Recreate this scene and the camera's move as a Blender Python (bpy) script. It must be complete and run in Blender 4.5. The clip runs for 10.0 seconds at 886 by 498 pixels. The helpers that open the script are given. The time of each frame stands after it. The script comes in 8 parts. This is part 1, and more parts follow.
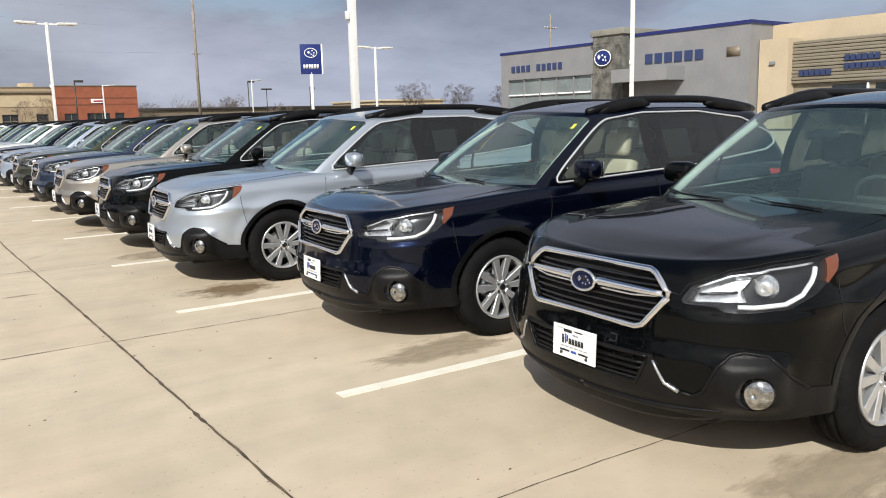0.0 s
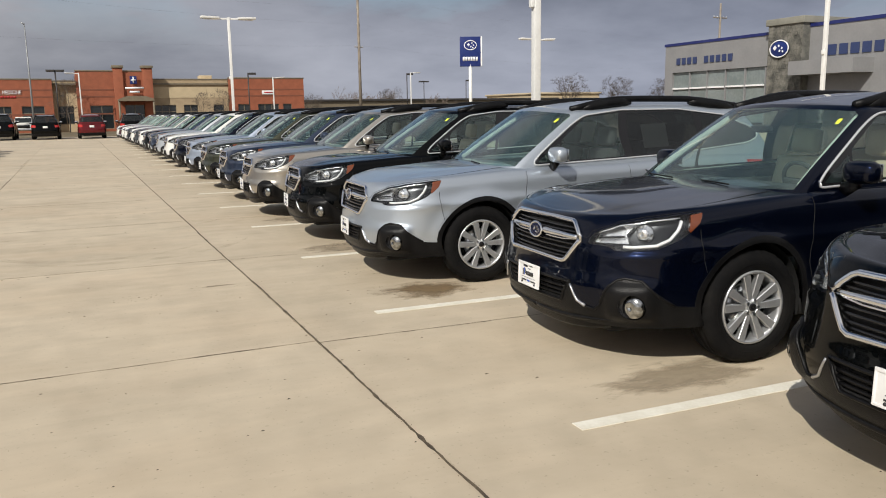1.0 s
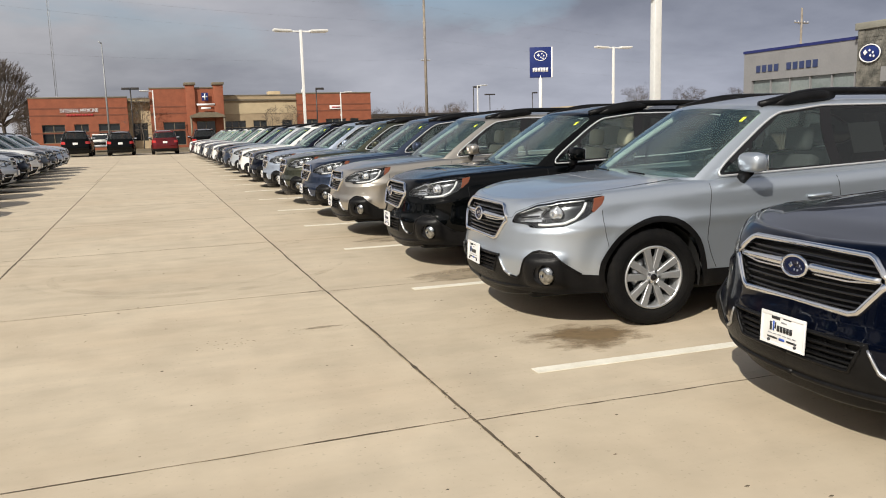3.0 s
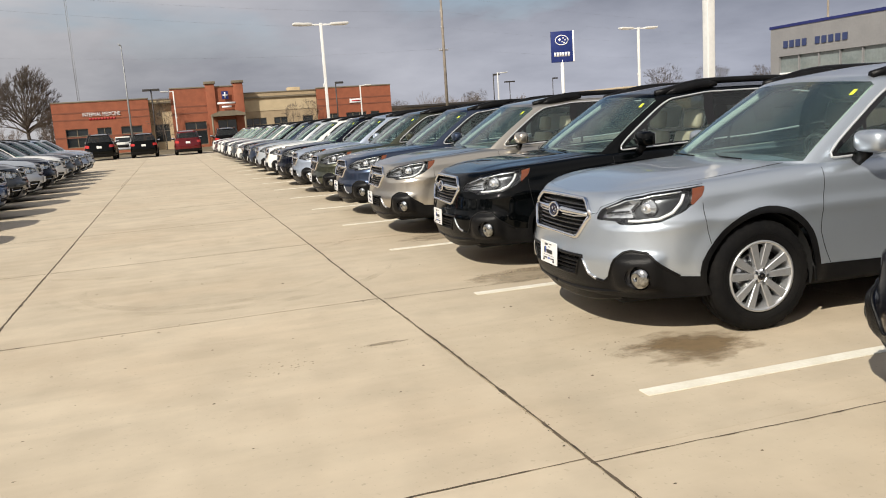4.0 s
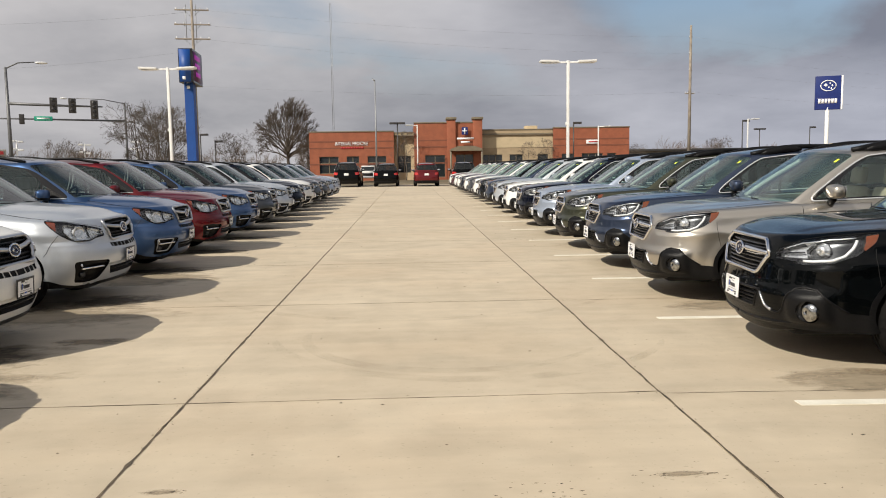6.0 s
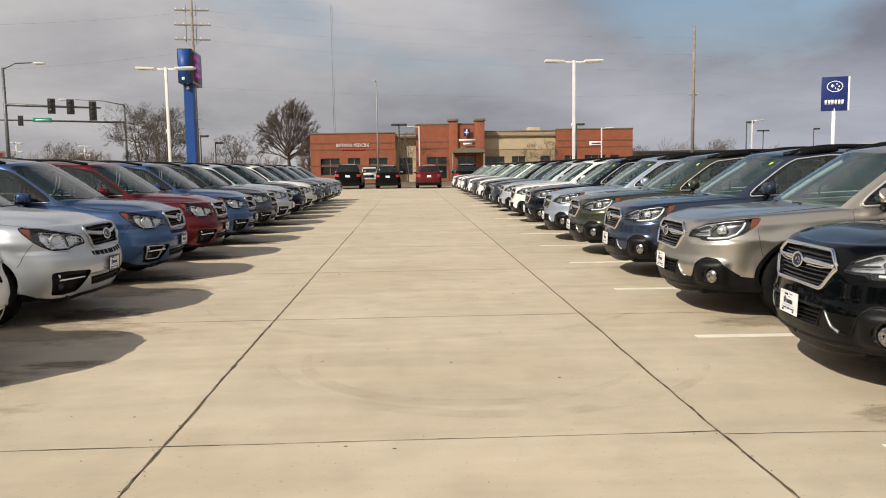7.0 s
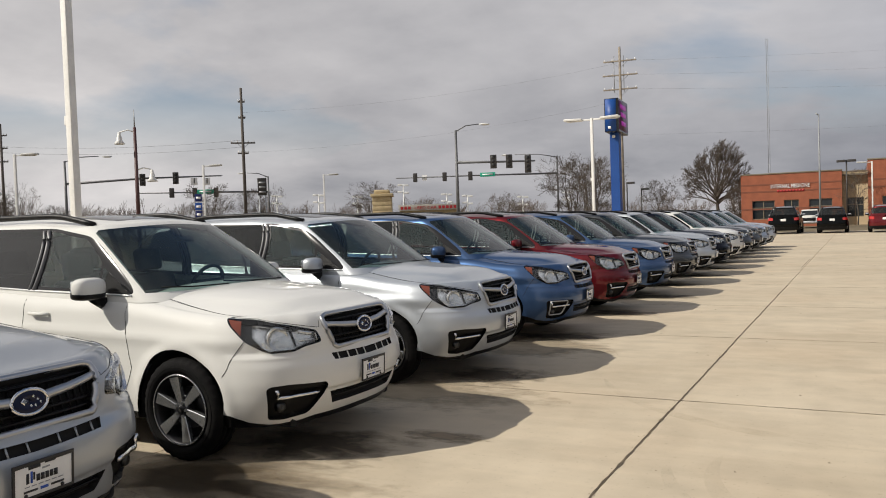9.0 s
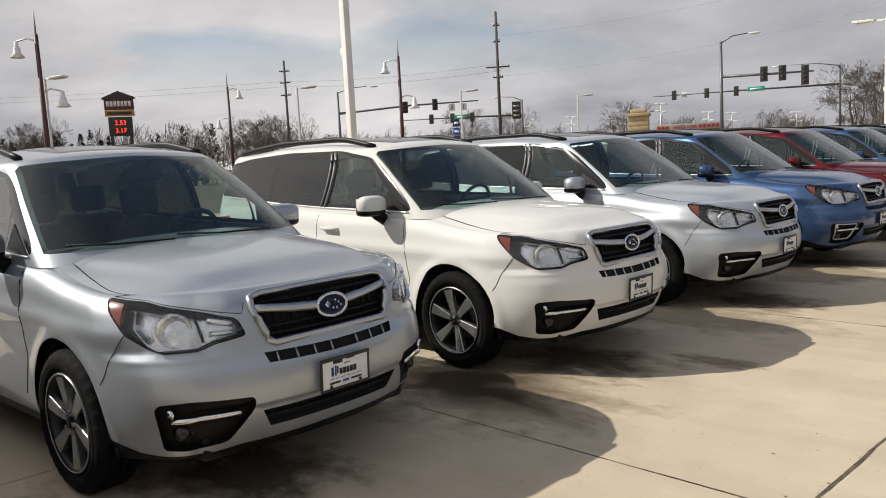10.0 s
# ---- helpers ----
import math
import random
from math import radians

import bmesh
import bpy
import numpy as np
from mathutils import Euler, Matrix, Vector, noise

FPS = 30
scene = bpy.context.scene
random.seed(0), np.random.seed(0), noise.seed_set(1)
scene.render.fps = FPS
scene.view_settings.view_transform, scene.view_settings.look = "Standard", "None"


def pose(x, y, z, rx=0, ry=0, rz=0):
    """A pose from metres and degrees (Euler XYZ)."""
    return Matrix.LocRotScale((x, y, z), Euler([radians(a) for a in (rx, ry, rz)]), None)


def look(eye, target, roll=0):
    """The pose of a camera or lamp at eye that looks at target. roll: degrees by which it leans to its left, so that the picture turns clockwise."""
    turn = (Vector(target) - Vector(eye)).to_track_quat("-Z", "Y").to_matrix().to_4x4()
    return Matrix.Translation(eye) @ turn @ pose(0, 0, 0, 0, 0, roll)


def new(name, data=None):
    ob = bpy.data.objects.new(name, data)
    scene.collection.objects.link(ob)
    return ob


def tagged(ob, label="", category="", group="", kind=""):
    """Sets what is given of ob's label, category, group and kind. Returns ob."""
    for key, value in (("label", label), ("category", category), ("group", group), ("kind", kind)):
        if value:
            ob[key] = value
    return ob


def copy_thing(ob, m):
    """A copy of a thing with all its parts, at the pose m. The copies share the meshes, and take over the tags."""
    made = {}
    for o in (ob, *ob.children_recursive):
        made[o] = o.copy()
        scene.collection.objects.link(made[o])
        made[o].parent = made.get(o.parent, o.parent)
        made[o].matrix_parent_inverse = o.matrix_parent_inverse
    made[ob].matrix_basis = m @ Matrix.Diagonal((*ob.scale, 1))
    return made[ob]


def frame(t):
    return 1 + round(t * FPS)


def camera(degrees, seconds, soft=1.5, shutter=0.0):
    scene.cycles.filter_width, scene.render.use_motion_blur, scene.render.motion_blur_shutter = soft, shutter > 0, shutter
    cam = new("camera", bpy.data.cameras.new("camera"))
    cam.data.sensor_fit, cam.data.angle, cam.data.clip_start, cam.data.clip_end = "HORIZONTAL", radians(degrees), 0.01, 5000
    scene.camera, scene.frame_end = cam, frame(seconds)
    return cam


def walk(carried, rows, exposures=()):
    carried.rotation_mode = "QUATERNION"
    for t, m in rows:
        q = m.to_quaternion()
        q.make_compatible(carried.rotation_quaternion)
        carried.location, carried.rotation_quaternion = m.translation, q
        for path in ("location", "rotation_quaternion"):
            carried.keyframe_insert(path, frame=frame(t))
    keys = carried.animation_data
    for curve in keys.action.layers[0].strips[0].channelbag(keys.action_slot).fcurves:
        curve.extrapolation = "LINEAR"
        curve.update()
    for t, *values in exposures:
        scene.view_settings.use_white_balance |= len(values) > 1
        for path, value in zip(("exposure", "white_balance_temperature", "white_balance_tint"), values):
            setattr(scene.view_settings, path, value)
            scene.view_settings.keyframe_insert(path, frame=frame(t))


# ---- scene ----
cam = camera(58.4, 10.0, soft=1.0)
PATH = [
    (0, (-0.093, -0.101, 1.619), (1.047, 1.508, 1.286), -1.4),
    (0.5, (-0.166, 0.326, 1.611), (0.765, 2.064, 1.275), -1.4),
    (1, (-0.248, 0.685, 1.617), (0.573, 2.477, 1.274), -0.9),
    (1.5, (-0.233, 1.081, 1.585), (0.458, 2.918, 1.203), -1.4),
    (2, (-0.245, 1.477, 1.531), (0.402, 3.333, 1.163), 0.0),
    (2.5, (-0.222, 1.892, 1.542), (0.437, 3.754, 1.228), -0.7),
    (2.7, (-0.239, 2.1, 1.514), (0.433, 3.959, 1.212), -1.1),
    (4, (-0.372, 3.14, 1.522), (0.251, 5.012, 1.194), -3.8),
    (4.5, (-0.443, 3.498, 1.519), (0.011, 5.422, 1.217), -2.6),
    (5, (-0.519, 3.919, 1.501), (-0.273, 5.883, 1.213), -1.4),
    (5.5, (-0.461, 4.298, 1.488), (-0.322, 6.277, 1.236), -0.8),
    (5.7, (-0.418, 4.446, 1.504), (-0.331, 6.433, 1.293), -0.8),
    (7, (-0.515, 5.453, 1.501), (-0.432, 7.441, 1.298), -0.8),
    (7.5, (-0.519, 5.826, 1.522), (-0.475, 7.819, 1.369), -0.6),
    (8, (-0.538, 6.186, 1.541), (-0.636, 8.183, 1.469), 0.0),
    (8.5, (-0.561, 6.513, 1.544), (-1.085, 8.442, 1.52), -0.8),
    (9, (-0.534, 6.618, 1.558), (-1.463, 8.387, 1.494), -2.0),
    (9.5, (-0.604, 6.649, 1.537), (-1.791, 8.249, 1.361), -2.5),
    (10, (-0.633, 6.574, 1.523), (-2.062, 7.953, 1.294), -3.0),
]
EXPOSURE = [(0, 0.13, 6080, 9), (0.4, -0.02, 6120, 9), (0.8, -0.21, 6230, 9), (1.5, -0.24, 6360, 9), (2.2, -0.22, 6380, 9), (3.0, -0.07, 6430, 9), (4.0, 0.01, 6500, 9), (4.6, -0.02, 6520, 9), (5.5, -0.01, 6520, 9), (6.5, -0.07, 6580, 9), (7.2, -0.09, 6640, 9), (8.2, -0.08, 6520, 9), (9.2, -0.16, 6430, 9), (9.6, -0.14, 6400, 9), (10, -0.02, 6380, 9)]
walk(cam, [(t, look(eye, target, roll)) for t, eye, target, roll in PATH], EXPOSURE)

# ---- world, sun ----
SUN_TO = Vector((-0.95, -0.80, 1.0)).normalized()      # from the ground towards the sun
elevation = math.asin(SUN_TO.z)
sun_data = bpy.data.lights.new("sun", "SUN")
sun_data.energy, sun_data.angle, sun_data.color = 4.9, radians(0.55), (1.0, 0.93, 0.82)
sun = new("sun", sun_data)
sun.matrix_world = look(SUN_TO * 60, (0, 0, 0))

world = bpy.data.worlds.new("sky")
scene.world = world
world.use_nodes = True
wt = world.node_tree
for n in list(wt.nodes):
    wt.nodes.remove(n)


def wnode(kind, **values):
    n = wt.nodes.new(kind)
    for k, v in values.items():
        n.inputs[k].default_value = v
    return n


wout, wback = wnode("ShaderNodeOutputWorld"), wnode("ShaderNodeBackground", Strength=0.1)
sky = wnode("ShaderNodeTexSky")
sky.sky_type, sky.sun_disc = "NISHITA", False
sky.sun_elevation, sky.sun_rotation = elevation, math.atan2(SUN_TO.x, SUN_TO.y)
sky.air_density, sky.dust_density = 1.0, 1.5
wco = wnode("ShaderNodeTexCoord")
wsep = wnode("ShaderNodeSeparateXYZ")
wt.links.new(wco.outputs["Generated"], wsep.inputs[0])
wz = wnode("ShaderNodeMath")
wz.operation = "ADD"
wz.inputs[1].default_value = 0.26
wt.links.new(wsep.outputs["Z"], wz.inputs[0])
wdiv = []
for axis in "XY":
    d = wnode("ShaderNodeMath")
    d.operation = "DIVIDE"
    wt.links.new(wsep.outputs[axis], d.inputs[0])
    wt.links.new(wz.outputs[0], d.inputs[1])
    wdiv.append(d)
wcomb = wnode("ShaderNodeCombineXYZ", Z=3.7)
wt.links.new(wdiv[0].outputs[0], wcomb.inputs["X"])
wt.links.new(wdiv[1].outputs[0], wcomb.inputs["Y"])
cover = wnode("ShaderNodeTexNoise", Scale=0.62, Detail=7.0, Roughness=0.52, Distortion=0.25)
tone = wnode("ShaderNodeTexNoise", Scale=0.8, Detail=7.0, Roughness=0.55, Distortion=0.15)
for n in (cover, tone):
    wt.links.new(wcomb.outputs[0], n.inputs["Vector"])
cover_ramp, tone_ramp = wnode("ShaderNodeValToRGB"), wnode("ShaderNodeValToRGB")
cover_ramp.color_ramp.elements[0].position, cover_ramp.color_ramp.elements[1].position = 0.33, 0.44
thin = wnode("ShaderNodeMapRange")
thin.interpolation_type = "SMOOTHSTEP"
for k, v in (("From Min", 0.57), ("From Max", 0.76), ("To Min", 0.0), ("To Max", 0.15)):
    thin.inputs[k].default_value = v
wt.links.new(wsep.outputs["Z"], thin.inputs["Value"])
gaps = wnode("ShaderNodeMath")
gaps.operation = "SUBTRACT"
wt.links.new(cover.outputs["Fac"], gaps.inputs[0])
wt.links.new(thin.outputs[0], gaps.inputs[1])
clouds = gaps
for way, near, depth in (((0.36, 0.90, 0.31), 0.972, 0.11), ((-0.68, 0.74, 0.22), 0.982, 0.10)):
    rift, rift_size, rift_cut = wnode("ShaderNodeVectorMath"), wnode("ShaderNodeMapRange"), wnode("ShaderNodeMath")
    rift.operation, rift_cut.operation = "DOT_PRODUCT", "SUBTRACT"
    rift.inputs[1].default_value = Vector(way).normalized()
    for k, v in (("From Min", near), ("From Max", 0.999), ("To Min", 0.0), ("To Max", depth)):
        rift_size.inputs[k].default_value = v
    wt.links.new(wco.outputs["Generated"], rift.inputs[0])
    wt.links.new(rift.outputs["Value"], rift_size.inputs["Value"])
    wt.links.new(clouds.outputs[0], rift_cut.inputs[0])
    wt.links.new(rift_size.outputs[0], rift_cut.inputs[1])
    clouds = rift_cut
wt.links.new(clouds.outputs[0], cover_ramp.inputs[0])
tone_ramp.color_ramp.elements[0].position, tone_ramp.color_ramp.elements[1].position = 0.34, 0.70
tone_ramp.color_ramp.elements[0].color, tone_ramp.color_ramp.elements[1].color = (2.9, 2.98, 3.22, 1), (6.5, 6.42, 6.45, 1)
wt.links.new(tone.outputs["Fac"], tone_ramp.inputs[0])
wmix = wnode("ShaderNodeMix")
wmix.data_type = "RGBA"
haze = wnode("ShaderNodeMapRange")
haze.interpolation_type = "SMOOTHSTEP"
for k, v in (("From Min", 0.22), ("From Max", 0.06), ("To Min", 0.0), ("To Max", 1.0)):
    haze.inputs[k].default_value = v
wt.links.new(wsep.outputs["Z"], haze.inputs["Value"])
both = wnode("ShaderNodeMath")
both.operation = "MAXIMUM"
wt.links.new(cover_ramp.outputs["Color"], both.inputs[0])
wt.links.new(haze.outputs[0], both.inputs[1])
wt.links.new(both.outputs[0], wmix.inputs["Factor"])
sunward = wnode("ShaderNodeVectorMath")
sunward.operation = "DOT_PRODUCT"
sunward.inputs[1].default_value = Vector((SUN_TO.x, SUN_TO.y, 0)).normalized()
wt.links.new(wco.outputs["Generated"], sunward.inputs[0])
half = wnode("ShaderNodeMapRange")
half.inputs["From Min"].default_value = -1.0
wt.links.new(sunward.outputs["Value"], half.inputs["Value"])
tint = wnode("ShaderNodeValToRGB")
tint.color_ramp.elements[0].color, tint.color_ramp.elements[1].color = (0.74, 0.78, 0.92, 1), (1.75, 1.65, 1.56, 1)
midway = tint.color_ramp.elements.new(0.2)
midway.color = (0.95, 0.94, 0.97, 1)
wt.links.new(half.outputs[0], tint.inputs[0])
lit = wnode("ShaderNodeVectorMath")
lit.operation = "MULTIPLY"
wt.links.new(tone_ramp.outputs["Color"], lit.inputs[0])
wt.links.new(tint.outputs["Color"], lit.inputs[1])
wt.links.new(sky.outputs["Color"], wmix.inputs["A"])
wt.links.new(lit.outputs["Vector"], wmix.inputs["B"])
wt.links.new(wmix.outputs["Result"], wback.inputs["Color"])
wt.links.new(wback.outputs[0], wout.inputs["Surface"])


# ---- materials ----
def material(name, colour, rough=0.5, metal=0.0, spec=0.5, second=None, scale=8.0, bump=0.0, bump_scale=60.0, coat=0.0, glow=0.0, rough_second=None, spread=(0.35, 0.65)):
    """A principled material whose colour runs between two tones by noise at two scales, with a fine relief."""
    m = bpy.data.materials.new(name)
    m.use_nodes = True
    nt = m.node_tree
    b = nt.nodes["Principled BSDF"]
    b.inputs["Base Color"].default_value = (*colour, 1)
    b.inputs["Roughness"].default_value, b.inputs["Metallic"].default_value = rough, metal
    b.inputs["Coat Weight"].default_value = coat
    b.inputs["Specular IOR Level"].default_value = spec
    b.inputs["Coat Roughness"].default_value = 0.03
    if glow:
        b.inputs["Emission Color"].default_value = (*colour, 1)
        b.inputs["Emission Strength"].default_value = glow
    co = nt.nodes.new("ShaderNodeTexCoord")
    if second:
        big, small = nt.nodes.new("ShaderNodeTexNoise"), nt.nodes.new("ShaderNodeTexNoise")
        big.inputs["Scale"].default_value, big.inputs["Detail"].default_value = scale, 6
        small.inputs["Scale"].default_value, small.inputs["Detail"].default_value = scale * 9, 4
        add = nt.nodes.new("ShaderNodeMath")
        add.operation, add.inputs[1].default_value = "MULTIPLY_ADD", 0.45
        sub = nt.nodes.new("ShaderNodeMath")
        sub.operation, sub.inputs[1].default_value = "SUBTRACT", 0.225
        ramp = nt.nodes.new("ShaderNodeValToRGB")
        ramp.color_ramp.elements[0].position, ramp.color_ramp.elements[1].position = spread
        ramp.color_ramp.elements[0].color, ramp.color_ramp.elements[1].color = (*colour, 1), (*second, 1)
        for n in (big, small):
            nt.links.new(co.outputs["Object"], n.inputs["Vector"])
        nt.links.new(small.outputs["Fac"], add.inputs[0])
        nt.links.new(big.outputs["Fac"], add.inputs[2])
        nt.links.new(add.outputs[0], sub.inputs[0])
        nt.links.new(sub.outputs[0], ramp.inputs[0])
        nt.links.new(ramp.outputs["Color"], b.inputs["Base Color"])
        if rough_second is not None:
            rr = nt.nodes.new("ShaderNodeMapRange")
            rr.inputs["To Min"].default_value, rr.inputs["To Max"].default_value = rough, rough_second
            nt.links.new(big.outputs["Fac"], rr.inputs["Value"])
            nt.links.new(rr.outputs[0], b.inputs["Roughness"])
    if bump:
        fine, bp = nt.nodes.new("ShaderNodeTexNoise"), nt.nodes.new("ShaderNodeBump")
        fine.inputs["Scale"].default_value, fine.inputs["Detail"].default_value = bump_scale, 4
        bp.inputs["Strength"].default_value, bp.inputs["Distance"].default_value = bump, 0.01
        nt.links.new(co.outputs["Object"], fine.inputs["Vector"])
        nt.links.new(fine.outputs["Fac"], bp.inputs["Height"])
        nt.links.new(bp.outputs["Normal"], b.inputs["Normal"])
    return m


def paint(name, colour, metal=0.35, rough=0.32, coat=0.85, ior=1.5):
    """Clear-coated car paint with fine metallic flakes."""
    m = material(name, colour, rough, metal, coat=coat)
    nt = m.node_tree
    b = nt.nodes["Principled BSDF"]
    b.inputs["Specular IOR Level"].default_value = 0.02
    b.inputs["Coat IOR"].default_value = ior
    co, flake, mixer = nt.nodes.new("ShaderNodeTexCoord"), nt.nodes.new("ShaderNodeTexNoise"), nt.nodes.new("ShaderNodeMix")
    flake.inputs["Scale"].default_value = 900
    mixer.data_type = "RGBA"
    mixer.inputs["A"].default_value = (*[c * 0.86 for c in colour], 1)
    mixer.inputs["B"].default_value = (*[min(1, c * 1.14) for c in colour], 1)
    nt.links.new(co.outputs["Object"], flake.inputs["Vector"])
    nt.links.new(flake.outputs["Fac"], mixer.inputs["Factor"])
    nt.links.new(mixer.outputs["Result"], b.inputs["Base Color"])
    dust_veil, rr = nt.nodes.new("ShaderNodeTexNoise"), nt.nodes.new("ShaderNodeMapRange")
    dust_veil.inputs["Scale"].default_value, dust_veil.inputs["Detail"].default_value = 3.0, 5
    rr.inputs["To Min"].default_value, rr.inputs["To Max"].default_value = 0.01, 0.05
    nt.links.new(co.outputs["Object"], dust_veil.inputs["Vector"])
    nt.links.new(dust_veil.outputs["Fac"], rr.inputs["Value"])
    nt.links.new(rr.outputs[0], b.inputs["Coat Roughness"])
    return m


def glass(name, tint, dust_veil=0.0):
    """A thin pane: tinted see-through, a gloss that grows at grazing angles, and a thin film of dust that also paints
    reflected haze.
    """
    m = bpy.data.materials.new(name)
    m.use_nodes = True
    nt = m.node_tree
    for n in list(nt.nodes):
        nt.nodes.remove(n)
    o, mx, tr, gl, fr, film, df = (nt.nodes.new("ShaderNode" + k) for k in ("OutputMaterial", "MixShader", "BsdfTransparent", "BsdfGlossy", "LayerWeight", "MixShader", "BsdfDiffuse"))
    power, schlick = nt.nodes.new("ShaderNodeMath"), nt.nodes.new("ShaderNodeMath")
    power.operation, power.inputs[1].default_value = "POWER", 3.8
    schlick.operation, schlick.inputs[1].default_value, schlick.inputs[2].default_value = "MULTIPLY_ADD", 0.92, 0.062
    tr.inputs["Color"].default_value = (*tint, 1)
    # teal instead of dust grey: sky and dash reflections painted into the film
    df.inputs["Color"].default_value = (0.44, 0.64, 0.66, 1)
    film.inputs[0].default_value = dust_veil
    gl.inputs["Roughness"].default_value = 0.015
    fr.inputs["Blend"].default_value = 0.5
    nt.links.new(fr.outputs["Facing"], power.inputs[0])
    nt.links.new(power.outputs[0], schlick.inputs[0])
    if dust_veil:
        co, nz, mr = nt.nodes.new("ShaderNodeTexCoord"), nt.nodes.new("ShaderNodeTexNoise"), nt.nodes.new("ShaderNodeMapRange")
        nz.inputs["Scale"].default_value, nz.inputs["Detail"].default_value = 2.5, 6
        mr.inputs["To Min"].default_value, mr.inputs["To Max"].default_value = dust_veil * 0.5, dust_veil * 1.5
        nt.links.new(co.outputs["Object"], nz.inputs["Vector"])
        nt.links.new(nz.outputs["Fac"], mr.inputs["Value"])
        nt.links.new(mr.outputs[0], film.inputs[0])
    nt.links.new(schlick.outputs[0], mx.inputs[0])
    nt.links.new(tr.outputs[0], film.inputs[1])
    nt.links.new(df.outputs[0], film.inputs[2])
    nt.links.new(film.outputs[0], mx.inputs[1])
    nt.links.new(gl.outputs[0], mx.inputs[2])
    nt.links.new(mx.outputs[0], o.inputs[0])
    return m


MAT = {
    "plastic": material("black_plastic", (0.0040, 0.0040, 0.0045), 0.36, spec=0.17, second=(0.0075, 0.0075, 0.008), scale=6, bump=0.15, bump_scale=500),
    "gloss_black": material("gloss_black", (0.008, 0.008, 0.009), 0.12),
    "rubber": material("tyre_rubber", (0.0045, 0.0045, 0.005), 0.8, spec=0.12, second=(0.009, 0.0085, 0.008), scale=5, bump=0.3, bump_scale=120),
    "chrome": material("chrome", (0.78, 0.79, 0.81), 0.12, 1.0),
    "satin": material("satin_metal", (0.62, 0.63, 0.65), 0.28, 1.0),
    "alloy": material("alloy", (0.60, 0.61, 0.62), 0.30, 0.75, second=(0.53, 0.54, 0.55), scale=12),
    "machined": material("machined_alloy", (0.44, 0.45, 0.46), 0.26, 0.85, second=(0.36, 0.37, 0.38), scale=12),
    "dark_alloy": material("dark_alloy", (0.030, 0.030, 0.033), 0.35, 0.6),
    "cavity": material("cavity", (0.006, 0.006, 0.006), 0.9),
    "lens": glass("lamp_lens", (0.92, 0.94, 0.95)),
    "reflector": material("lamp_reflector", (0.78, 0.79, 0.80), 0.26, 0.85),
    "lamp_black": material("lamp_black", (0.02, 0.02, 0.022), 0.25),
    "lamp_bowl": material("lamp_bowl", (0.06, 0.062, 0.065), 0.28, 1.0),
    "headliner": material("headliner_cloth", (0.62, 0.61, 0.57), 0.9, second=(0.56, 0.55, 0.51), scale=8),
    "trim": material("bright_trim", (0.72, 0.73, 0.74), 0.28, 0.55),
    "dull_trim": material("satin_trim", (0.50, 0.51, 0.53), 0.30, 0.9),
    "fog_glass": material("fog_lamp_glass", (0.55, 0.56, 0.56), 0.16, 1.0, second=(0.25, 0.26, 0.26), scale=40),
    "facets": material("lamp_facets", (0.92, 0.93, 0.94), 0.22, 0.8, second=(0.62, 0.63, 0.64), scale=14, bump=0.3, bump_scale=40),
    "pillar": material("satin_pillar_grey", (0.15, 0.15, 0.155), 0.4, 0.2),
    "amber_dark": material("dark_amber_lens", (0.15, 0.026, 0.008), 0.2, coat=1.0),
    "amber": material("amber_lens", (0.135, 0.031, 0.006), 0.2, coat=1.0),
    "red_lens": material("red_lens", (0.42, 0.015, 0.012), 0.15, coat=1.0),
    "drl": material("lamp_light_bar", (0.72, 0.73, 0.74), 0.18, coat=1.0),
    # sun-facing wagon screens get more painted haze, SUV screens a darker tint
    "windscreen": glass("windscreen_glass", (0.72, 0.86, 0.81), 0.055),
    "dim_screen": glass("dim_windscreen_glass", (0.58, 0.70, 0.67), 0.013),
    "side_glass": glass("side_glass", (0.84, 0.92, 0.88), 0.030),
    "privacy": glass("privacy_glass", (0.125, 0.137, 0.138), 0.006),
    "dash": material("dashboard_vinyl", (0.035, 0.035, 0.037), 0.7, second=(0.05, 0.05, 0.052), scale=9),
    "seat_black": material("black_cloth", (0.03, 0.03, 0.032), 0.85, second=(0.045, 0.045, 0.047), scale=30, bump=0.3, bump_scale=300),
    "seat_beige": material("beige_leather", (0.50, 0.43, 0.33), 0.55, second=(0.44, 0.37, 0.28), scale=7),
    "plate": material("plate_white", (0.80, 0.80, 0.79), 0.35, second=(0.74, 0.74, 0.74), scale=4),
    "ink": material("plate_ink", (0.015, 0.015, 0.018), 0.4),
    "grey_ink": material("plate_grey", (0.30, 0.31, 0.33), 0.4),
    "blue_ink": material("plate_blue", (0.03, 0.09, 0.42), 0.4),
    "badge_blue": material("badge_blue", (0.003, 0.006, 0.028), 0.25, spec=0.3),
    "sticker": material("yellow_sticker", (0.72, 0.80, 0.06), 0.5),
    "paper": material("window_paper", (0.75, 0.75, 0.72), 0.7),
}
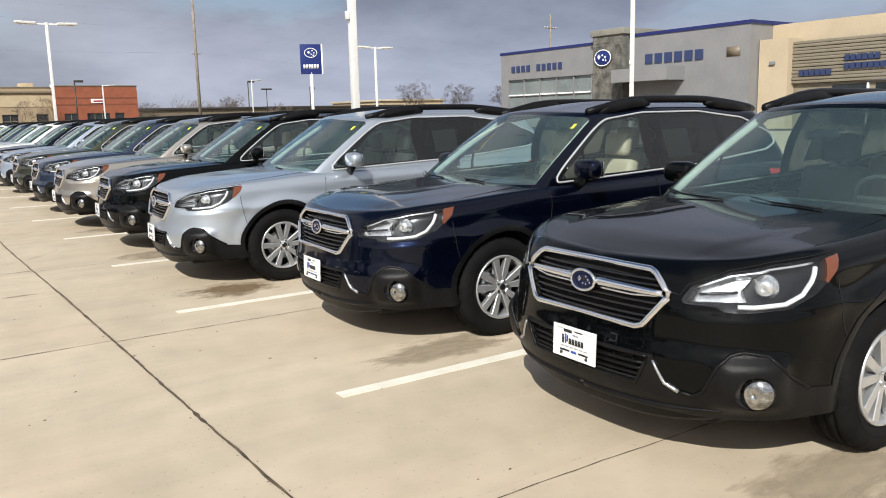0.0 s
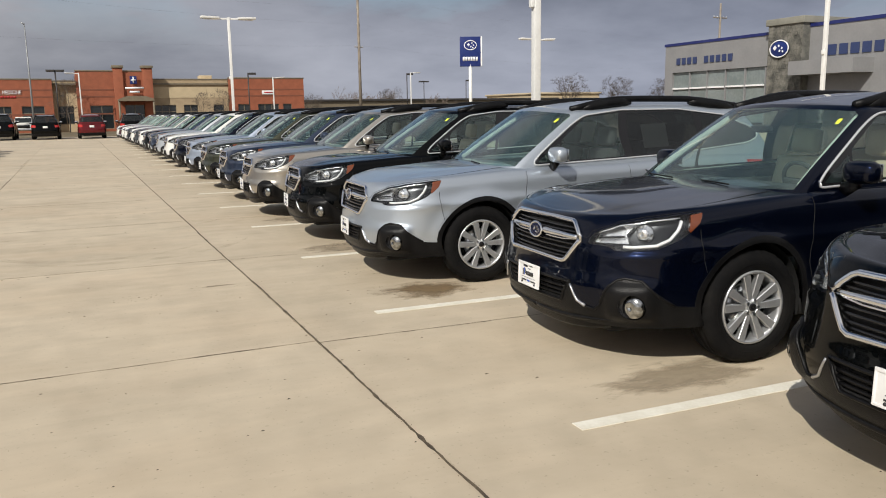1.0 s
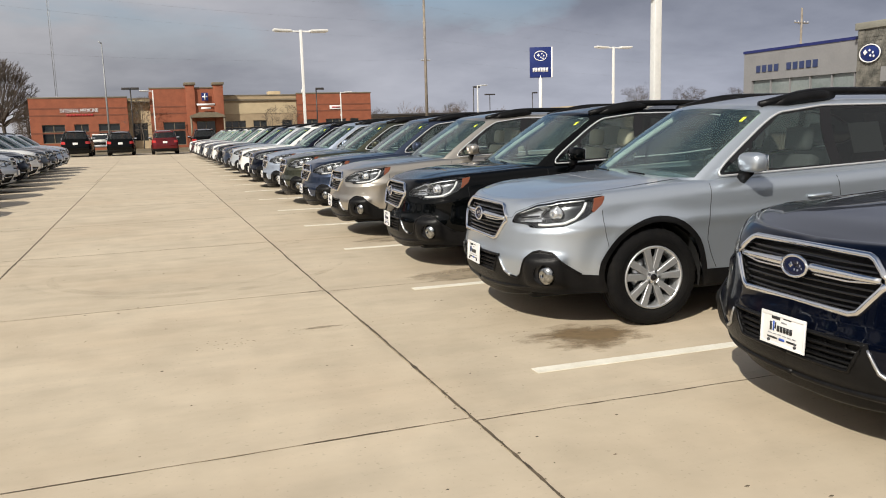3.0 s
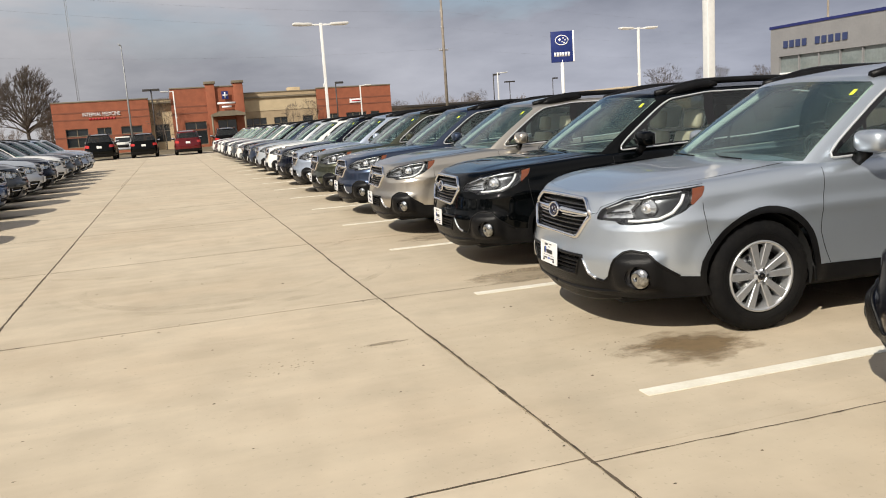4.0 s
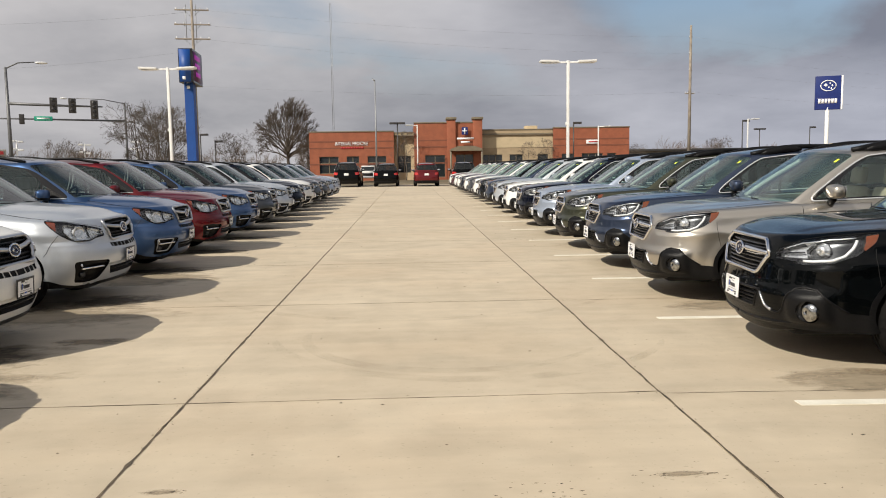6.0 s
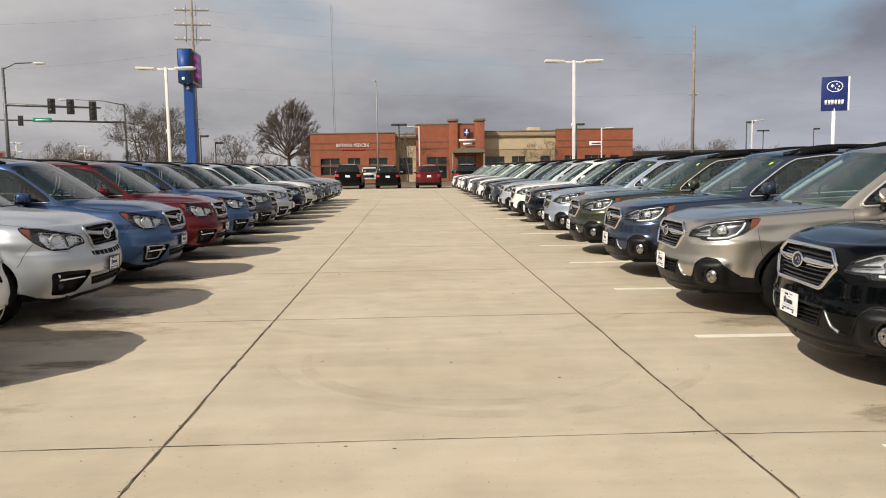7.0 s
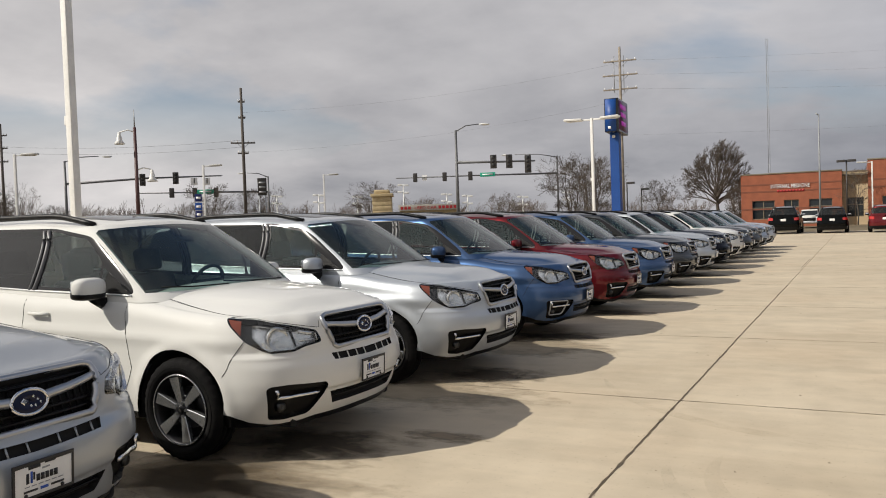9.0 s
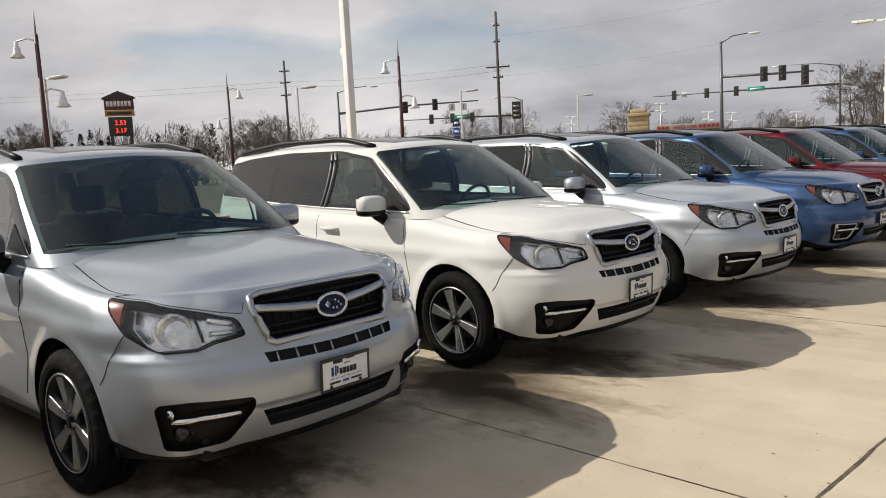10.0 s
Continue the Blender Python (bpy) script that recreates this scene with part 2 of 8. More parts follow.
PAINT = {
    "black": paint("paint_black", (0.0008, 0.0012, 0.0014), 0.0, 0.4, 1.0, 1.27),
    "navy": paint("paint_navy", (0.0022, 0.0042, 0.0135), 0.7, 0.28, 1.0, 1.34),
    "silver": paint("paint_silver", (0.53, 0.56, 0.595), 0.60, 0.42),
    "mist": paint("paint_mist", (0.44, 0.485, 0.54), 0.75, 0.38),
    "steel": paint("paint_steel", (0.41, 0.44, 0.48), 0.65, 0.40),
    "tan": paint("paint_tan", (0.49, 0.455, 0.40), 0.9, 0.30),
    "slate": paint("paint_slate", (0.045, 0.062, 0.105), 0.8, 0.28),
    "green": paint("paint_green", (0.072, 0.076, 0.050), 0.8, 0.28),
    "ice": paint("paint_ice", (0.42, 0.48, 0.58), 0.7, 0.36),
    "white": paint("paint_white", (0.69, 0.685, 0.655), 0.0, 0.4),
    "grey": paint("paint_grey", (0.075, 0.08, 0.086), 0.8, 0.28),
    "blue": paint("paint_blue", (0.052, 0.102, 0.218), 0.6, 0.3),
    "red": paint("paint_red", (0.120, 0.0065, 0.010), 0.45, 0.3),
    "maroon": paint("paint_maroon", (0.07, 0.010, 0.016), 0.5),
}


# ---- mesh helpers ----
def part(name, bm, mat, parent=None, label="", smooth=True):
    """Links a bmesh as one mesh object under a thing or a part."""
    me = bpy.data.meshes.new(name)
    bm.to_mesh(me)
    bm.free()
    if smooth:
        me.shade_smooth()
    me.materials.append(mat)
    ob = new(name, me)
    ob.parent = parent
    return tagged(ob, label)


def arrays(name, verts, faces, mat, parent=None, label="", normals=None, smooth=True):
    """The same from arrays of vertices and faces."""
    me = bpy.data.meshes.new(name)
    me.from_pydata([tuple(map(float, v)) for v in verts], [], [tuple(map(int, f)) for f in faces])
    if smooth:
        me.shade_smooth()
    if normals is not None:
        me.normals_split_custom_set_from_vertices([tuple(map(float, n)) for n in normals])
    me.materials.append(mat)
    ob = new(name, me)
    ob.parent = parent
    return tagged(ob, label)


def add_box(bm, a, b, bevel=0.0, m=None):
    """A bevelled box from corner a to corner b."""
    c, s = [(p + q) / 2 for p, q in zip(a, b)], [abs(q - p) for p, q in zip(a, b)]
    made = bmesh.ops.create_cube(bm, size=1, matrix=Matrix.Translation(c) @ Matrix.Diagonal((*s, 1)))["verts"]
    if bevel:
        edges = list({e for v in made for e in v.link_edges})
        made = list({v for f in bmesh.ops.bevel(bm, geom=edges, offset=bevel, segments=2, profile=0.6, affect="EDGES")["faces"] for v in f.verts} | {v for v in made if v.is_valid})
    if m is not None:
        bmesh.ops.transform(bm, matrix=m, verts=[v for v in made if v.is_valid])
    return made


def box(a, b, bevel=0.0, m=None):
    bm = bmesh.new()
    add_box(bm, a, b, bevel, m)
    return bm


def add_tube(bm, points, radii, sides=8, closed=False, flat=1.0):
    """A tube along points; radii one number or one for each point."""
    pts = [Vector(p) for p in points]
    n = len(pts)
    rr = [float(q) for q in radii] if isinstance(radii, (list, tuple)) else [float(radii)] * n
    rings = []
    for i, p in enumerate(pts):
        a = pts[i - 1] if (i or closed) else p
        b = pts[(i + 1) % n] if (i < n - 1 or closed) else p
        t = (b - a).normalized()
        ref = Vector((0, 0, 1)) if abs(t.z) < 0.9 else Vector((1, 0, 0))
        s = t.cross(ref).normalized()
        w = s.cross(t)
        rings.append([bm.verts.new(p + rr[i] * (math.cos(k) * s + flat * math.sin(k) * w)) for k in (2 * math.pi * j / sides for j in range(sides))])
    for i in range(n if closed else n - 1):
        a, b = rings[i], rings[(i + 1) % n]
        for j in range(sides):
            bm.faces.new((a[j], a[(j + 1) % sides], b[(j + 1) % sides], b[j]))
    if not closed:
        bm.faces.new(rings[0][::-1])
        bm.faces.new(rings[-1])


def tube(points, radii, sides=8, closed=False, flat=1.0):
    bm = bmesh.new()
    add_tube(bm, points, radii, sides, closed, flat)
    bmesh.ops.recalc_face_normals(bm, faces=bm.faces)
    return bm


def revolve(profile, steps, axis="y"):
    """A ring body from a closed profile of (radius, offset along the axis)."""
    bm = bmesh.new()
    rings = []
    for i in range(steps):
        a = 2 * math.pi * i / steps
        rings.append([bm.verts.new((r * math.cos(a), o, r * math.sin(a)) if axis == "y" else (r * math.cos(a), r * math.sin(a), o)) for r, o in profile])
    n = len(profile)
    for i in range(steps):
        a, b = rings[i], rings[(i + 1) % steps]
        for j in range(n):
            bm.faces.new((a[j], a[(j + 1) % n], b[(j + 1) % n], b[j]))
    bmesh.ops.recalc_face_normals(bm, faces=bm.faces)
    return bm


def prism(outline, depth, m=None):
    """A plate from a 2D outline in x, y, with its depth along z."""
    bm = bmesh.new()
    a = [bm.verts.new((x, y, 0)) for x, y in outline]
    b = [bm.verts.new((x, y, depth)) for x, y in outline]
    n = len(outline)
    bm.faces.new(a[::-1])
    bm.faces.new(b)
    for i in range(n):
        bm.faces.new((a[i], a[(i + 1) % n], b[(i + 1) % n], b[i]))
    if m is not None:
        bmesh.ops.transform(bm, matrix=m, verts=bm.verts)
    bmesh.ops.recalc_face_normals(bm, faces=bm.faces)
    return bm


def empty(name, m, label, category, group="", kind=""):
    ob = new(name)
    ob.empty_display_size = 0.2
    ob.matrix_basis = m
    return tagged(ob, label, category, group, kind)


# ---- vehicles ----
def curve(v, knots):
    """A smooth monotone curve through knots (x, y)."""
    xs, ys = np.array([k[0] for k in knots], float), np.array([k[1] for k in knots], float)
    h, d = np.diff(xs), np.diff(ys) / np.diff(xs)
    m = np.zeros(len(xs))
    m[0], m[-1] = d[0], d[-1]
    for i in range(1, len(xs) - 1):
        m[i] = 0 if d[i - 1] * d[i] <= 0 else 2 * d[i - 1] * d[i] / (d[i - 1] + d[i])
    v = np.clip(np.asarray(v, float), xs[0], xs[-1])
    i = np.clip(np.searchsorted(xs, v) - 1, 0, len(h) - 1)
    s = (v - xs[i]) / h[i]
    return (2 * s**3 - 3 * s**2 + 1) * ys[i] + (s**3 - 2 * s**2 + s) * h[i] * m[i] + (3 * s**2 - 2 * s**3) * ys[i + 1] + (s**3 - s**2) * h[i] * m[i + 1]


def inside(px, py, poly):
    """Which of the points lie inside a polygon."""
    hit = np.zeros(len(px), bool)
    n = len(poly)
    for i in range(n):
        (x1, y1), (x2, y2) = poly[i], poly[(i + 1) % n]
        if y1 == y2:
            continue
        c = ((y1 > py) != (y2 > py)) & (px < (x2 - x1) * (py - y1) / (y2 - y1) + x1)
        hit ^= c
    return hit


def dense(poly, step=0.045, closed=True):
    """The same outline with more points along its sides."""
    out = []
    n = len(poly)
    for i in range(n if closed else n - 1):
        a, b = np.array(poly[i], float), np.array(poly[(i + 1) % n], float)
        k = max(1, int(np.ceil(np.hypot(*(b - a)) / step)))
        out += [tuple(a + (b - a) * j / k) for j in range(k)]
    return out if closed else out + [tuple(poly[-1])]


def rounded(poly, r=0.03, steps=4):
    """An outline with its corners rounded."""
    out = []
    n = len(poly)
    for i in range(n):
        a, b, c = (np.array(poly[(i + k) % n], float) for k in (-1, 0, 1))
        p = b + (a - b) * min(0.45, r / max(1e-6, np.hypot(*(a - b))))
        q = b + (c - b) * min(0.45, r / max(1e-6, np.hypot(*(c - b))))
        for j in range(steps + 1):
            t = j / steps
            out.append(tuple((1 - t)**2 * p + 2 * t * (1 - t) * b + t * t * q))
    return out


def circle(cx, cy, r, steps=40):
    return [(cx + r * math.cos(2 * math.pi * i / steps), cy + r * math.sin(2 * math.pi * i / steps)) for i in range(steps)]


class Chart:
    """A curved half of a body over a flat map, cut along outlines into regions."""

    def __init__(self, place, grid, rim, shapes, band=()):
        pts, edges = [], []
        for poly in [rim] + [s for _, s in shapes]:
            base = len(pts)
            pts += poly
            edges += [(base + i, base + (i + 1) % len(poly)) for i in range(len(poly))]
        gx, gy = np.array([p[0] for p in grid]), np.array([p[1] for p in grid])
        near = np.zeros(len(gx), bool)
        for a, b in pts:
            near |= (gx - a)**2 + (gy - b)**2 < 0.012**2
        keep = inside(gx, gy, rim) & ~near
        bx, by = np.array([p[0] for p in band]), np.array([p[1] for p in band])
        close = ~inside(bx, by, rim)
        for a, b in pts[len(rim):]:
            close |= (bx - a)**2 + (by - b)**2 < 0.004**2
        pts += list(zip(gx[keep], gy[keep])) + list(zip(bx[~close], by[~close]))
        from mathutils import geometry
        v, _, f, _, _, _ = geometry.delaunay_2d_cdt([Vector((float(a), float(b))) for a, b in pts], edges, [], 0, 1e-5)
        self.uv = np.array([tuple(p) for p in v])
        tri = np.array([t for t in f if len(t) == 3])
        c = self.uv[tri].mean(1)
        ok = inside(c[:, 0], c[:, 1], rim)
        self.tri, c = tri[ok], c[ok]
        self.tag = np.array(["body"] * len(self.tri), dtype=object)
        for nm, s in shapes:
            self.tag[inside(c[:, 0], c[:, 1], s)] = nm
        self.place = place
        self.pos = place(self.uv[:, 0], self.uv[:, 1])
        p = self.pos[self.tri]
        fn = np.cross(p[:, 1] - p[:, 0], p[:, 2] - p[:, 0])
        nrm = np.zeros_like(self.pos)
        for k in range(3):
            np.add.at(nrm, self.tri[:, k], fn)
        self.nrm = nrm / np.maximum(1e-9, np.linalg.norm(nrm, axis=1))[:, None]
        e = 1.5e-3
        u0, v0 = self.uv[:, 0], self.uv[:, 1]
        fine = np.cross(place(u0 + e, v0) - place(np.maximum(u0 - e, 0), v0), place(u0, v0 + e) - place(u0, v0 - e))
        size = np.linalg.norm(fine, axis=1)
        fine /= np.maximum(1e-12, size)[:, None]
        dot = (fine * self.nrm).sum(1)
        good = (size > 1e-9) & (np.abs(dot) > 0.3)
        self.nrm[good] = fine[good] * np.sign(dot[good])[:, None]
        mid = self.pos[:, 1] < 0.004
        self.nrm[mid, 1] = 0
        self.nrm /= np.maximum(1e-9, np.linalg.norm(self.nrm, axis=1))[:, None]
        if (self.nrm * np.c_[np.sign(self.pos[:, 0] - 2.3), np.ones(len(mid)), np.zeros(len(mid))]).sum(1).mean() < 0:
            self.nrm *= -1
            self.tri = self.tri[:, ::-1]

    def region(self, tags, push=0.0, skirt=0.0, side=0):
        """Vertices, faces and normals of the regions with these tags; side 1 or -1 for one half, 0 for both."""
        sel = self.tri[np.isin(self.tag, tags)]
        ids, inv = np.unique(sel, return_inverse=True)
        f = inv.reshape(-1, 3)
        v, n = self.pos[ids] + push * self.nrm[ids], self.nrm[ids]
        if skirt:
            e = np.concatenate([f[:, [0, 1]], f[:, [1, 2]], f[:, [2, 0]]])
            seen = {tuple(x) for x in e}
            rim = [x for x in seen if (x[1], x[0]) not in seen and not (v[x[0], 1] < 0.003 and v[x[1], 1] < 0.003)]
            base, extra, en, ef = len(v), [], [], []
            for a, b in rim:
                k = base + len(extra)
                w = v[b] - v[a]
                o = np.cross(w, n[a])
                o = o / max(1e-9, np.linalg.norm(o)) * (1 if skirt > 0 else -1)
                extra += [v[a], v[b], v[b] - skirt * n[b], v[a] - skirt * n[a]]
                en += [o] * 4
                ef += [(k, k + 3, k + 2), (k, k + 2, k + 1)]
            v, n, f = np.concatenate([v, extra]), np.concatenate([n, en]), np.concatenate([f, ef])
        flip = np.array((1, -1, 1))
        if side == 1:
            return v, f, n
        if side == -1:
            return v * flip, f[:, ::-1], n * flip
        return np.concatenate([v, v * flip]), np.concatenate([f, f[:, ::-1] + len(v)]), np.concatenate([n, n * flip])

    def line(self, path, push=0.0):
        """The place of a path of map points, pushed out along the surface."""
        a = np.array(path, float)
        e = 2e-3
        p = self.place(a[:, 0], a[:, 1])
        du = self.place(a[:, 0] + e, a[:, 1]) - self.place(a[:, 0] - e, a[:, 1])
        dv = self.place(a[:, 0], a[:, 1] + e) - self.place(a[:, 0], a[:, 1] - e)
        n = np.cross(du, dv)
        n /= np.maximum(1e-12, np.linalg.norm(n, axis=1))[:, None]
        if n[len(n) // 2] @ (p[len(n) // 2] - np.array((2.3, 0, p[len(n) // 2][2]))) < 0:
            n = -n
        return p + push * n


class Shape:
    """The analytic body of a car: the nose at x = 0, the tail at x = length, z up from the ground."""

    def __init__(self, c):
        self.c = c
        self.A, self.R = 1.15, 1.10
        self.B = c["length"] - c["corner"] - c["rear_corner"]
        self.total = self.A + self.B + self.R

    def plan(self, u, xf, xr, w, lf, lr):
        """Half an outline in plan from the middle of the nose round to the middle of the tail."""
        u = np.asarray(u, float)
        n = self.c["round"]
        a = np.clip(u / self.A, 0, 1) * math.pi / 2
        b = np.clip((u - self.A - self.B) / self.R, 0, 1) * math.pi / 2
        s = np.clip((u - self.A) / self.B, 0, 1)
        front = xf + lf * (1 - np.maximum(0, np.cos(a))**(2 / n))
        mid = (xf + lf) + s * ((xr - lr) - (xf + lf))
        back = xr - lr + lr * np.maximum(0, np.sin(b))**(2 / 3.2)
        x = np.where(u < self.A, front, np.where(u > self.A + self.B, back, mid))
        y = np.where(u < self.A, w * np.sin(a)**(2 / n), np.where(u > self.A + self.B, w * np.maximum(0, np.cos(b))**(2 / 3.2), w))
        return x, y

    def u_of_y(self, y, w=None):
        w = w or self.c["half"]
        return self.A / (math.pi / 2) * math.asin(min(1, (abs(y) / w)**(self.c["round"] / 2)))

    def u_of_x(self, x):
        """Map place of a point on the side or, near the nose, on the corner."""
        c = self.c
        if x < c["corner"]:
            return self.A / (math.pi / 2) * math.acos(max(0, 1 - x / c["corner"])**(c["round"] / 2))
        return self.A + (x - c["corner"])

    def shoulder(self, u):
        return curve(u, self.c["shoulder"])

    def lower(self, u, z):
        """The lower body, from the sill to the shoulder."""
        c = self.c
        u, z = np.asarray(u, float), np.asarray(z, float)
        xf, xr, w = curve(z, c["nose"]), curve(z, c["tail"]), curve(z, c["width"])
        x, y = self.plan(u, xf, xr, w, c["corner"], c["rear_corner"])
        top = self.shoulder(u)
        k = np.clip((z - (top - c["roll"])) / c["roll"], 0, 1)
        ins = c["roll_in"] * (1 - np.sqrt(np.maximum(0, 1 - k * k)))
        # wheel arch lips and the crease along the doors
        side = np.clip((u - 0.6) / 0.5, 0, 1) * np.clip((self.total - 0.5 - u) / 0.4, 0, 1)
        for xw in c["axles"]:
            r = np.hypot(x - xw, z - c["axle_z"])
            ins = ins - side * c["flare"][0] * np.exp(-((r - c["arch"] - 0.010) / c["flare"][1])**2)
        ins = ins - side * 0.014 * np.exp(-((z - c["crease"] - 0.02 * (x - 2.4)) / 0.05)**2)
        ins = ins + side * 0.022 * np.exp(-((z - 0.52) / 0.11)**2) * np.clip(1 - np.abs(x - 2.45) / 1.1, 0, 1)
        pu, pz, pa = c["pod"]
        ins = ins - pa * np.exp(-((u - pu) / 0.17)**6 - ((z - pz) / 0.115)**6)
        lz, la = c["ledge"]
        step = np.clip((z - lz + 0.018) / 0.036, 0, 1)
        ins = ins + la * step * step * (3 - 2 * step) * np.clip((u - 0.40) / 0.12, 0, 1) * np.clip((1.08 - u) / 0.28, 0, 1)
        uz, ua, uu = c["undercut"]
        step = np.clip((uz - z + 0.014) / 0.028, 0, 1)
        ins = ins + ua * step * step * (3 - 2 * step) * np.clip((uu - u) / 0.05, 0, 1)
        f = np.clip(u / self.A, 0, 1) * math.pi / 2
        b = np.clip((u - self.A - self.B) / self.R, 0, 1) * math.pi / 2
        nx = np.cos(f) - np.sin(b)
        ny = np.sin(f) * np.cos(b)
        x, y = x + ins * nx, np.maximum(0, y - ins * ny)
        return np.stack([x, y, z], -1)

    def cabin(self, u, z):
        """The upper body with its screens and side windows."""
        c = self.c
        u, z = np.asarray(u, float), np.asarray(z, float)
        xf, xr, w = curve(z, c["screen"]), curve(z, c["tailgate"]), curve(z, c["cabin_width"])
        x, y = self.plan(u, xf, xr, w, 0.34, 0.30)
        top = self.roof_edge(u)
        k = np.clip((z - (top - 0.05)) / 0.05, 0, 1)
        ins = 0.045 * (1 - np.sqrt(np.maximum(0, 1 - k * k)))
        return np.stack([x, np.maximum(0, y - ins * np.clip(y / 0.4, 0, 1)), z], -1)

    def roof_edge(self, u):
        return curve(u, self.c["roof_edge"])

    def cabin_u(self, x):
        """Map place on the side of the cabin at its mid height."""
        z = self.c["belt_mid"]
        xf, xr = float(curve(z, self.c["screen"])) + 0.34, float(curve(z, self.c["tailgate"])) - 0.30
        return self.A + (x - xf) / (xr - xf) * self.B

    def cabin_side(self, x, z):
        xf, xr = float(curve(z, self.c["screen"])) + 0.34, float(curve(z, self.c["tailgate"])) - 0.30
        s = (x - xf) / (xr - xf)
        if s < 0:
            k = max(0.0, 1 - (x - xf + 0.34) / 0.34)
            return self.A / (math.pi / 2) * math.acos(min(1, k**(self.c["round"] / 2)))
        return self.A + s * self.B


def lid(s, edge, f_lo, f_hi, top, power, rows=26, cols=14, crest=0.0, rim_normal=None):
    """A crowned sheet between the edge curve (points x, y, z from nose to tail) and the middle line, with its normals."""
    n = len(edge)
    f_lo, f_hi = np.broadcast_to(f_lo, n), np.broadcast_to(f_hi, n)
    f = f_lo[:, None] + (f_hi - f_lo)[:, None] * np.linspace(0, 1, cols)[None]
    ex, ey, ez = edge[:, 0], edge[:, 1], edge[:, 2]
    zc = curve(ex, top)
    x = np.repeat(ex[:, None], cols, 1)
    y = ey[:, None] * f
    z = zc[:, None] - (zc - ez)[:, None] * np.abs(f)**power
    if crest:
        k = np.clip((y - 0.40 - 0.20 * x) / 0.07, 0, 1)
        z = z - crest * k * k * (3 - 2 * k) * (1 - f**6) * np.clip(x / 0.5, 0, 1)
    v = np.stack([x, y, z], -1).reshape(-1, 3)
    faces = []
    for i in range(n - 1):
        for j in range(cols - 1):
            a = i * cols + j
            faces.append((a, a + cols, a + cols + 1, a + 1))
    nrm = np.zeros_like(v)
    for q in faces:
        w = np.cross(v[q[2]] - v[q[0]], v[q[3]] - v[q[1]])
        for k in q:
            nrm[k] += w
    nrm /= np.maximum(1e-12, np.linalg.norm(nrm, axis=1))[:, None]
    nrm[nrm[:, 2] < 0] *= -1
    nrm[np.linalg.norm(nrm, axis=1) < 0.5] = (0, 0, 1)
    nrm[v[:, 1] < 0.003, 1] = 0
    if rim_normal is not None:
        last = np.abs(f.reshape(-1) - 1) < 1e-6
        nrm[last] = np.repeat(rim_normal, cols, 0)[last]
    flip = np.array((1, -1, 1))
    m = len(v)
    return np.concatenate([v, v * flip]), faces + [tuple(k + m for k in reversed(q)) for q in faces], np.concatenate([nrm, nrm * flip])


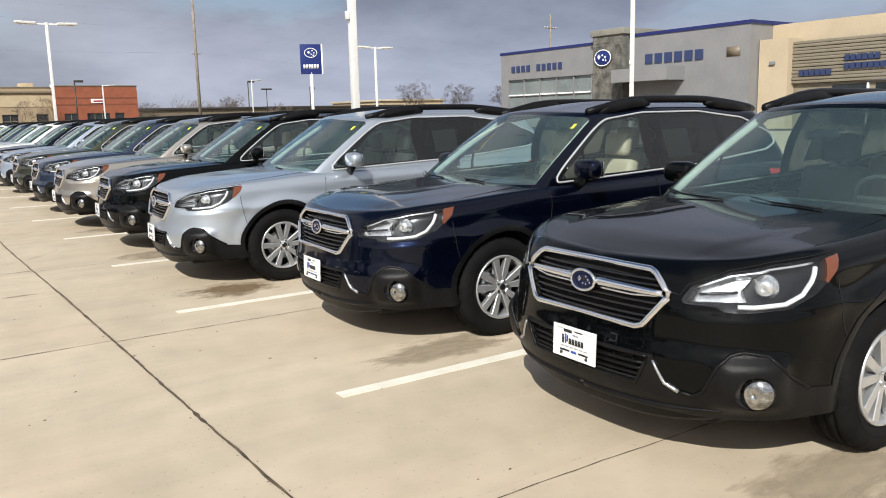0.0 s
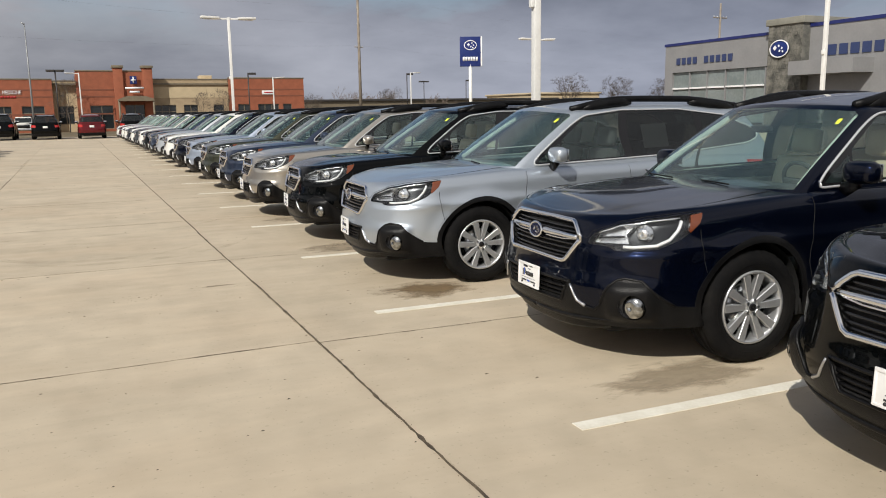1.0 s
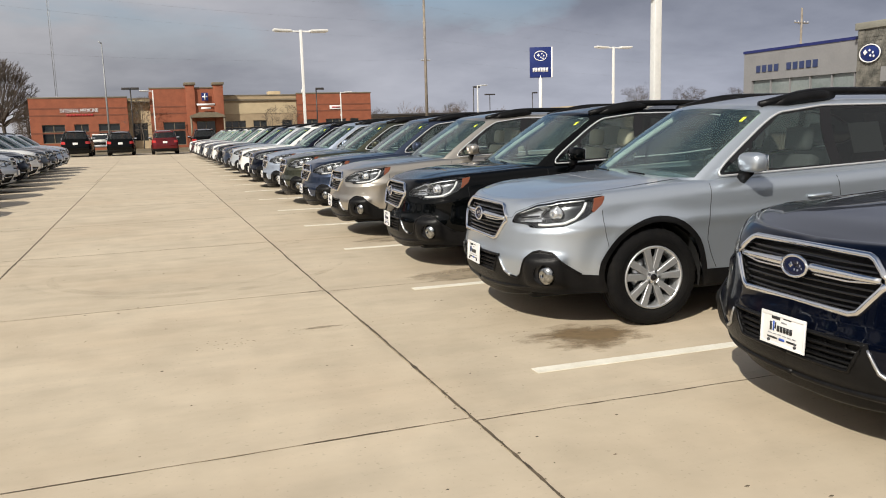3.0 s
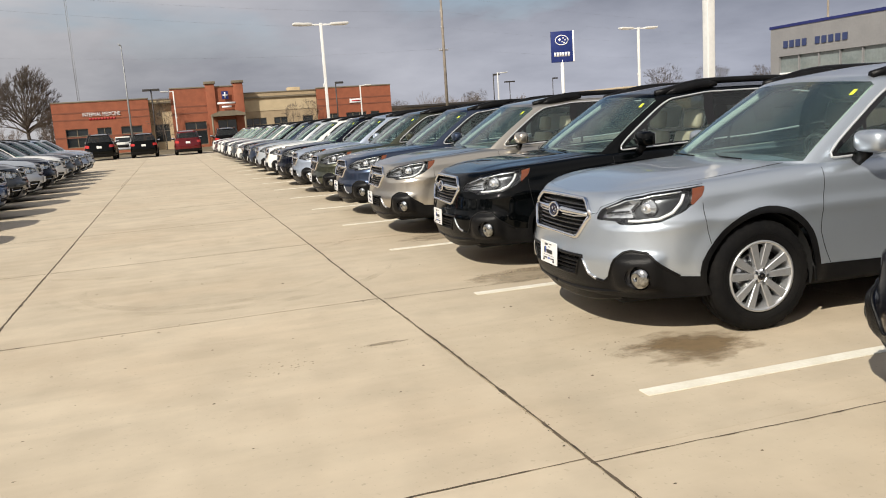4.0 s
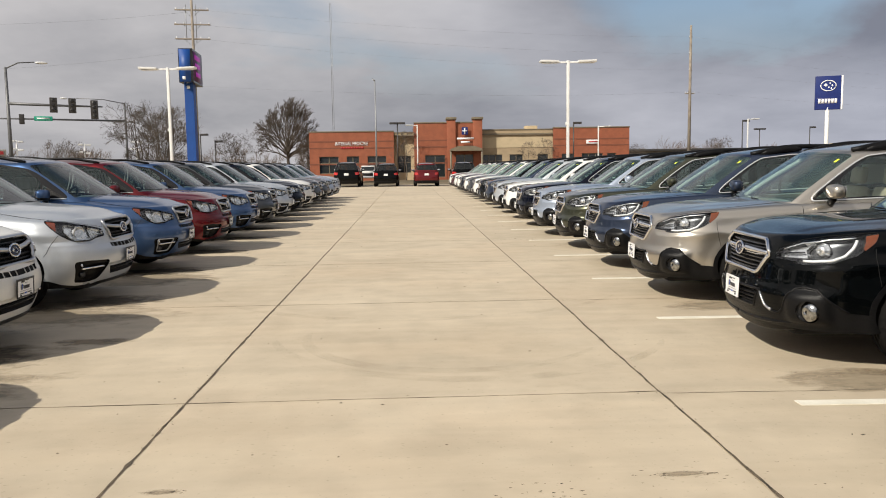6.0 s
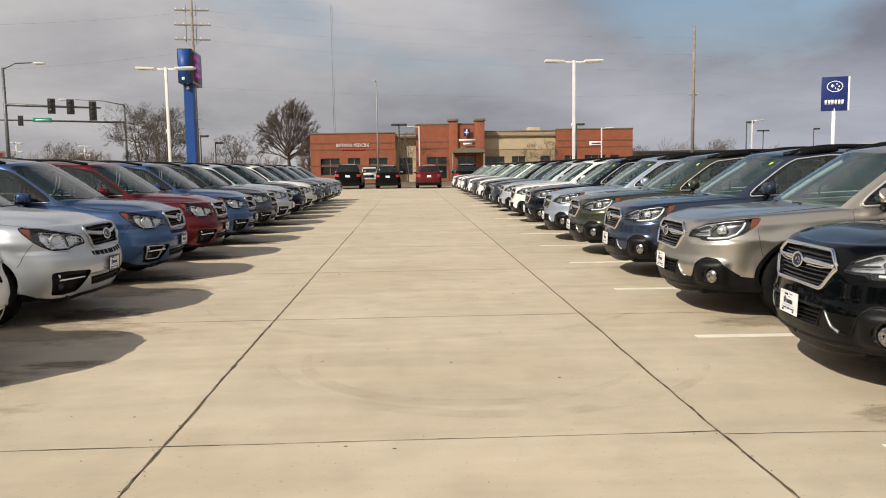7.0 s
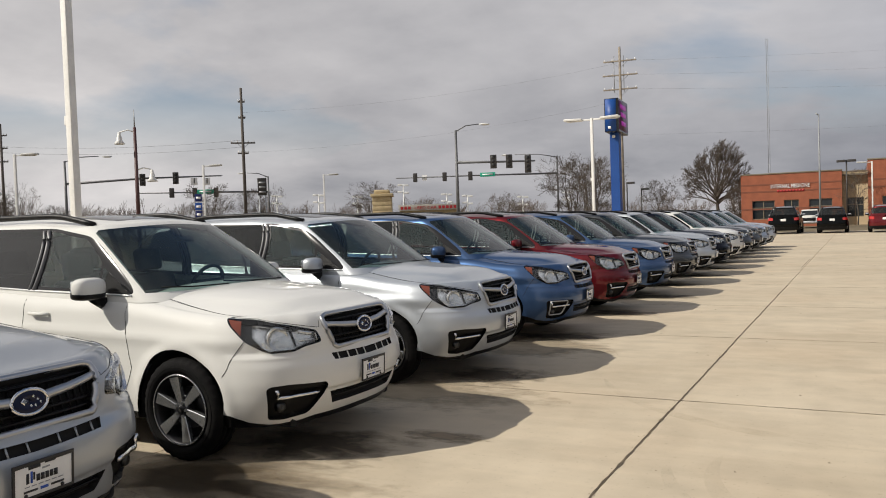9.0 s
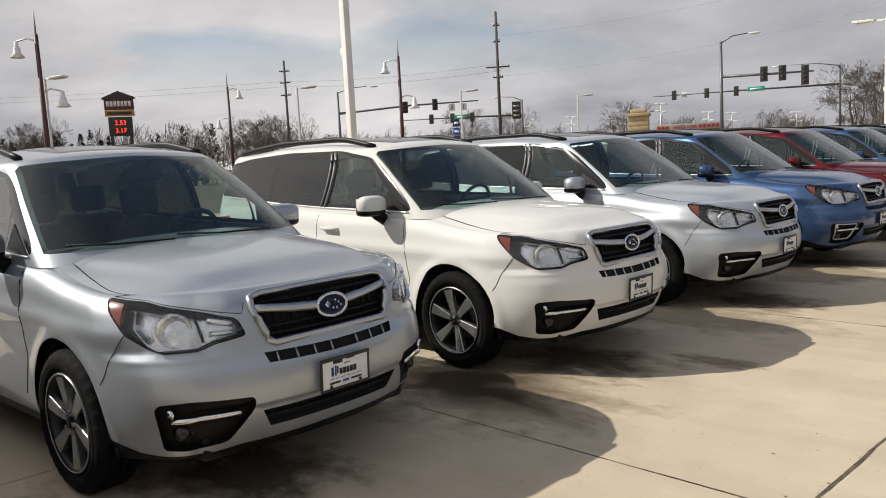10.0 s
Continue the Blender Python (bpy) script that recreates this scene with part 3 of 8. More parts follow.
def wheel(parent, c, x, side, spokes, twin, dark):
    """A wheel whose outer face looks to the given side."""
    r, rim, half = c["tyre"], c["rim"], 0.116
    w = new("wheel")
    w.parent = parent
    w.matrix_basis = pose(x, side * (c["half"] - 0.086), r, 0, 0, 0 if side > 0 else 180)
    k = half
    tyre = [(rim + 0.005, -k + 0.02), (rim + 0.03, -k + 0.004), (r - 0.07, -k), (r - 0.03, -k + 0.006), (r - 0.008, -k + 0.025), (r, -k + 0.045),
            (r, -0.055), (r - 0.008, -0.052), (r - 0.008, -0.040), (r, -0.037), (r, -0.006), (r - 0.008, -0.004), (r - 0.008, 0.008), (r, 0.010),
            (r, 0.040), (r - 0.008, 0.043), (r - 0.008, 0.055), (r, 0.058), (r, k - 0.045), (r - 0.008, k - 0.025), (r - 0.03, k - 0.006), (r - 0.07, k),
            (rim + 0.03, k - 0.004), (rim + 0.005, k - 0.02), (rim - 0.01, 0)]
    bm = revolve(tyre, 96)
    for v in bm.verts:
        a = math.atan2(v.co.z, v.co.x) / (2 * math.pi) * 96
        rad = math.hypot(v.co.x, v.co.z)
        if rad > r - 0.031 and abs(v.co.y) > 0.058 and round(a) % 3 == 0:
            v.co.x, v.co.z = v.co.x * (1 - 0.008 / rad), v.co.z * (1 - 0.008 / rad)
    part("tyre", bm, MAT["rubber"], w)
    part("sidewall_rib", revolve([(rim + 0.050, k - 0.003), (rim + 0.053, k + 0.002), (rim + 0.056, k - 0.003)], 48), MAT["rubber"], w)
    ring = [(rim + 0.006, k - 0.020), (rim + 0.004, k - 0.008), (rim - 0.008, k - 0.008), (rim - 0.020, k - 0.030), (rim - 0.028, k - 0.10), (rim - 0.02, -k + 0.03), (rim + 0.004, -k + 0.02)]
    part("rim", revolve(ring, 48), MAT["dark_alloy"] if dark else MAT["alloy"], w)
    if dark:
        part("rim_lip", revolve([(rim + 0.004, k - 0.007), (rim - 0.004, k - 0.005), (rim - 0.007, k - 0.010), (rim + 0.004, k - 0.014)], 48), MAT["machined"], w, "machined rim lip")
    bm = bmesh.new()
    per = 2 if twin else 1
    for i in range(spokes):
        for j in range(per):
            a = 2 * math.pi * (i + 0.25) / spokes + (0 if per == 1 else (j - 0.5) * 2 * math.pi / spokes * 0.42)
            inner, outer = (0.019, 0.030) if twin else (0.020, 0.044)
            pts = [(0.045, -inner), (rim * 0.55, -(inner * 0.45 + outer * 0.5)), (rim - 0.012, -outer * 0.95), (rim - 0.012, outer * 0.95), (rim * 0.55, inner * 0.45 + outer * 0.5), (0.045, inner)]
            skew = 0.0 if twin else 0.05
            lo, hi = [], []
            for rr, tt in pts:
                depth = k - 0.030 + 0.018 * (rr / rim)
                ang = a + skew * (rr / rim)
                px, pz = rr * math.cos(ang) - tt * math.sin(ang), rr * math.sin(ang) + tt * math.cos(ang)
                hi.append(bm.verts.new((px, depth, pz)))
                lo.append(bm.verts.new((px * 0.99, depth - 0.035, pz * 0.99)))
            bm.faces.new(hi)
            for q in range(6):
                bm.faces.new((hi[q], hi[(q + 1) % 6], lo[(q + 1) % 6], lo[q]))
    bmesh.ops.recalc_face_normals(bm, faces=bm.faces)
    bmesh.ops.bevel(bm, geom=[e for e in bm.edges if len(e.link_faces) == 2 and e.calc_face_angle(0) > 0.8], offset=0.004, segments=1, affect="EDGES")
    part("spokes", bm, MAT["machined"] if dark else MAT["alloy"], w, "machined alloy spokes" if dark else "", smooth=False)
    part("hub", revolve([(0.001, k - 0.020), (0.028, k - 0.020), (0.034, k - 0.026), (0.062, k - 0.032), (0.066, k - 0.07), (0.001, k - 0.07)], 24), MAT["dark_alloy"] if dark else MAT["alloy"], w)
    part("hub_cap", revolve([(0.001, k - 0.012), (0.024, k - 0.013), (0.027, k - 0.022), (0.001, k - 0.022)], 20), MAT["gloss_black"], w)
    for i in range(5):
        a = 2 * math.pi * (i + 0.5) / 5
        bm = bmesh.new()
        bmesh.ops.create_cone(bm, cap_ends=True, segments=6, radius1=0.011, radius2=0.009, depth=0.03,
                              matrix=pose(0.046 * math.cos(a), k - 0.030, 0.046 * math.sin(a), 90))
        part("wheel_nut", bm, MAT["satin"], w, smooth=False)
    part("brake_disc", revolve([(0.001, 0.02), (0.145, 0.02), (0.145, -0.004), (0.001, -0.004)], 32), MAT["dark_alloy" if dark else "satin"], w)
    part("wheel_backing", revolve([(0.001, -0.01), (rim - 0.03, -0.01), (rim - 0.03, -0.06), (0.001, -0.06)], 32), MAT["cavity"], w)
    return w


def plate_set(parent, x, z, lean, fringe):
    """The dealer's plate on the nose, with its lettering as plain bars."""
    p = new("licence_plate")
    p.parent = parent
    p.matrix_basis = pose(x, 0, z, 0, lean, 0) @ Matrix.Scale(0.94, 4)
    part("plate_panel", box((-0.004, -0.152, -0.078), (0.004, 0.152, 0.078), 0.003), MAT["plate"], p, "white plate with dark lettering bars")
    rim = MAT["ink"] if fringe else MAT["plate"]
    for a, b in (((-0.008, -0.160, 0.066), (0.002, 0.160, 0.084)), ((-0.008, -0.160, -0.086), (0.002, 0.160, -0.072)), ((-0.008, -0.160, -0.075), (0.002, -0.148, 0.069)), ((-0.008, 0.148, -0.075), (0.002, 0.160, 0.069))):
        part("plate_surround", box(a, b, 0.002), rim, p)
    bars = [(0.020, 0.050, 0.080, 0.066, "ink"), (-0.060, 0.060, -0.005, 0.067, "ink"), (-0.030, 0.038, 0.010, 0.045, "grey_ink")]
    bars += [(0.078, -0.012, 0.092, 0.034, "ink"), (0.060, -0.012, 0.070, 0.040, "blue_ink"), (0.048, 0.000, 0.056, 0.034, "ink")]
    bars += [(0.022 - 0.023 * k, -0.010, 0.040 - 0.023 * k, 0.020, "ink") for k in range(5)]
    bars += [(-0.10 + 0.035 * k, -0.028, -0.075 + 0.035 * k, -0.024, "grey_ink") for k in range(6)]
    bars += [(-0.105, -0.052, -0.035, -0.043, "ink"), (0.035, -0.052, 0.105, -0.043, "ink"), (-0.02, -0.054, 0.02, -0.042, "blue_ink")]
    for a, b, c2, d, ink in bars:
        part("lettering", box((-0.0065, a, b), (-0.003, c2, d)), MAT[ink], p)
    for y in (-0.095, 0.095):
        bm = bmesh.new()
        bmesh.ops.create_uvsphere(bm, u_segments=10, v_segments=6, radius=0.009, matrix=Matrix.Translation((-0.005, y, -0.064)))
        part("screw", bm, MAT["ink"], p)


def badge(parent, x, z, lean, r=0.070):
    """An oval badge with small raised marks in place of the maker's sign."""
    b = new("badge")
    b.parent = parent
    b.matrix_basis = pose(x, 0, z, 0, lean, 0)
    bm = revolve([(0.001, -0.006), (0.9, -0.006), (0.99, -0.002), (1.0, 0.012), (0.001, 0.012)], 36, "z")
    bmesh.ops.transform(bm, matrix=Matrix.Rotation(radians(90), 4, "Y") @ Matrix.Diagonal((r * 0.60, r, 1, 1)), verts=bm.verts)
    part("badge_plate", bm, MAT["badge_blue"], b)
    part("badge_ring", tube([(-0.004, r * math.cos(a), r * 0.60 * math.sin(a)) for a in (2 * math.pi * i / 36 for i in range(36))], 0.0085, 6, True), MAT["chrome"], b)
    for y, zz, q in ((0.30, 0.05, 0.20), (-0.25, 0.22, 0.09), (-0.05, -0.20, 0.09), (-0.45, 0.05, 0.09), (-0.30, -0.22, 0.09), (-0.60, -0.10, 0.09)):
        bm = bmesh.new()
        bmesh.ops.create_cone(bm, cap_ends=True, segments=4, radius1=q * r * 1.25, radius2=q * r * 0.6, depth=0.006, matrix=pose(-0.006, y * r, zz * r, 0, -90, 0))
        part("badge_mark", bm, MAT["chrome"], b, smooth=False)


def seat(parent, x, y, mat, z0):
    s = new("seat")
    s.parent = parent
    s.matrix_basis = pose(x, y, z0)
    part("cushion", box((-0.25, -0.25, 0.0), (0.27, 0.25, 0.16), 0.05), mat, s)
    part("backrest", box((-0.06, -0.24, 0.0), (0.07, 0.24, 0.62), 0.05, pose(0.24, 0, 0.10, 0, 14, 0)), mat, s)
    part("headrest", box((-0.045, -0.13, 0.0), (0.055, 0.13, 0.20), 0.04, pose(0.40, 0, 0.73, 0, 8, 0)), mat, s)
    return s


BEZEL = []


def car(kind, seats="black"):
    """A complete car at the origin: its nose at x = 0, facing along -x."""
    c = CARS[kind]
    s = Shape(c)
    wagon = kind == "wagon"
    root = new("station_wagon" if wagon else "compact_suv")
    root.empty_display_size = 0.3
    body_paint = PAINT["black"]
    U, X = s.u_of_y, s.u_of_x
    step = 0.05
    low = 0.280 if wagon else 0.250
    # lower body with its openings
    top = [(u, float(s.shoulder(u))) for u in np.linspace(0, s.total, 130)]
    rim = dense([(0, low), (s.total, low)], 0.05, False) + top[::-1][0:]
    grid = [(u, z) for u in np.concatenate([np.arange(0.02, 1.7, 0.036), np.arange(1.72, s.total, step)]) for z in np.arange(low + 0.02, float(s.shoulder(u)) - 0.075, 0.018 if u < 1.7 else 0.03)]
    band = [(u, float(s.shoulder(u)) - d) for u, _ in top[1:-1] for d in (0.0025, 0.008, 0.018, 0.034, 0.058)]
    yz = lambda pts: [(U(y), z) for y, z in pts]
    xz = lambda pts: [(X(x), z) for x, z in pts]
    mixed = lambda pts: [(U(a[1]) if a[0] == "y" else X(a[1]), a[2]) for a in pts]
    shapes = []
    if wagon:
        shapes.append(("cladding", dense(mixed([("y", 0, 0.16), ("y", 0, 0.545), ("y", 0.44, 0.545), ("y", 0.475, 0.46), ("y", 0.53, 0.405), ("y", 0.60, 0.385), ("y", 0.645, 0.41), ("y", 0.70, 0.545), ("y", 0.73, 0.585), ("x", 0.22, 0.600), ("x", 0.30, 0.585),
                                                ("x", 0.39, 0.50), ("x", 0.50, 0.425), ("x", 0.64, 0.415), ("x", 1.30, 0.40), ("x", 3.3, 0.36), ("x", 4.6, 0.45), ("x", 4.82, 0.50), ("x", 5.6, 0.50), ("x", 5.6, 0.16)]))))
    else:
        shapes.append(("cladding", dense([(0, 0.16), (U(0), 0.288), (U(0.50), 0.284), (U(0.62), 0.262)] + xz([(0.24, 0.262), (0.36, 0.285), (0.50, 0.335), (0.62, 0.34), (1.3, 0.30), (3.2, 0.30), (4.2, 0.42), (5.4, 0.44), (5.4, 0.16)]))))
    grille = c["grille"]
    g_poly = dense(yz([(0, grille[0][1])] + grille + [(0, grille[-1][1])]))
    shapes.append(("grille", g_poly))
    shapes.append(("intake", dense(yz([(0, c["intake"][0][1])] + c["intake"] + [(0, c["intake"][-1][1])]))))
    lamp = dense(rounded(mixed(c["lamp"]), 0.025), 0.03)
    shapes.append(("lamp", lamp))
    shapes.append(("chrome", dense(mixed(c["chrome"]), 0.03)))
    shapes.append(("amber", dense(mixed(c["amber"]), 0.03)))
    if wagon:
        fog = [(U(0.805) + 0.088 * math.cos(a), 0.424 + 0.080 * math.sin(a)) for a in (2 * math.pi * i / 24 for i in range(24))]
        shapes.append(("fog", fog))
    else:
        shapes.append(("slot", dense(yz([(0, 0.690), (0.385, 0.700), (0.372, 0.655), (0, 0.645)]))))
        shapes.append(("fog", dense(rounded(mixed(c["fog_pocket"]), 0.03), 0.03)))
    shapes.append(("tail", dense([(s.total - 1.15, 0.86), (s.total - 0.40, 0.84), (s.total - 0.40, 1.0), (s.total - 1.15, 1.06)])))
    if wagon:
        for xw in c["axles"]:
            shapes.append(("cladding", [(X(a), b) for a, b in circle(xw, c["axle_z"], c["arch"] + 0.042)]))
    for xw in c["axles"]:
        shapes.append(("open", [(X(a), b) for a, b in circle(xw, c["axle_z"], c["arch"])]))
    doors = c["doors"]
    for nm, d in (("front_door", doors[0]), ("rear_door", doors[1])):
        poly = dense(xz([(d[0], 1.2), (d[0], 0.62), (d[0] + d[2], 0.40), (d[1] - d[3], 0.40), (d[1], 0.62), (d[1], 1.2)]))
        shapes.insert(1, (nm, poly))
    L = Chart(s.lower, grid, rim, shapes, band)
    rise = lambda u: np.stack([-0.16 * np.cos(np.clip(u / s.A, 0, 1) * math.pi / 2), 0.16 * np.sin(np.clip(u / s.A, 0, 1) * math.pi / 2), np.full(len(u), 0.987)], -1)
    at_rim = (np.abs(L.uv[:, 1] - s.shoulder(L.uv[:, 0])) < 1e-4) & (L.uv[:, 0] < X(c["hood_end"]))
    L.nrm[at_rim] = rise(L.uv[at_rim, 0])
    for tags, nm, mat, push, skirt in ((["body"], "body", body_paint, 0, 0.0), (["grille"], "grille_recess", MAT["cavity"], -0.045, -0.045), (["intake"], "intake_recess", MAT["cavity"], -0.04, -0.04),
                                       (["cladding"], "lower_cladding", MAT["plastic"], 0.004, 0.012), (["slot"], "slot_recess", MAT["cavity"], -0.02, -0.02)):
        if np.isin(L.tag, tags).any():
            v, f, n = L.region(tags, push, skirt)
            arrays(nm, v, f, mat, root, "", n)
    for side in (1, -1):
        for nm in ("front_door", "rear_door"):
            v, f, n = L.region([nm], 0.0, 0.012, side)
            door = arrays("door", v, f, body_paint, root, "", n)
            d = doors[0 if nm == "front_door" else 1]
            hx = d[1] - 0.20
            q = L.line([(X(hx + d0), c["handle_z"] + 0.004 + 0.04 * d0) for d0 in (-0.105, -0.085, 0.0, 0.085, 0.105)], 0.036)
            q[0] -= (0, 0.034, 0)
            q[4] -= (0, 0.034, 0)
            part("door_handle", tube([(a, side * b, e) for a, b, e in q], [0.013, 0.014, 0.015, 0.014, 0.013], 8), body_paint, door)
            seam = dense([(d[0], float(s.shoulder(X(d[0]))) - 0.03), (d[0], 0.62), (d[0] + d[2], 0.40)], 0.05, False)
            part("door_gap", tube([(a, side * b, e) for a, b, e in L.line([(X(a), b) for a, b in seam], 0.0005)], 0.0026, 4), MAT["cavity"], door)
        a0, a1 = c["wing_seam"]
        seam = dense([a0, a1], 0.04, False)
        part("panel_gap", tube([(a, side * b, e) for a, b, e in L.line([(X(a), b) for a, b in seam], 0.0005)], 0.0022, 4), MAT["cavity"], root)
        # headlamp: dark bowl, projector, light bar, side lens, cover
        v, f, n = L.region(["lamp"], -0.055, -0.055, side)
        head = arrays("headlamp", v, f, MAT["lamp_bowl" if wagon else "lamp_black"], root, "", n)
        v, f, n = L.region(["chrome"], -0.045 if wagon else -0.026, -0.045, side)
        arrays("reflector_bowl", v, f, MAT["facets"], head, "bright chrome reflector bowl", n)
        v, f, n = L.region(["lamp", "chrome"], 0.002, 0.0, side)
        arrays("lens", v, f, MAT["lens"], head, "", n)
        v, f, n = L.region(["amber"], 0.003, 0.02, side)
        arrays("side_marker", v, f, MAT["amber" if wagon else "amber_dark"], head, "amber side marker", n)
        py, pz = c["projector"]
        e = L.line([(U(py), pz)], -0.03)[0]
        if wagon:
            bm = revolve([(0.001, -0.03), (0.030, -0.026), (0.042, -0.010), (0.045, 0.006), (0.056, 0.010), (0.058, 0.03), (0.001, 0.03)], 28, "z")
        else:
            bm = revolve([(0.001, -0.004), (0.012, -0.004), (0.014, 0.016), (0.040, 0.006), (0.066, -0.014), (0.076, -0.016), (0.080, 0.03), (0.001, 0.03)], 28, "z")
        bmesh.ops.transform(bm, matrix=Matrix.Translation((e[0], side * e[1], e[2])) @ Matrix.Rotation(side * radians(-28), 4, "Z") @ Matrix.Rotation(radians(90), 4, "Y"), verts=bm.verts)
        part("projector", bm, MAT["reflector" if wagon else "facets"], head, "chrome-ringed projector" if wagon else "faceted chrome reflector")
        for poly, push, nm, mat in c["lamp_parts"]:
            path = mixed(poly)
            part(nm, tube([(a, side * b, e2) for a, b, e2 in L.line(dense(path, 0.04, False), push)], {"light_bar": c["bar"], "lamp_brow": 0.0065, "lamp_divider": 0.007}.get(nm, 0.016), 6, flat=1.0), MAT[mat], head)
        if wagon:
            v, f, n = L.region(["fog"], -0.03, -0.03, side)
            fg = arrays("fog_lamp", v, f, MAT["lamp_black"], root, "", n)
            e = L.line([(U(0.805), 0.427)], -0.012)[0]
            bm = revolve([(0.001, -0.026), (0.044, -0.020), (0.072, 0.002), (0.079, 0.02), (0.001, 0.02)], 28, "z")
            bmesh.ops.transform(bm, matrix=Matrix.Translation((e[0], side * e[1], e[2])) @ Matrix.Rotation(side * radians(-24), 4, "Z") @ Matrix.Rotation(radians(90), 4, "Y"), verts=bm.verts)
            part("bulb_glass", bm, MAT["fog_glass"], fg, "clear ribbed fog lamp")
            strip = L.line(dense(mixed([("y", 0.445, 0.52), ("y", 0.50, 0.425), ("y", 0.56, 0.395)]), 0.03, False), 0.004)
            part("bumper_strip", tube([(a, side * b, e2) for a, b, e2 in strip], list(np.linspace(0.007, 0.011, len(strip))), 6), MAT["dull_trim"], root, "satin silver bumper strip")
            strip = L.line(dense(mixed([("y", 0.56, 0.393), ("y", 0.62, 0.383), ("y", 0.655, 0.415), ("y", 0.70, 0.540), ("y", 0.735, 0.583), ("x", 0.22, 0.597), ("x", 0.30, 0.583), ("x", 0.39, 0.50), ("x", 0.50, 0.427)]), 0.03, False), 0.002)
            part("pod_edge", tube([(a, side * b, e2) for a, b, e2 in strip], 0.010, 6), MAT["plastic"], root, "rounded black cladding edge")
            strip = L.line([(U(q), 0.292 + 0.035 * (q / 0.74)**2) for q in np.linspace(0.002, 0.74, 16)], 0.002)
            part("bumper_lip", tube([(a, side * b, e2) for a, b, e2 in strip], [0.017] * 10 + [0.016, 0.014, 0.012, 0.009, 0.006, 0.002], 8), MAT["plastic"], root, "black lower bumper lip")
            # unseen strip below the lip, added to bring the ground shadow forward
            strip_path = L.line([(U(q), 0.300) for q in np.linspace(0.0, 0.66, 14)], 0.0)
            rows = [(dx, z) for dx, z in ((0.035, 0.30), (0.050, 0.215), (0.060, 0.205), (0.070, 0.215), (0.075, 0.30))]
            v = [(p[0] + dx, side * p[1] * 0.98, z + 0.05 * (i / 13)**3) for dx, z in rows for i, p in enumerate(strip_path)]
            arrays("air_dam", v, [(14 * r + i, 14 * r + i + 1, 14 * r + i + 15, 14 * r + i + 14) for r in range(4) for i in range(13)], MAT["plastic"], root, "black strip added under the bumper to extend its shadow")
            strip = L.line([(U(q), z) for q, z in dense([(0.002, 0.535), (0.425, 0.535), (0.36, 0.400), (0.002, 0.400)], 0.04, False)], 0.003)
            part("intake_frame", tube([(a, side * b, e2) for a, b, e2 in strip], 0.010, 6), MAT["plastic"], root)
            for q in (0.10, 0.22, 0.33):
                rib = L.line([(U(q), 0.415), (U(q), 0.52)], -0.022)
                part("intake_rib", tube([(a, side * b, e2) for a, b, e2 in rib], 0.005, 5), MAT["plastic"], root)
        else:
            v, f, n = L.region(["fog"], -0.03, -0.03, side)
            fg = arrays("fog_lamp", v, f, MAT["plastic"], root, "", n)
            strip = L.line(dense(mixed([("y", 0.520, 0.455), ("y", 0.68, 0.452), ("x", 0.230, 0.450), ("x", 0.238, 0.505)]), 0.03, False), 0.0)
            part("chrome_strip", tube([(a, side * b, e2) for a, b, e2 in strip], [0.014] * len(strip), 6), MAT["chrome"], fg, "bright chrome strip")
            e = L.line([(X(0.205), 0.375)], -0.02)[0]
            if side > 0:
                BEZEL[:] = [tuple(p) for p in L.line(dense(rounded(mixed([("y", 0.56, 0.515), ("x", 0.25, 0.520), ("x", 0.245, 0.345), ("y", 0.62, 0.345)]), 0.03), 0.03), 0.002)]
            bm = revolve([(0.001, -0.014), (0.026, -0.010), (0.036, 0.004), (0.040, 0.02), (0.001, 0.02)], 24, "z")
            bmesh.ops.transform(bm, matrix=Matrix.Translation((e[0], side * e[1], e[2])) @ Matrix.Rotation(side * radians(-26), 4, "Z") @ Matrix.Rotation(radians(90), 4, "Y"), verts=bm.verts)
            part("bulb_glass", bm, MAT["lamp_bowl"], fg)
        v, f, n = L.region(["tail"], 0.006, 0.02, side)
        arrays("tail_lamp", v, f, MAT["red_lens"], root, "red tail lamp", n)
    # grille: chrome surround, slats, wings, badge
    loop = [(y, z) for y, z in dense(grille, 0.03, False)]
    full = [(U(y), z, 1) for y, z in loop]
    pr = L.line([(a, b) for a, b, _ in full], 0.006)
    ring = [(p[0], p[1], p[2]) for p in pr] + [(p[0], -p[1], p[2]) for p in pr[::-1]]
    part("grille_surround", tube(ring, c["ring"], 8, True), MAT["chrome" if wagon else "dull_trim"], root, "chrome grille surround" if wagon else "satin grille surround")
    for z in c["slats"]:
        ymax = max(y for y, zz in loop if abs(zz - z) < 0.03) - 0.015
        q = L.line([(U(y), z) for y in np.linspace(0.0, ymax, 12)], -0.018)
        bar = [(a, -b, e) for a, b, e in q[::-1]] + [(a, b, e) for a, b, e in q[1:]]
        part("grille_slat", tube(bar, 0.008, 6), MAT["gloss_black" if wagon else "plastic"], root)
    if not wagon:
        for i in range(-9, 10):
            z0, z1 = grille[-1][1] + 0.01, grille[0][1] - 0.02
            q = L.line([(U(abs(i) * 0.047 + 0.01), z0), (U(abs(i) * 0.047 + 0.01), z1)], -0.026)
            if abs(i) * 0.047 < 0.40:
                part("grille_rib", tube([(a, math.copysign(b, i), e) for a, b, e in q], 0.006, 5), MAT["plastic"], root)
        for i in range(-3, 4):
            q = L.line([(U(abs(i) * 0.098 + 0.03), 0.648), (U(abs(i) * 0.098 + 0.03), 0.694)], -0.008)
            part("slot_rib", tube([(a, math.copysign(b, i), e) for a, b, e in q], 0.005, 5), body_paint, root)
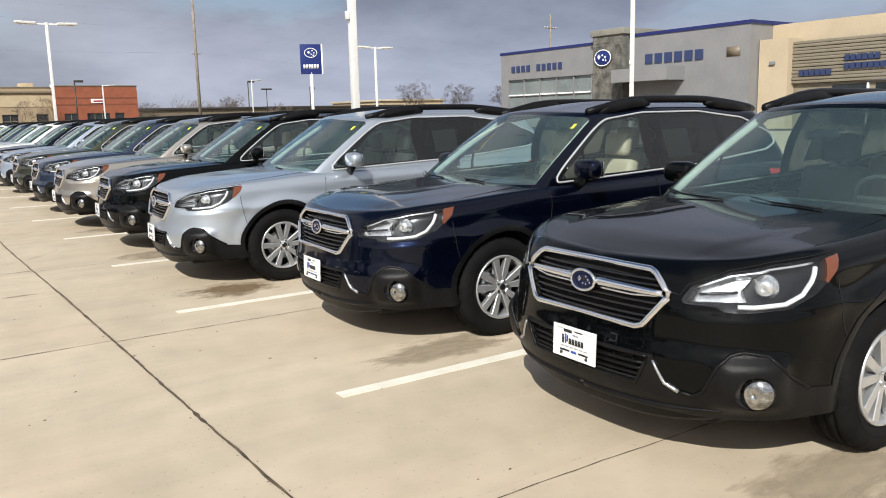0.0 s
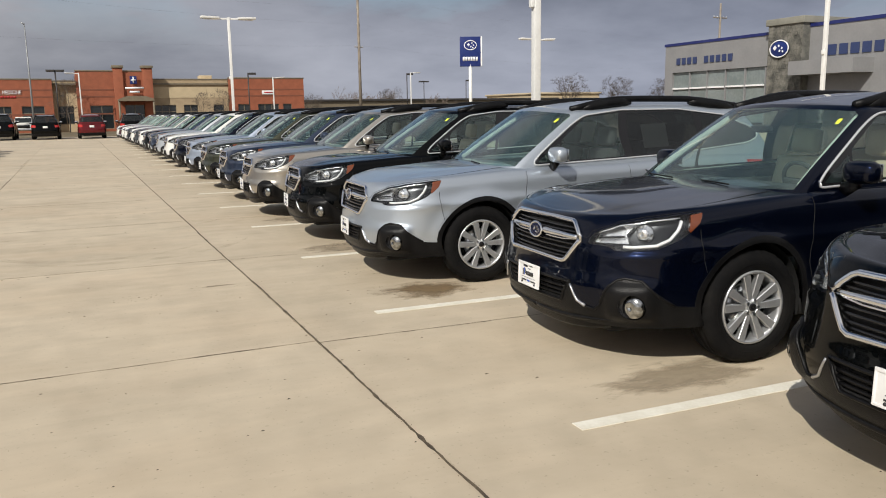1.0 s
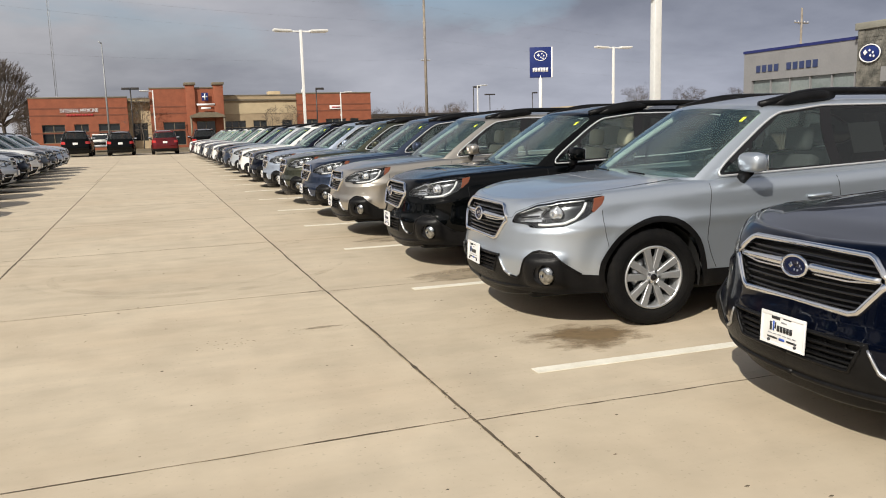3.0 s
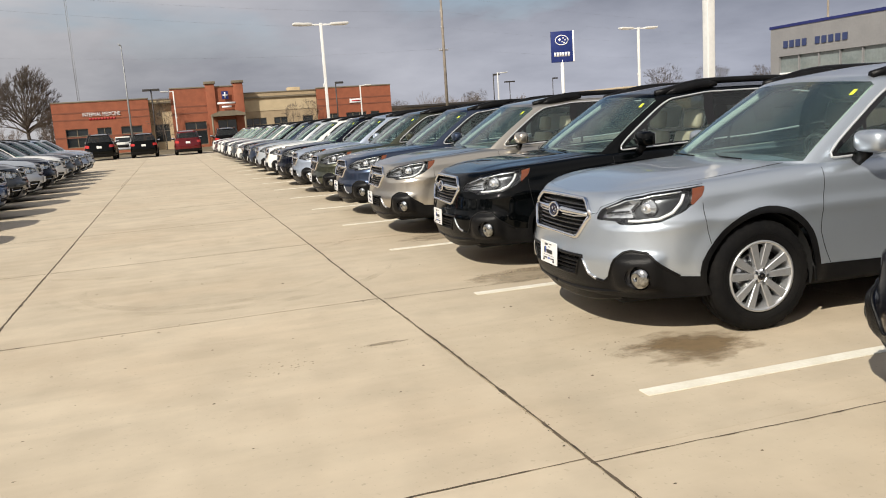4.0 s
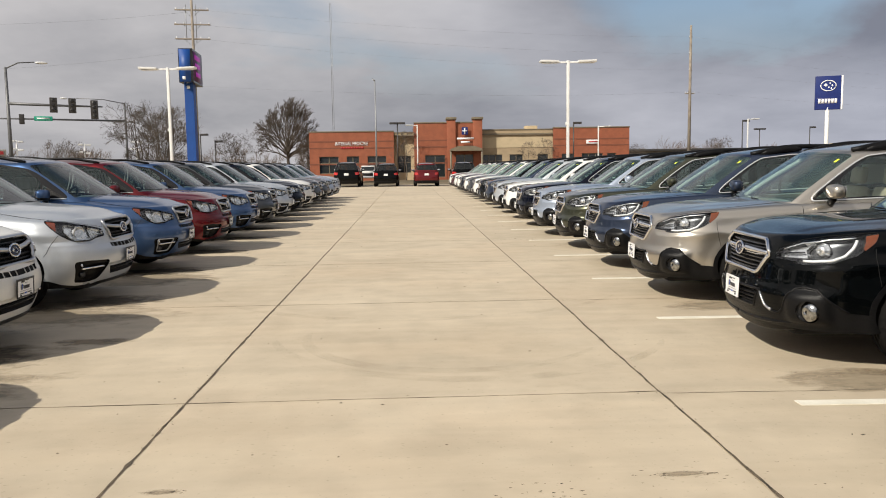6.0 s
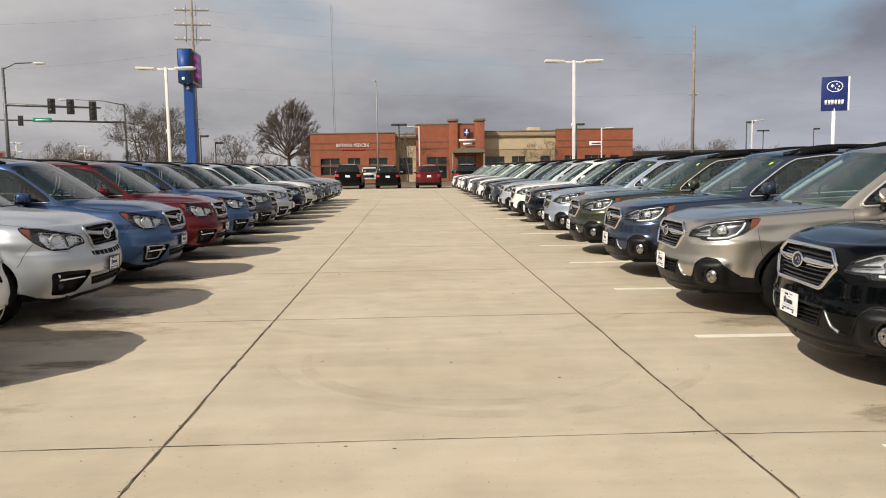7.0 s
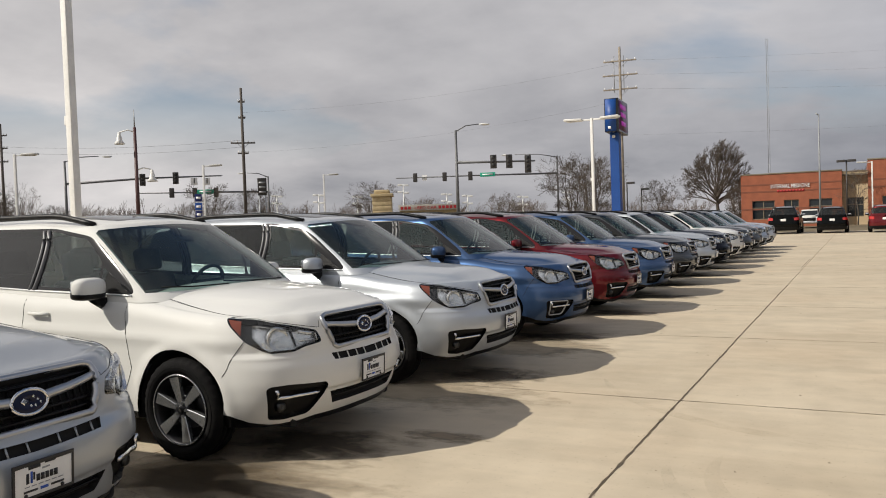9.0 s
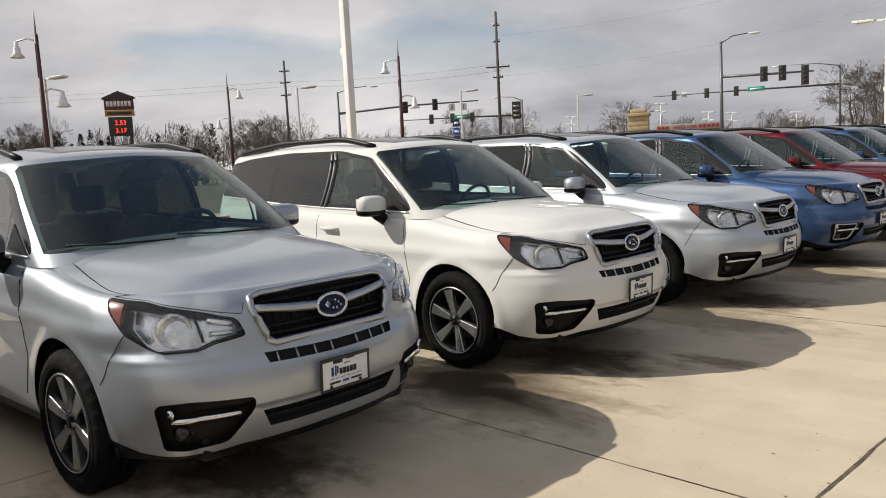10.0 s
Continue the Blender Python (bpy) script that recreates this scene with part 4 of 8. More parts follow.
    for side in (1, -1):
        w = c["wing"]
        q = L.line([(U(y), z) for y, z in dense(w, 0.04, False)], -0.002)
        part("grille_wing", tube([(a, side * b, e) for a, b, e in q], list(np.linspace(c["wing_r"][0], c["wing_r"][1], len(q))), 8), MAT["chrome" if wagon else "dull_trim"], root, "chrome grille wing" if wagon else "satin grille wing")
        if wagon:
            q = L.line([(U(y), z) for y, z in dense([(0.09, 0.794), (0.30, 0.792), (0.455, 0.806)], 0.04, False)], -0.004)
            part("grille_wing", tube([(a, side * b, e) for a, b, e in q], 0.0055, 6), MAT["chrome"], root, "thin chrome grille line")
    bz = c["badge_z"]
    bx = float(s.lower(np.array([0.0]), np.array([bz]))[0, 0])
    badge(root, bx - 0.014, bz, c["lean"], 0.082 if wagon else 0.088)
    px = float(s.lower(np.array([0.0]), np.array([c["plate_z"]]))[0, 0])
    plate_set(root, px - 0.020, c["plate_z"], c["plate_lean"], not wagon)
    for z in c["intake_slats"]:
        q = L.line([(U(y), z) for y in np.linspace(0.0, c["intake"][0][0] - 0.03, 10)], -0.015)
        part("intake_slat", tube([(a, -b, e) for a, b, e in q[::-1]] + [(a, b, e) for a, b, e in q[1:]], 0.009, 6), MAT["plastic"], root)
    # hood, with the fender tops beside it
    us = np.linspace(0, s.total, 130)
    us = us[us < X(c["hood_end"]) + 0.03]
    edge = s.lower(us, s.shoulder(us))
    x0, z0 = edge[0, 0], edge[0, 2]
    top_line = [(x0, z0), (x0 + 0.05, z0 + 0.014)] + [q for q in c["hood_top"] if q[0] > x0 + 0.15]
    xt = c["hood_tip"]
    k = np.clip((edge[:, 0] - xt) / 0.75, 0, 1)
    split = 1.0 - 0.12 * k
    v, f, n = lid(s, edge, 0.0, np.where(k > 0, split - 0.004, 1.0), top_line, c["hood_power"], cols=24, crest=c["crest"], rim_normal=rise(us))
    arrays("hood", v, f, body_paint, root, "", n)
    back = edge[:, 0] > xt
    v, f, n = lid(s, edge[back], split[back] + 0.001, 1.0, top_line, c["hood_power"], cols=5, crest=c["crest"], rim_normal=rise(us[back]))
    h = len(v) // 2
    arrays("fender_top", v[:h], f[:len(f) // 2], body_paint, root, "", n[:h])
    arrays("fender_top", v[h:], [tuple(q - h for q in w) for w in f[len(f) // 2:]], body_paint, root, "", n[h:])
    zc = curve(edge[:, 0], top_line)
    front = L.line(dense(mixed(c["hood_line"]), 0.03, False), 0.0005)
    for side in (1, -1):
        rim_line = [(x, side * y * q, z0 - (z0 - z1) * q**c["hood_power"] - 0.001) for (x, y, z1), z0, q in zip(edge[back], zc[back], split[back])]
        part("hood_gap", tube([(a, side * b, e) for a, b, e in front] + rim_line, 0.0016, 4), MAT["cavity"], root)
    # cabin
    zb = c["cabin_base"]
    top = [(u, float(s.roof_edge(u))) for u in np.linspace(0, s.total, 120)]
    rim = dense([(0, zb), (s.total, zb)], 0.05, False) + top[::-1]
    grid = [(u, z) for u in np.arange(0.02, s.total, 0.06) for z in np.arange(zb + 0.02, float(s.roof_edge(u)) - 0.055, 0.045)]
    band = [(u, float(s.roof_edge(u)) - d) for u, _ in top[1:-1] for d in (0.002, 0.006, 0.014, 0.026, 0.042)]
    shapes = [("windscreen", dense([(0, c["screen_z"][0]), (0, c["screen_z"][1]), (0.90, c["screen_z"][1] - 0.035), (0.985, c["screen_z"][1] - 0.06), (0.93, c["screen_z"][0])]))]
    lo = c["belt_line"]
    dlo = rounded([(s.cabin_side(x, z), z) for x, z in c["windows"]], 0.13, 7)
    shapes.append(("surround", dense(dlo)))
    for nm, pts in c["panes"]:
        shapes.append((nm, dense(rounded([(s.cabin_side(x, z), z) for x, z in pts], 0.03))))
    e0 = s.total
    shapes.append(("rear_glass", dense([(e0, zb + 0.12), (e0 - 0.80, zb + 0.12), (e0 - 0.78, float(s.roof_edge(e0)) - 0.08), (e0, float(s.roof_edge(e0)) - 0.07)])))
    G = Chart(s.cabin, grid, rim, shapes, band)
    for tags, nm, mat in ((["body"], "cabin_frame", body_paint), (["surround"], "window_surround", MAT["gloss_black"])):
        v, f, n = G.region(tags)
        arrays(nm, v, f, mat, root, "", n)
    for nm, mat, lbl in (("windscreen", "windscreen" if wagon else "dim_screen", "greenish windscreen glass"), ("rear_glass", "privacy", "")):
        v, f, n = G.region([nm])
        arrays(nm, v, f, MAT[mat], root, lbl, n)
    for side in (1, -1):
        for nm, _ in c["panes"]:
            v, f, n = G.region([nm], 0, 0, side)
            arrays("side_window", v, f, MAT["side_glass" if nm in ("front_pane", "quarter_pane") else "privacy"], root, "" if nm in ("front_pane", "quarter_pane") else "dark privacy glass", n)
        q = G.line(dense(dlo, 0.04) if wagon else dense([(s.cabin_side(x, z), z) for x, z in c["belt_strip"]], 0.05, False), 0.004)
        for xp in () if wagon else (2.562, 2.618):
            q2 = G.line(dense([(s.cabin_side(xp, z), z) for z in (1.150, 1.605)], 0.05, False), 0.003)
            part("pillar_strip", tube([(a, side * b, e) for a, b, e in q2], 0.013 if xp > 2.6 else 0.018, 6), MAT["pillar"], root, "satin grey door frame strip")
        part("window_trim", tube([(a, side * b, e) for a, b, e in q], 0.0095 if wagon else 0.007, 6, wagon), MAT["trim"], root, "bright chrome window trim")
    # roof with rails
    us = np.linspace(0, s.total, 120)
    edge = s.cabin(us, s.roof_edge(us))
    crown = [(edge[0, 0], edge[0, 2]), (edge[0, 0] + 0.06, edge[0, 2] + 0.014)] + [q for q in c["roof_top"] if edge[0, 0] + 0.2 < q[0] < edge[-1, 0] - 0.2] + [(edge[-1, 0], edge[-1, 2])]
    v, f, n = lid(s, edge, 0.0, 1.0, crown, 2.6, cols=12)
    arrays("roof", v, f, body_paint, root, "", n)
    v, f, _ = lid(s, edge[8:-8] - np.array((0, 0, 0.03)), 0.0, 0.94, [(a, b - 0.055) for a, b in c["roof_top"]], 2.6, cols=8)
    arrays("headliner", v, f, MAT["headliner"], root)
    if c["sunroof"]:
        a, b = c["sunroof"]
        rows, cols = np.linspace(a, b, 12), np.linspace(-0.42, 0.42, 13)
        front = edge[:len(edge) // 2 + 30]
        ey, ez, zc = np.interp(rows, front[:, 0], front[:, 1]), np.interp(rows, front[:, 0], front[:, 2]), curve(rows, crown)
        v = [(x, y, zc[i] - (zc[i] - ez[i]) * (abs(y) / ey[i])**2.6 + 0.004 - 0.012 * (i in (0, 11) or abs(y) > 0.41)) for i, x in enumerate(rows) for y in cols]
        f = [(13 * i + j, 13 * i + j + 13, 13 * i + j + 14, 13 * i + j + 1) for i in range(11) for j in range(12)]
        arrays("sunroof", v, f, MAT["gloss_black"], root, "dark glass sunroof")
    for side in (1, -1):
        r0, r1 = c["rail"]
        pts, rad = [], []
        for i in range(19):
            k = i / 18
            x = r0 + (r1 - r0) * k
            p = G.line([(s.cabin_side(x, 1.5), float(s.roof_edge(s.cabin_side(x, 1.5))) - 0.006)], 0.0)[0]
            rise = c["rail_rise"] * min(1, 5.5 * min(k, 1 - k))**0.8
            pts.append((x, side * (p[1] - 0.035), p[2] + 0.012 + rise))
            rad.append(c["rail_r"])
        part("roof_rail", tube(pts, rad, 8, flat=1.25), MAT["plastic"], root, "black roof rail")
        if wagon:
            for k0, k1 in ((0.02, 0.34), (0.62, 0.97)):
                seg = [p for i, p in enumerate(pts) if k0 <= i / 18 <= k1]
                part("rail_foot", tube([(a, b, e - 0.030) for a, b, e in seg], [0.02] + [0.044] * (len(seg) - 2) + [0.024], 8, flat=1.2), MAT["plastic"], root, "thick black rail foot")
        q = G.line(dense([(0.99, c["screen_z"][0] + 0.03), (1.03, c["screen_z"][1] - 0.03)], 0.06, False), -0.035)
        part("pillar_trim", tube([(a, side * b, e) for a, b, e in q], 0.03, 6), MAT["headliner"], root, "pale cloth pillar trim")
        # mirror
        mx, my, mz = c["mirror"]
        mir = new("mirror")
        mir.parent = root
        mir.matrix_basis = pose(mx, side * my, mz)
        bm = bmesh.new()
        bmesh.ops.create_uvsphere(bm, u_segments=20, v_segments=12, radius=1)
        for vv in bm.verts:
            p = vv.co
            k = 0.55 + 0.45 * (1 if p.x < 0 else 0)
            vv.co = Vector((math.copysign(abs(p.x)**0.7, p.x) * 0.085 * k, math.copysign(abs(p.y)**0.65, p.y) * 0.125, math.copysign(abs(p.z)**0.6, p.z) * 0.075))
        part("mirror_shell", bm, body_paint, mir)
        if not wagon:
            bm = bmesh.new()
            bmesh.ops.create_uvsphere(bm, u_segments=20, v_segments=10, radius=1)
            for vv in bm.verts:
                p = vv.co
                vv.co = Vector((math.copysign(abs(p.x)**0.7, p.x) * 0.080, math.copysign(abs(p.y)**0.65, p.y) * 0.122, math.copysign(abs(p.z)**0.6, p.z) * 0.040 - 0.047))
            part("mirror_skirt", bm, MAT["plastic"], mir, "black lower mirror shell")
            q2 = G.line([(s.cabin_side(x, z), z) for x, z in ((1.50, 1.128), (1.80, 1.150), (1.76, 1.285), (1.66, 1.225))], 0.006)
            arrays("sail_panel", [(a, side * b, e) for a, b, e in q2] + [(a, side * (b - 0.012), e) for a, b, e in q2], [(0, 1, 2, 3), (7, 6, 5, 4)] + [(k, k + 4, (k + 1) % 4 + 4, (k + 1) % 4) for k in range(4)], MAT["plastic"], root, "black mirror sail panel", smooth=False)
        part("mirror_glass", box((0.045, -0.105, -0.058), (0.052, 0.105, 0.055), 0.003), MAT["chrome"], mir)
        part("mirror_arm", tube([(-0.01, side * -0.03, -0.06), (0.0, side * -0.09, -0.10), (0.01, side * -0.15, -0.125)], [0.034, 0.030, 0.036], 8, flat=1.5), MAT["plastic"], mir)
        # wiper
        q = [G.place(np.array([u]), np.array([c["screen_z"][0] + 0.010 + dz]))[0] for u, dz in ((0.1, 0.0), (0.4, 0.004), (0.72, 0.016))]
        if side > 0:
            part("wiper", tube([(a - 0.02, b, e + 0.010) for a, b, e in q], 0.006, 5), MAT["plastic"], root)
            part("wiper", tube([(a - 0.03, b - 0.62, e + 0.007) for a, b, e in q], 0.006, 5), MAT["plastic"], root)
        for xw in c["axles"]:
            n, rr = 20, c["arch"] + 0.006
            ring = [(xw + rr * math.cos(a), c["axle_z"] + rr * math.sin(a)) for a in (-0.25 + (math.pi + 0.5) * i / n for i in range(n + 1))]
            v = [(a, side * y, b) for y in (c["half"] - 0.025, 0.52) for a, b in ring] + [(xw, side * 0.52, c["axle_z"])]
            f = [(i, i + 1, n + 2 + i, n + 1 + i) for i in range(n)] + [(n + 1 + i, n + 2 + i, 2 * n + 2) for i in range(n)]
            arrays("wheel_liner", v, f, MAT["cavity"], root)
            wheel(root, c, xw, side, *c["wheel_style"])
    # cowl, floor, wheel wells, cabin fittings
    part("cowl", box((c["hood_end"] - 0.30, -0.74, zb - 0.08), (c["hood_end"] + 0.25, 0.74, zb - 0.02), 0.01), MAT["plastic"], root)
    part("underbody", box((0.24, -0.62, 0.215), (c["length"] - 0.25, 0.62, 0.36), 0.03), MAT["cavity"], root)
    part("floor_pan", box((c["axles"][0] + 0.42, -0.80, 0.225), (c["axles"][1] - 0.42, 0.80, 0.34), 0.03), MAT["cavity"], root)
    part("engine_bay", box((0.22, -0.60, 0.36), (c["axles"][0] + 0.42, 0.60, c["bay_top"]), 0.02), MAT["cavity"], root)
    part("cabin_floor", box((c["axles"][0] + 0.40, -0.72, 0.33), (c["length"] - 0.25, 0.72, 0.50), 0.02), MAT["dash"], root)
    part("dashboard", box((c["dash_x"], -0.70, 0.60), (c["dash_x"] + 0.45, 0.70, c["dash_z"]), 0.05), MAT["dash"], root)
    for side in (1, -1):
        part("door_lining", box((c["dash_x"] + 0.2, side * 0.70, 0.45), (c["length"] - 0.35, side * 0.735, c["dash_z"] - 0.06), 0.01), MAT["dash"], root)
    mat = MAT["seat_beige" if seats == "beige" else "seat_black"]
    sx = c["seat_x"]
    for y in (-0.37, 0.37):
        seat(root, sx, y, mat, 0.50)
        seat(root, sx + 0.85, y, mat, 0.52)
    st = new("steering_wheel")
    st.parent = root
    st.matrix_basis = pose(c["dash_x"] + 0.56, -0.37, c["dash_z"] - 0.02, 0, 66, 0)
    part("wheel_rim", tube([(0.18 * math.cos(a), 0.18 * math.sin(a), 0) for a in (2 * math.pi * i / 28 for i in range(28))], 0.016, 8, True), MAT["dash"], st)
    part("wheel_boss", box((-0.06, -0.16, -0.03), (0.06, 0.16, 0.0), 0.02), MAT["dash"], st)
    part("inner_mirror", box((c["seat_x"] - 0.42, -0.11, 1.42 + c["tall"]), (c["seat_x"] - 0.40, 0.11, 1.47 + c["tall"]), 0.015), MAT["gloss_black"], root)
    paper = c["panes"][2][1]
    x0, z0 = paper[0][0] + 0.14, paper[0][1] + 0.07
    for side in (1, -1) if wagon else ():
        q = G.line([(s.cabin_side(x0, z0), z0), (s.cabin_side(x0 + 0.30, z0), z0 + 0.01), (s.cabin_side(x0 + 0.30, z0 + 0.24), z0 + 0.25), (s.cabin_side(x0, z0 + 0.24), z0 + 0.24)], -0.008)
        arrays("window_paper", [(a, side * b, e) for a, b, e in q] + [(a, side * (b - 0.002), e) for a, b, e in q], [(0, 1, 2, 3), (7, 6, 5, 4)], MAT["paper"], root, "white price paper behind glass", smooth=False)
    rx = float(s.lower(np.array([s.total]), np.array([0.85]))[0, 0])
    part("rear_plate", box((rx - 0.002, -0.15, 0.80), (rx + 0.012, 0.15, 0.95), 0.003), MAT["plate"], root, "white rear plate")
    # stickers
    q = G.line([(0.78, c["screen_z"][1] - 0.085), (0.825, c["screen_z"][1] - 0.085), (0.825, c["screen_z"][1] - 0.120), (0.78, c["screen_z"][1] - 0.120)], 0.004)
    arrays("window_sticker", [(a, -b, e) for a, b, e in q] + [(a + 0.003, -b, e) for a, b, e in q],
           [(0, 1, 2, 3), (7, 6, 5, 4)], MAT["sticker"], root, "small yellow windscreen sticker", smooth=False)
    return root


def recolour(root, colour, seats=""):
    """Gives a copied car its own paint and seats."""
    for o in root.children_recursive:
        if seats and o.type == "MESH" and o.material_slots[0].material and o.material_slots[0].material.name == "black_cloth":
            o.material_slots[0].link = "OBJECT"
            o.material_slots[0].material = MAT[seats]
        if o.type == "MESH" and o.material_slots and o.material_slots[0].material and o.material_slots[0].material.name.startswith("paint_"):
            o.material_slots[0].link = "OBJECT"
            o.material_slots[0].material = PAINT[colour]


WAGON = dict(
    length=4.82, half=0.92, corner=0.69, rear_corner=0.50, round=2.6, roll=0.11, roll_in=0.075, arch=0.412, axles=(1.078, 3.815), axle_z=0.370, crease=0.80, tyre=0.366, rim=0.232, tall=0.0,
    nose=[(0.20, 0.16), (0.27, 0.07), (0.36, 0.02), (0.50, 0.0), (0.62, 0.02), (0.80, 0.045), (0.92, 0.08), (1.2, 0.12)],
    tail=[(0.18, 4.70), (0.4, 4.80), (0.62, 4.82), (0.8, 4.78), (1.2, 4.70)],
    width=[(0.18, 0.87), (0.30, 0.895), (0.55, 0.92), (0.75, 0.92), (0.90, 0.91), (1.05, 0.89), (1.2, 0.87)],
    shoulder=[(0.0, 0.948), (0.55, 0.972), (0.95, 1.008), (1.3, 1.030), (1.9, 1.062), (3.0, 1.075), (4.3, 1.12), (5.85, 1.12)],
    grille=[(0.375, 0.908), (0.405, 0.895), (0.482, 0.822), (0.476, 0.800), (0.375, 0.668), (0.340, 0.655)], ring=0.0165, slats=(0.875, 0.848, 0.768, 0.738, 0.705, 0.68), wing=[(0.07, 0.822), (0.28, 0.820), (0.45, 0.815)], wing_r=(0.024, 0.016), badge_z=0.815, lean=6,
    intake=[(0.42, 0.525), (0.36, 0.41)], intake_slats=(0.49, 0.46, 0.43), plate_z=0.503, plate_lean=2,
    lamp=[("y", 0.530, 0.788), ("y", 0.560, 0.858), ("y", 0.70, 0.926), ("y", 0.79, 0.944), ("x", 0.28, 0.956), ("x", 0.615, 0.990), ("x", 0.59, 0.928), ("x", 0.49, 0.834), ("x", 0.36, 0.776), ("x", 0.20, 0.758), ("y", 0.69, 0.762), ("y", 0.675, 0.780)],
    amber=[("x", 0.525, 0.972), ("x", 0.609, 0.984), ("x", 0.587, 0.928), ("x", 0.535, 0.872), ("x", 0.520, 0.884)],
    chrome=[("y", 0.580, 0.800), ("y", 0.605, 0.862), ("y", 0.72, 0.908), ("y", 0.775, 0.918), ("y", 0.745, 0.860), ("y", 0.765, 0.805)],
    projector=(0.812, 0.868), bar=0.0115,
    lamp_parts=[([("y", 0.74, 0.785), ("x", 0.24, 0.785), ("x", 0.35, 0.798), ("x", 0.42, 0.832), ("x", 0.455, 0.885), ("x", 0.470, 0.945)], -0.008, "light_bar", "drl"),
                ([("y", 0.600, 0.832), ("y", 0.735, 0.848)], -0.014, "lamp_divider", "lamp_bowl"), ([("y", 0.590, 0.862), ("y", 0.70, 0.912), ("y", 0.79, 0.930), ("x", 0.28, 0.942), ("x", 0.462, 0.963)], -0.010, "lamp_brow", "reflector")],
    doors=((1.52, 2.72, 0.10, 0.02), (2.73, 3.66, 0.02, 0.30)), handle_z=0.90, hood_end=1.46, hood_top=[(0.0, 0.948), (0.12, 0.965), (0.45, 1.020), (0.9, 1.066), (1.5, 1.105)], hood_power=3.2,
    cabin_base=1.03, screen=[(1.0, 1.20), (1.08, 1.29), (1.52, 2.02), (1.62, 2.22)], tailgate=[(1.0, 4.72), (1.15, 4.68), (1.5, 4.42), (1.6, 4.33)],
    cabin_width=[(1.0, 0.845), (1.08, 0.825), (1.30, 0.745), (1.50, 0.655), (1.6, 0.62)], belt_mid=1.25,
    roof_edge=[(0.0, 1.545), (0.7, 1.535), (1.2, 1.525), (2.4, 1.56), (3.6, 1.555), (4.6, 1.52), (5.85, 1.53)],
    roof_top=[(1.9, 1.545), (2.2, 1.585), (2.9, 1.615), (3.7, 1.605), (4.6, 1.55)], screen_z=(1.075, 1.525),
    windows=[(1.62, 1.075), (2.28, 1.475), (2.75, 1.52), (3.45, 1.52), (4.05, 1.46), (4.42, 1.30), (4.30, 1.21), (3.2, 1.125)], belt_line=1.1,
    panes=[("quarter_pane", [(1.72, 1.10), (1.99, 1.26), (1.99, 1.105)]), ("front_pane", [(2.02, 1.11), (2.02, 1.285), (2.32, 1.46), (2.72, 1.50), (2.72, 1.125)]),
           ("rear_pane", [(2.82, 1.13), (2.82, 1.50), (3.50, 1.50), (3.62, 1.48), (3.62, 1.175)]), ("cargo_pane", [(3.70, 1.19), (3.70, 1.475), (4.03, 1.44), (4.36, 1.30), (4.27, 1.225)])],
    belt_strip=[], sunroof=None, rail=(2.20, 4.34), rail_rise=0.060, rail_r=0.026, mirror=(1.862, 0.993, 1.188), wheel_style=(5, True, False),
    flare=(0.020, 0.075), undercut=(0.30, 0.0, 0.4), ledge=(0.745, 0.016), pod=(0.72, 0.450, 0.042), crest=0.006, hood_tip=0.63, hood_line=[("y", 0.487, 0.826), ("y", 0.528, 0.822), ("y", 0.552, 0.868), ("y", 0.70, 0.934), ("x", 0.28, 0.966), ("x", 0.60, 0.998)], wing_seam=((0.60, 0.885), (0.69, 0.62)), dash_x=1.45, dash_z=1.07, seat_x=2.35, bay_top=0.86)
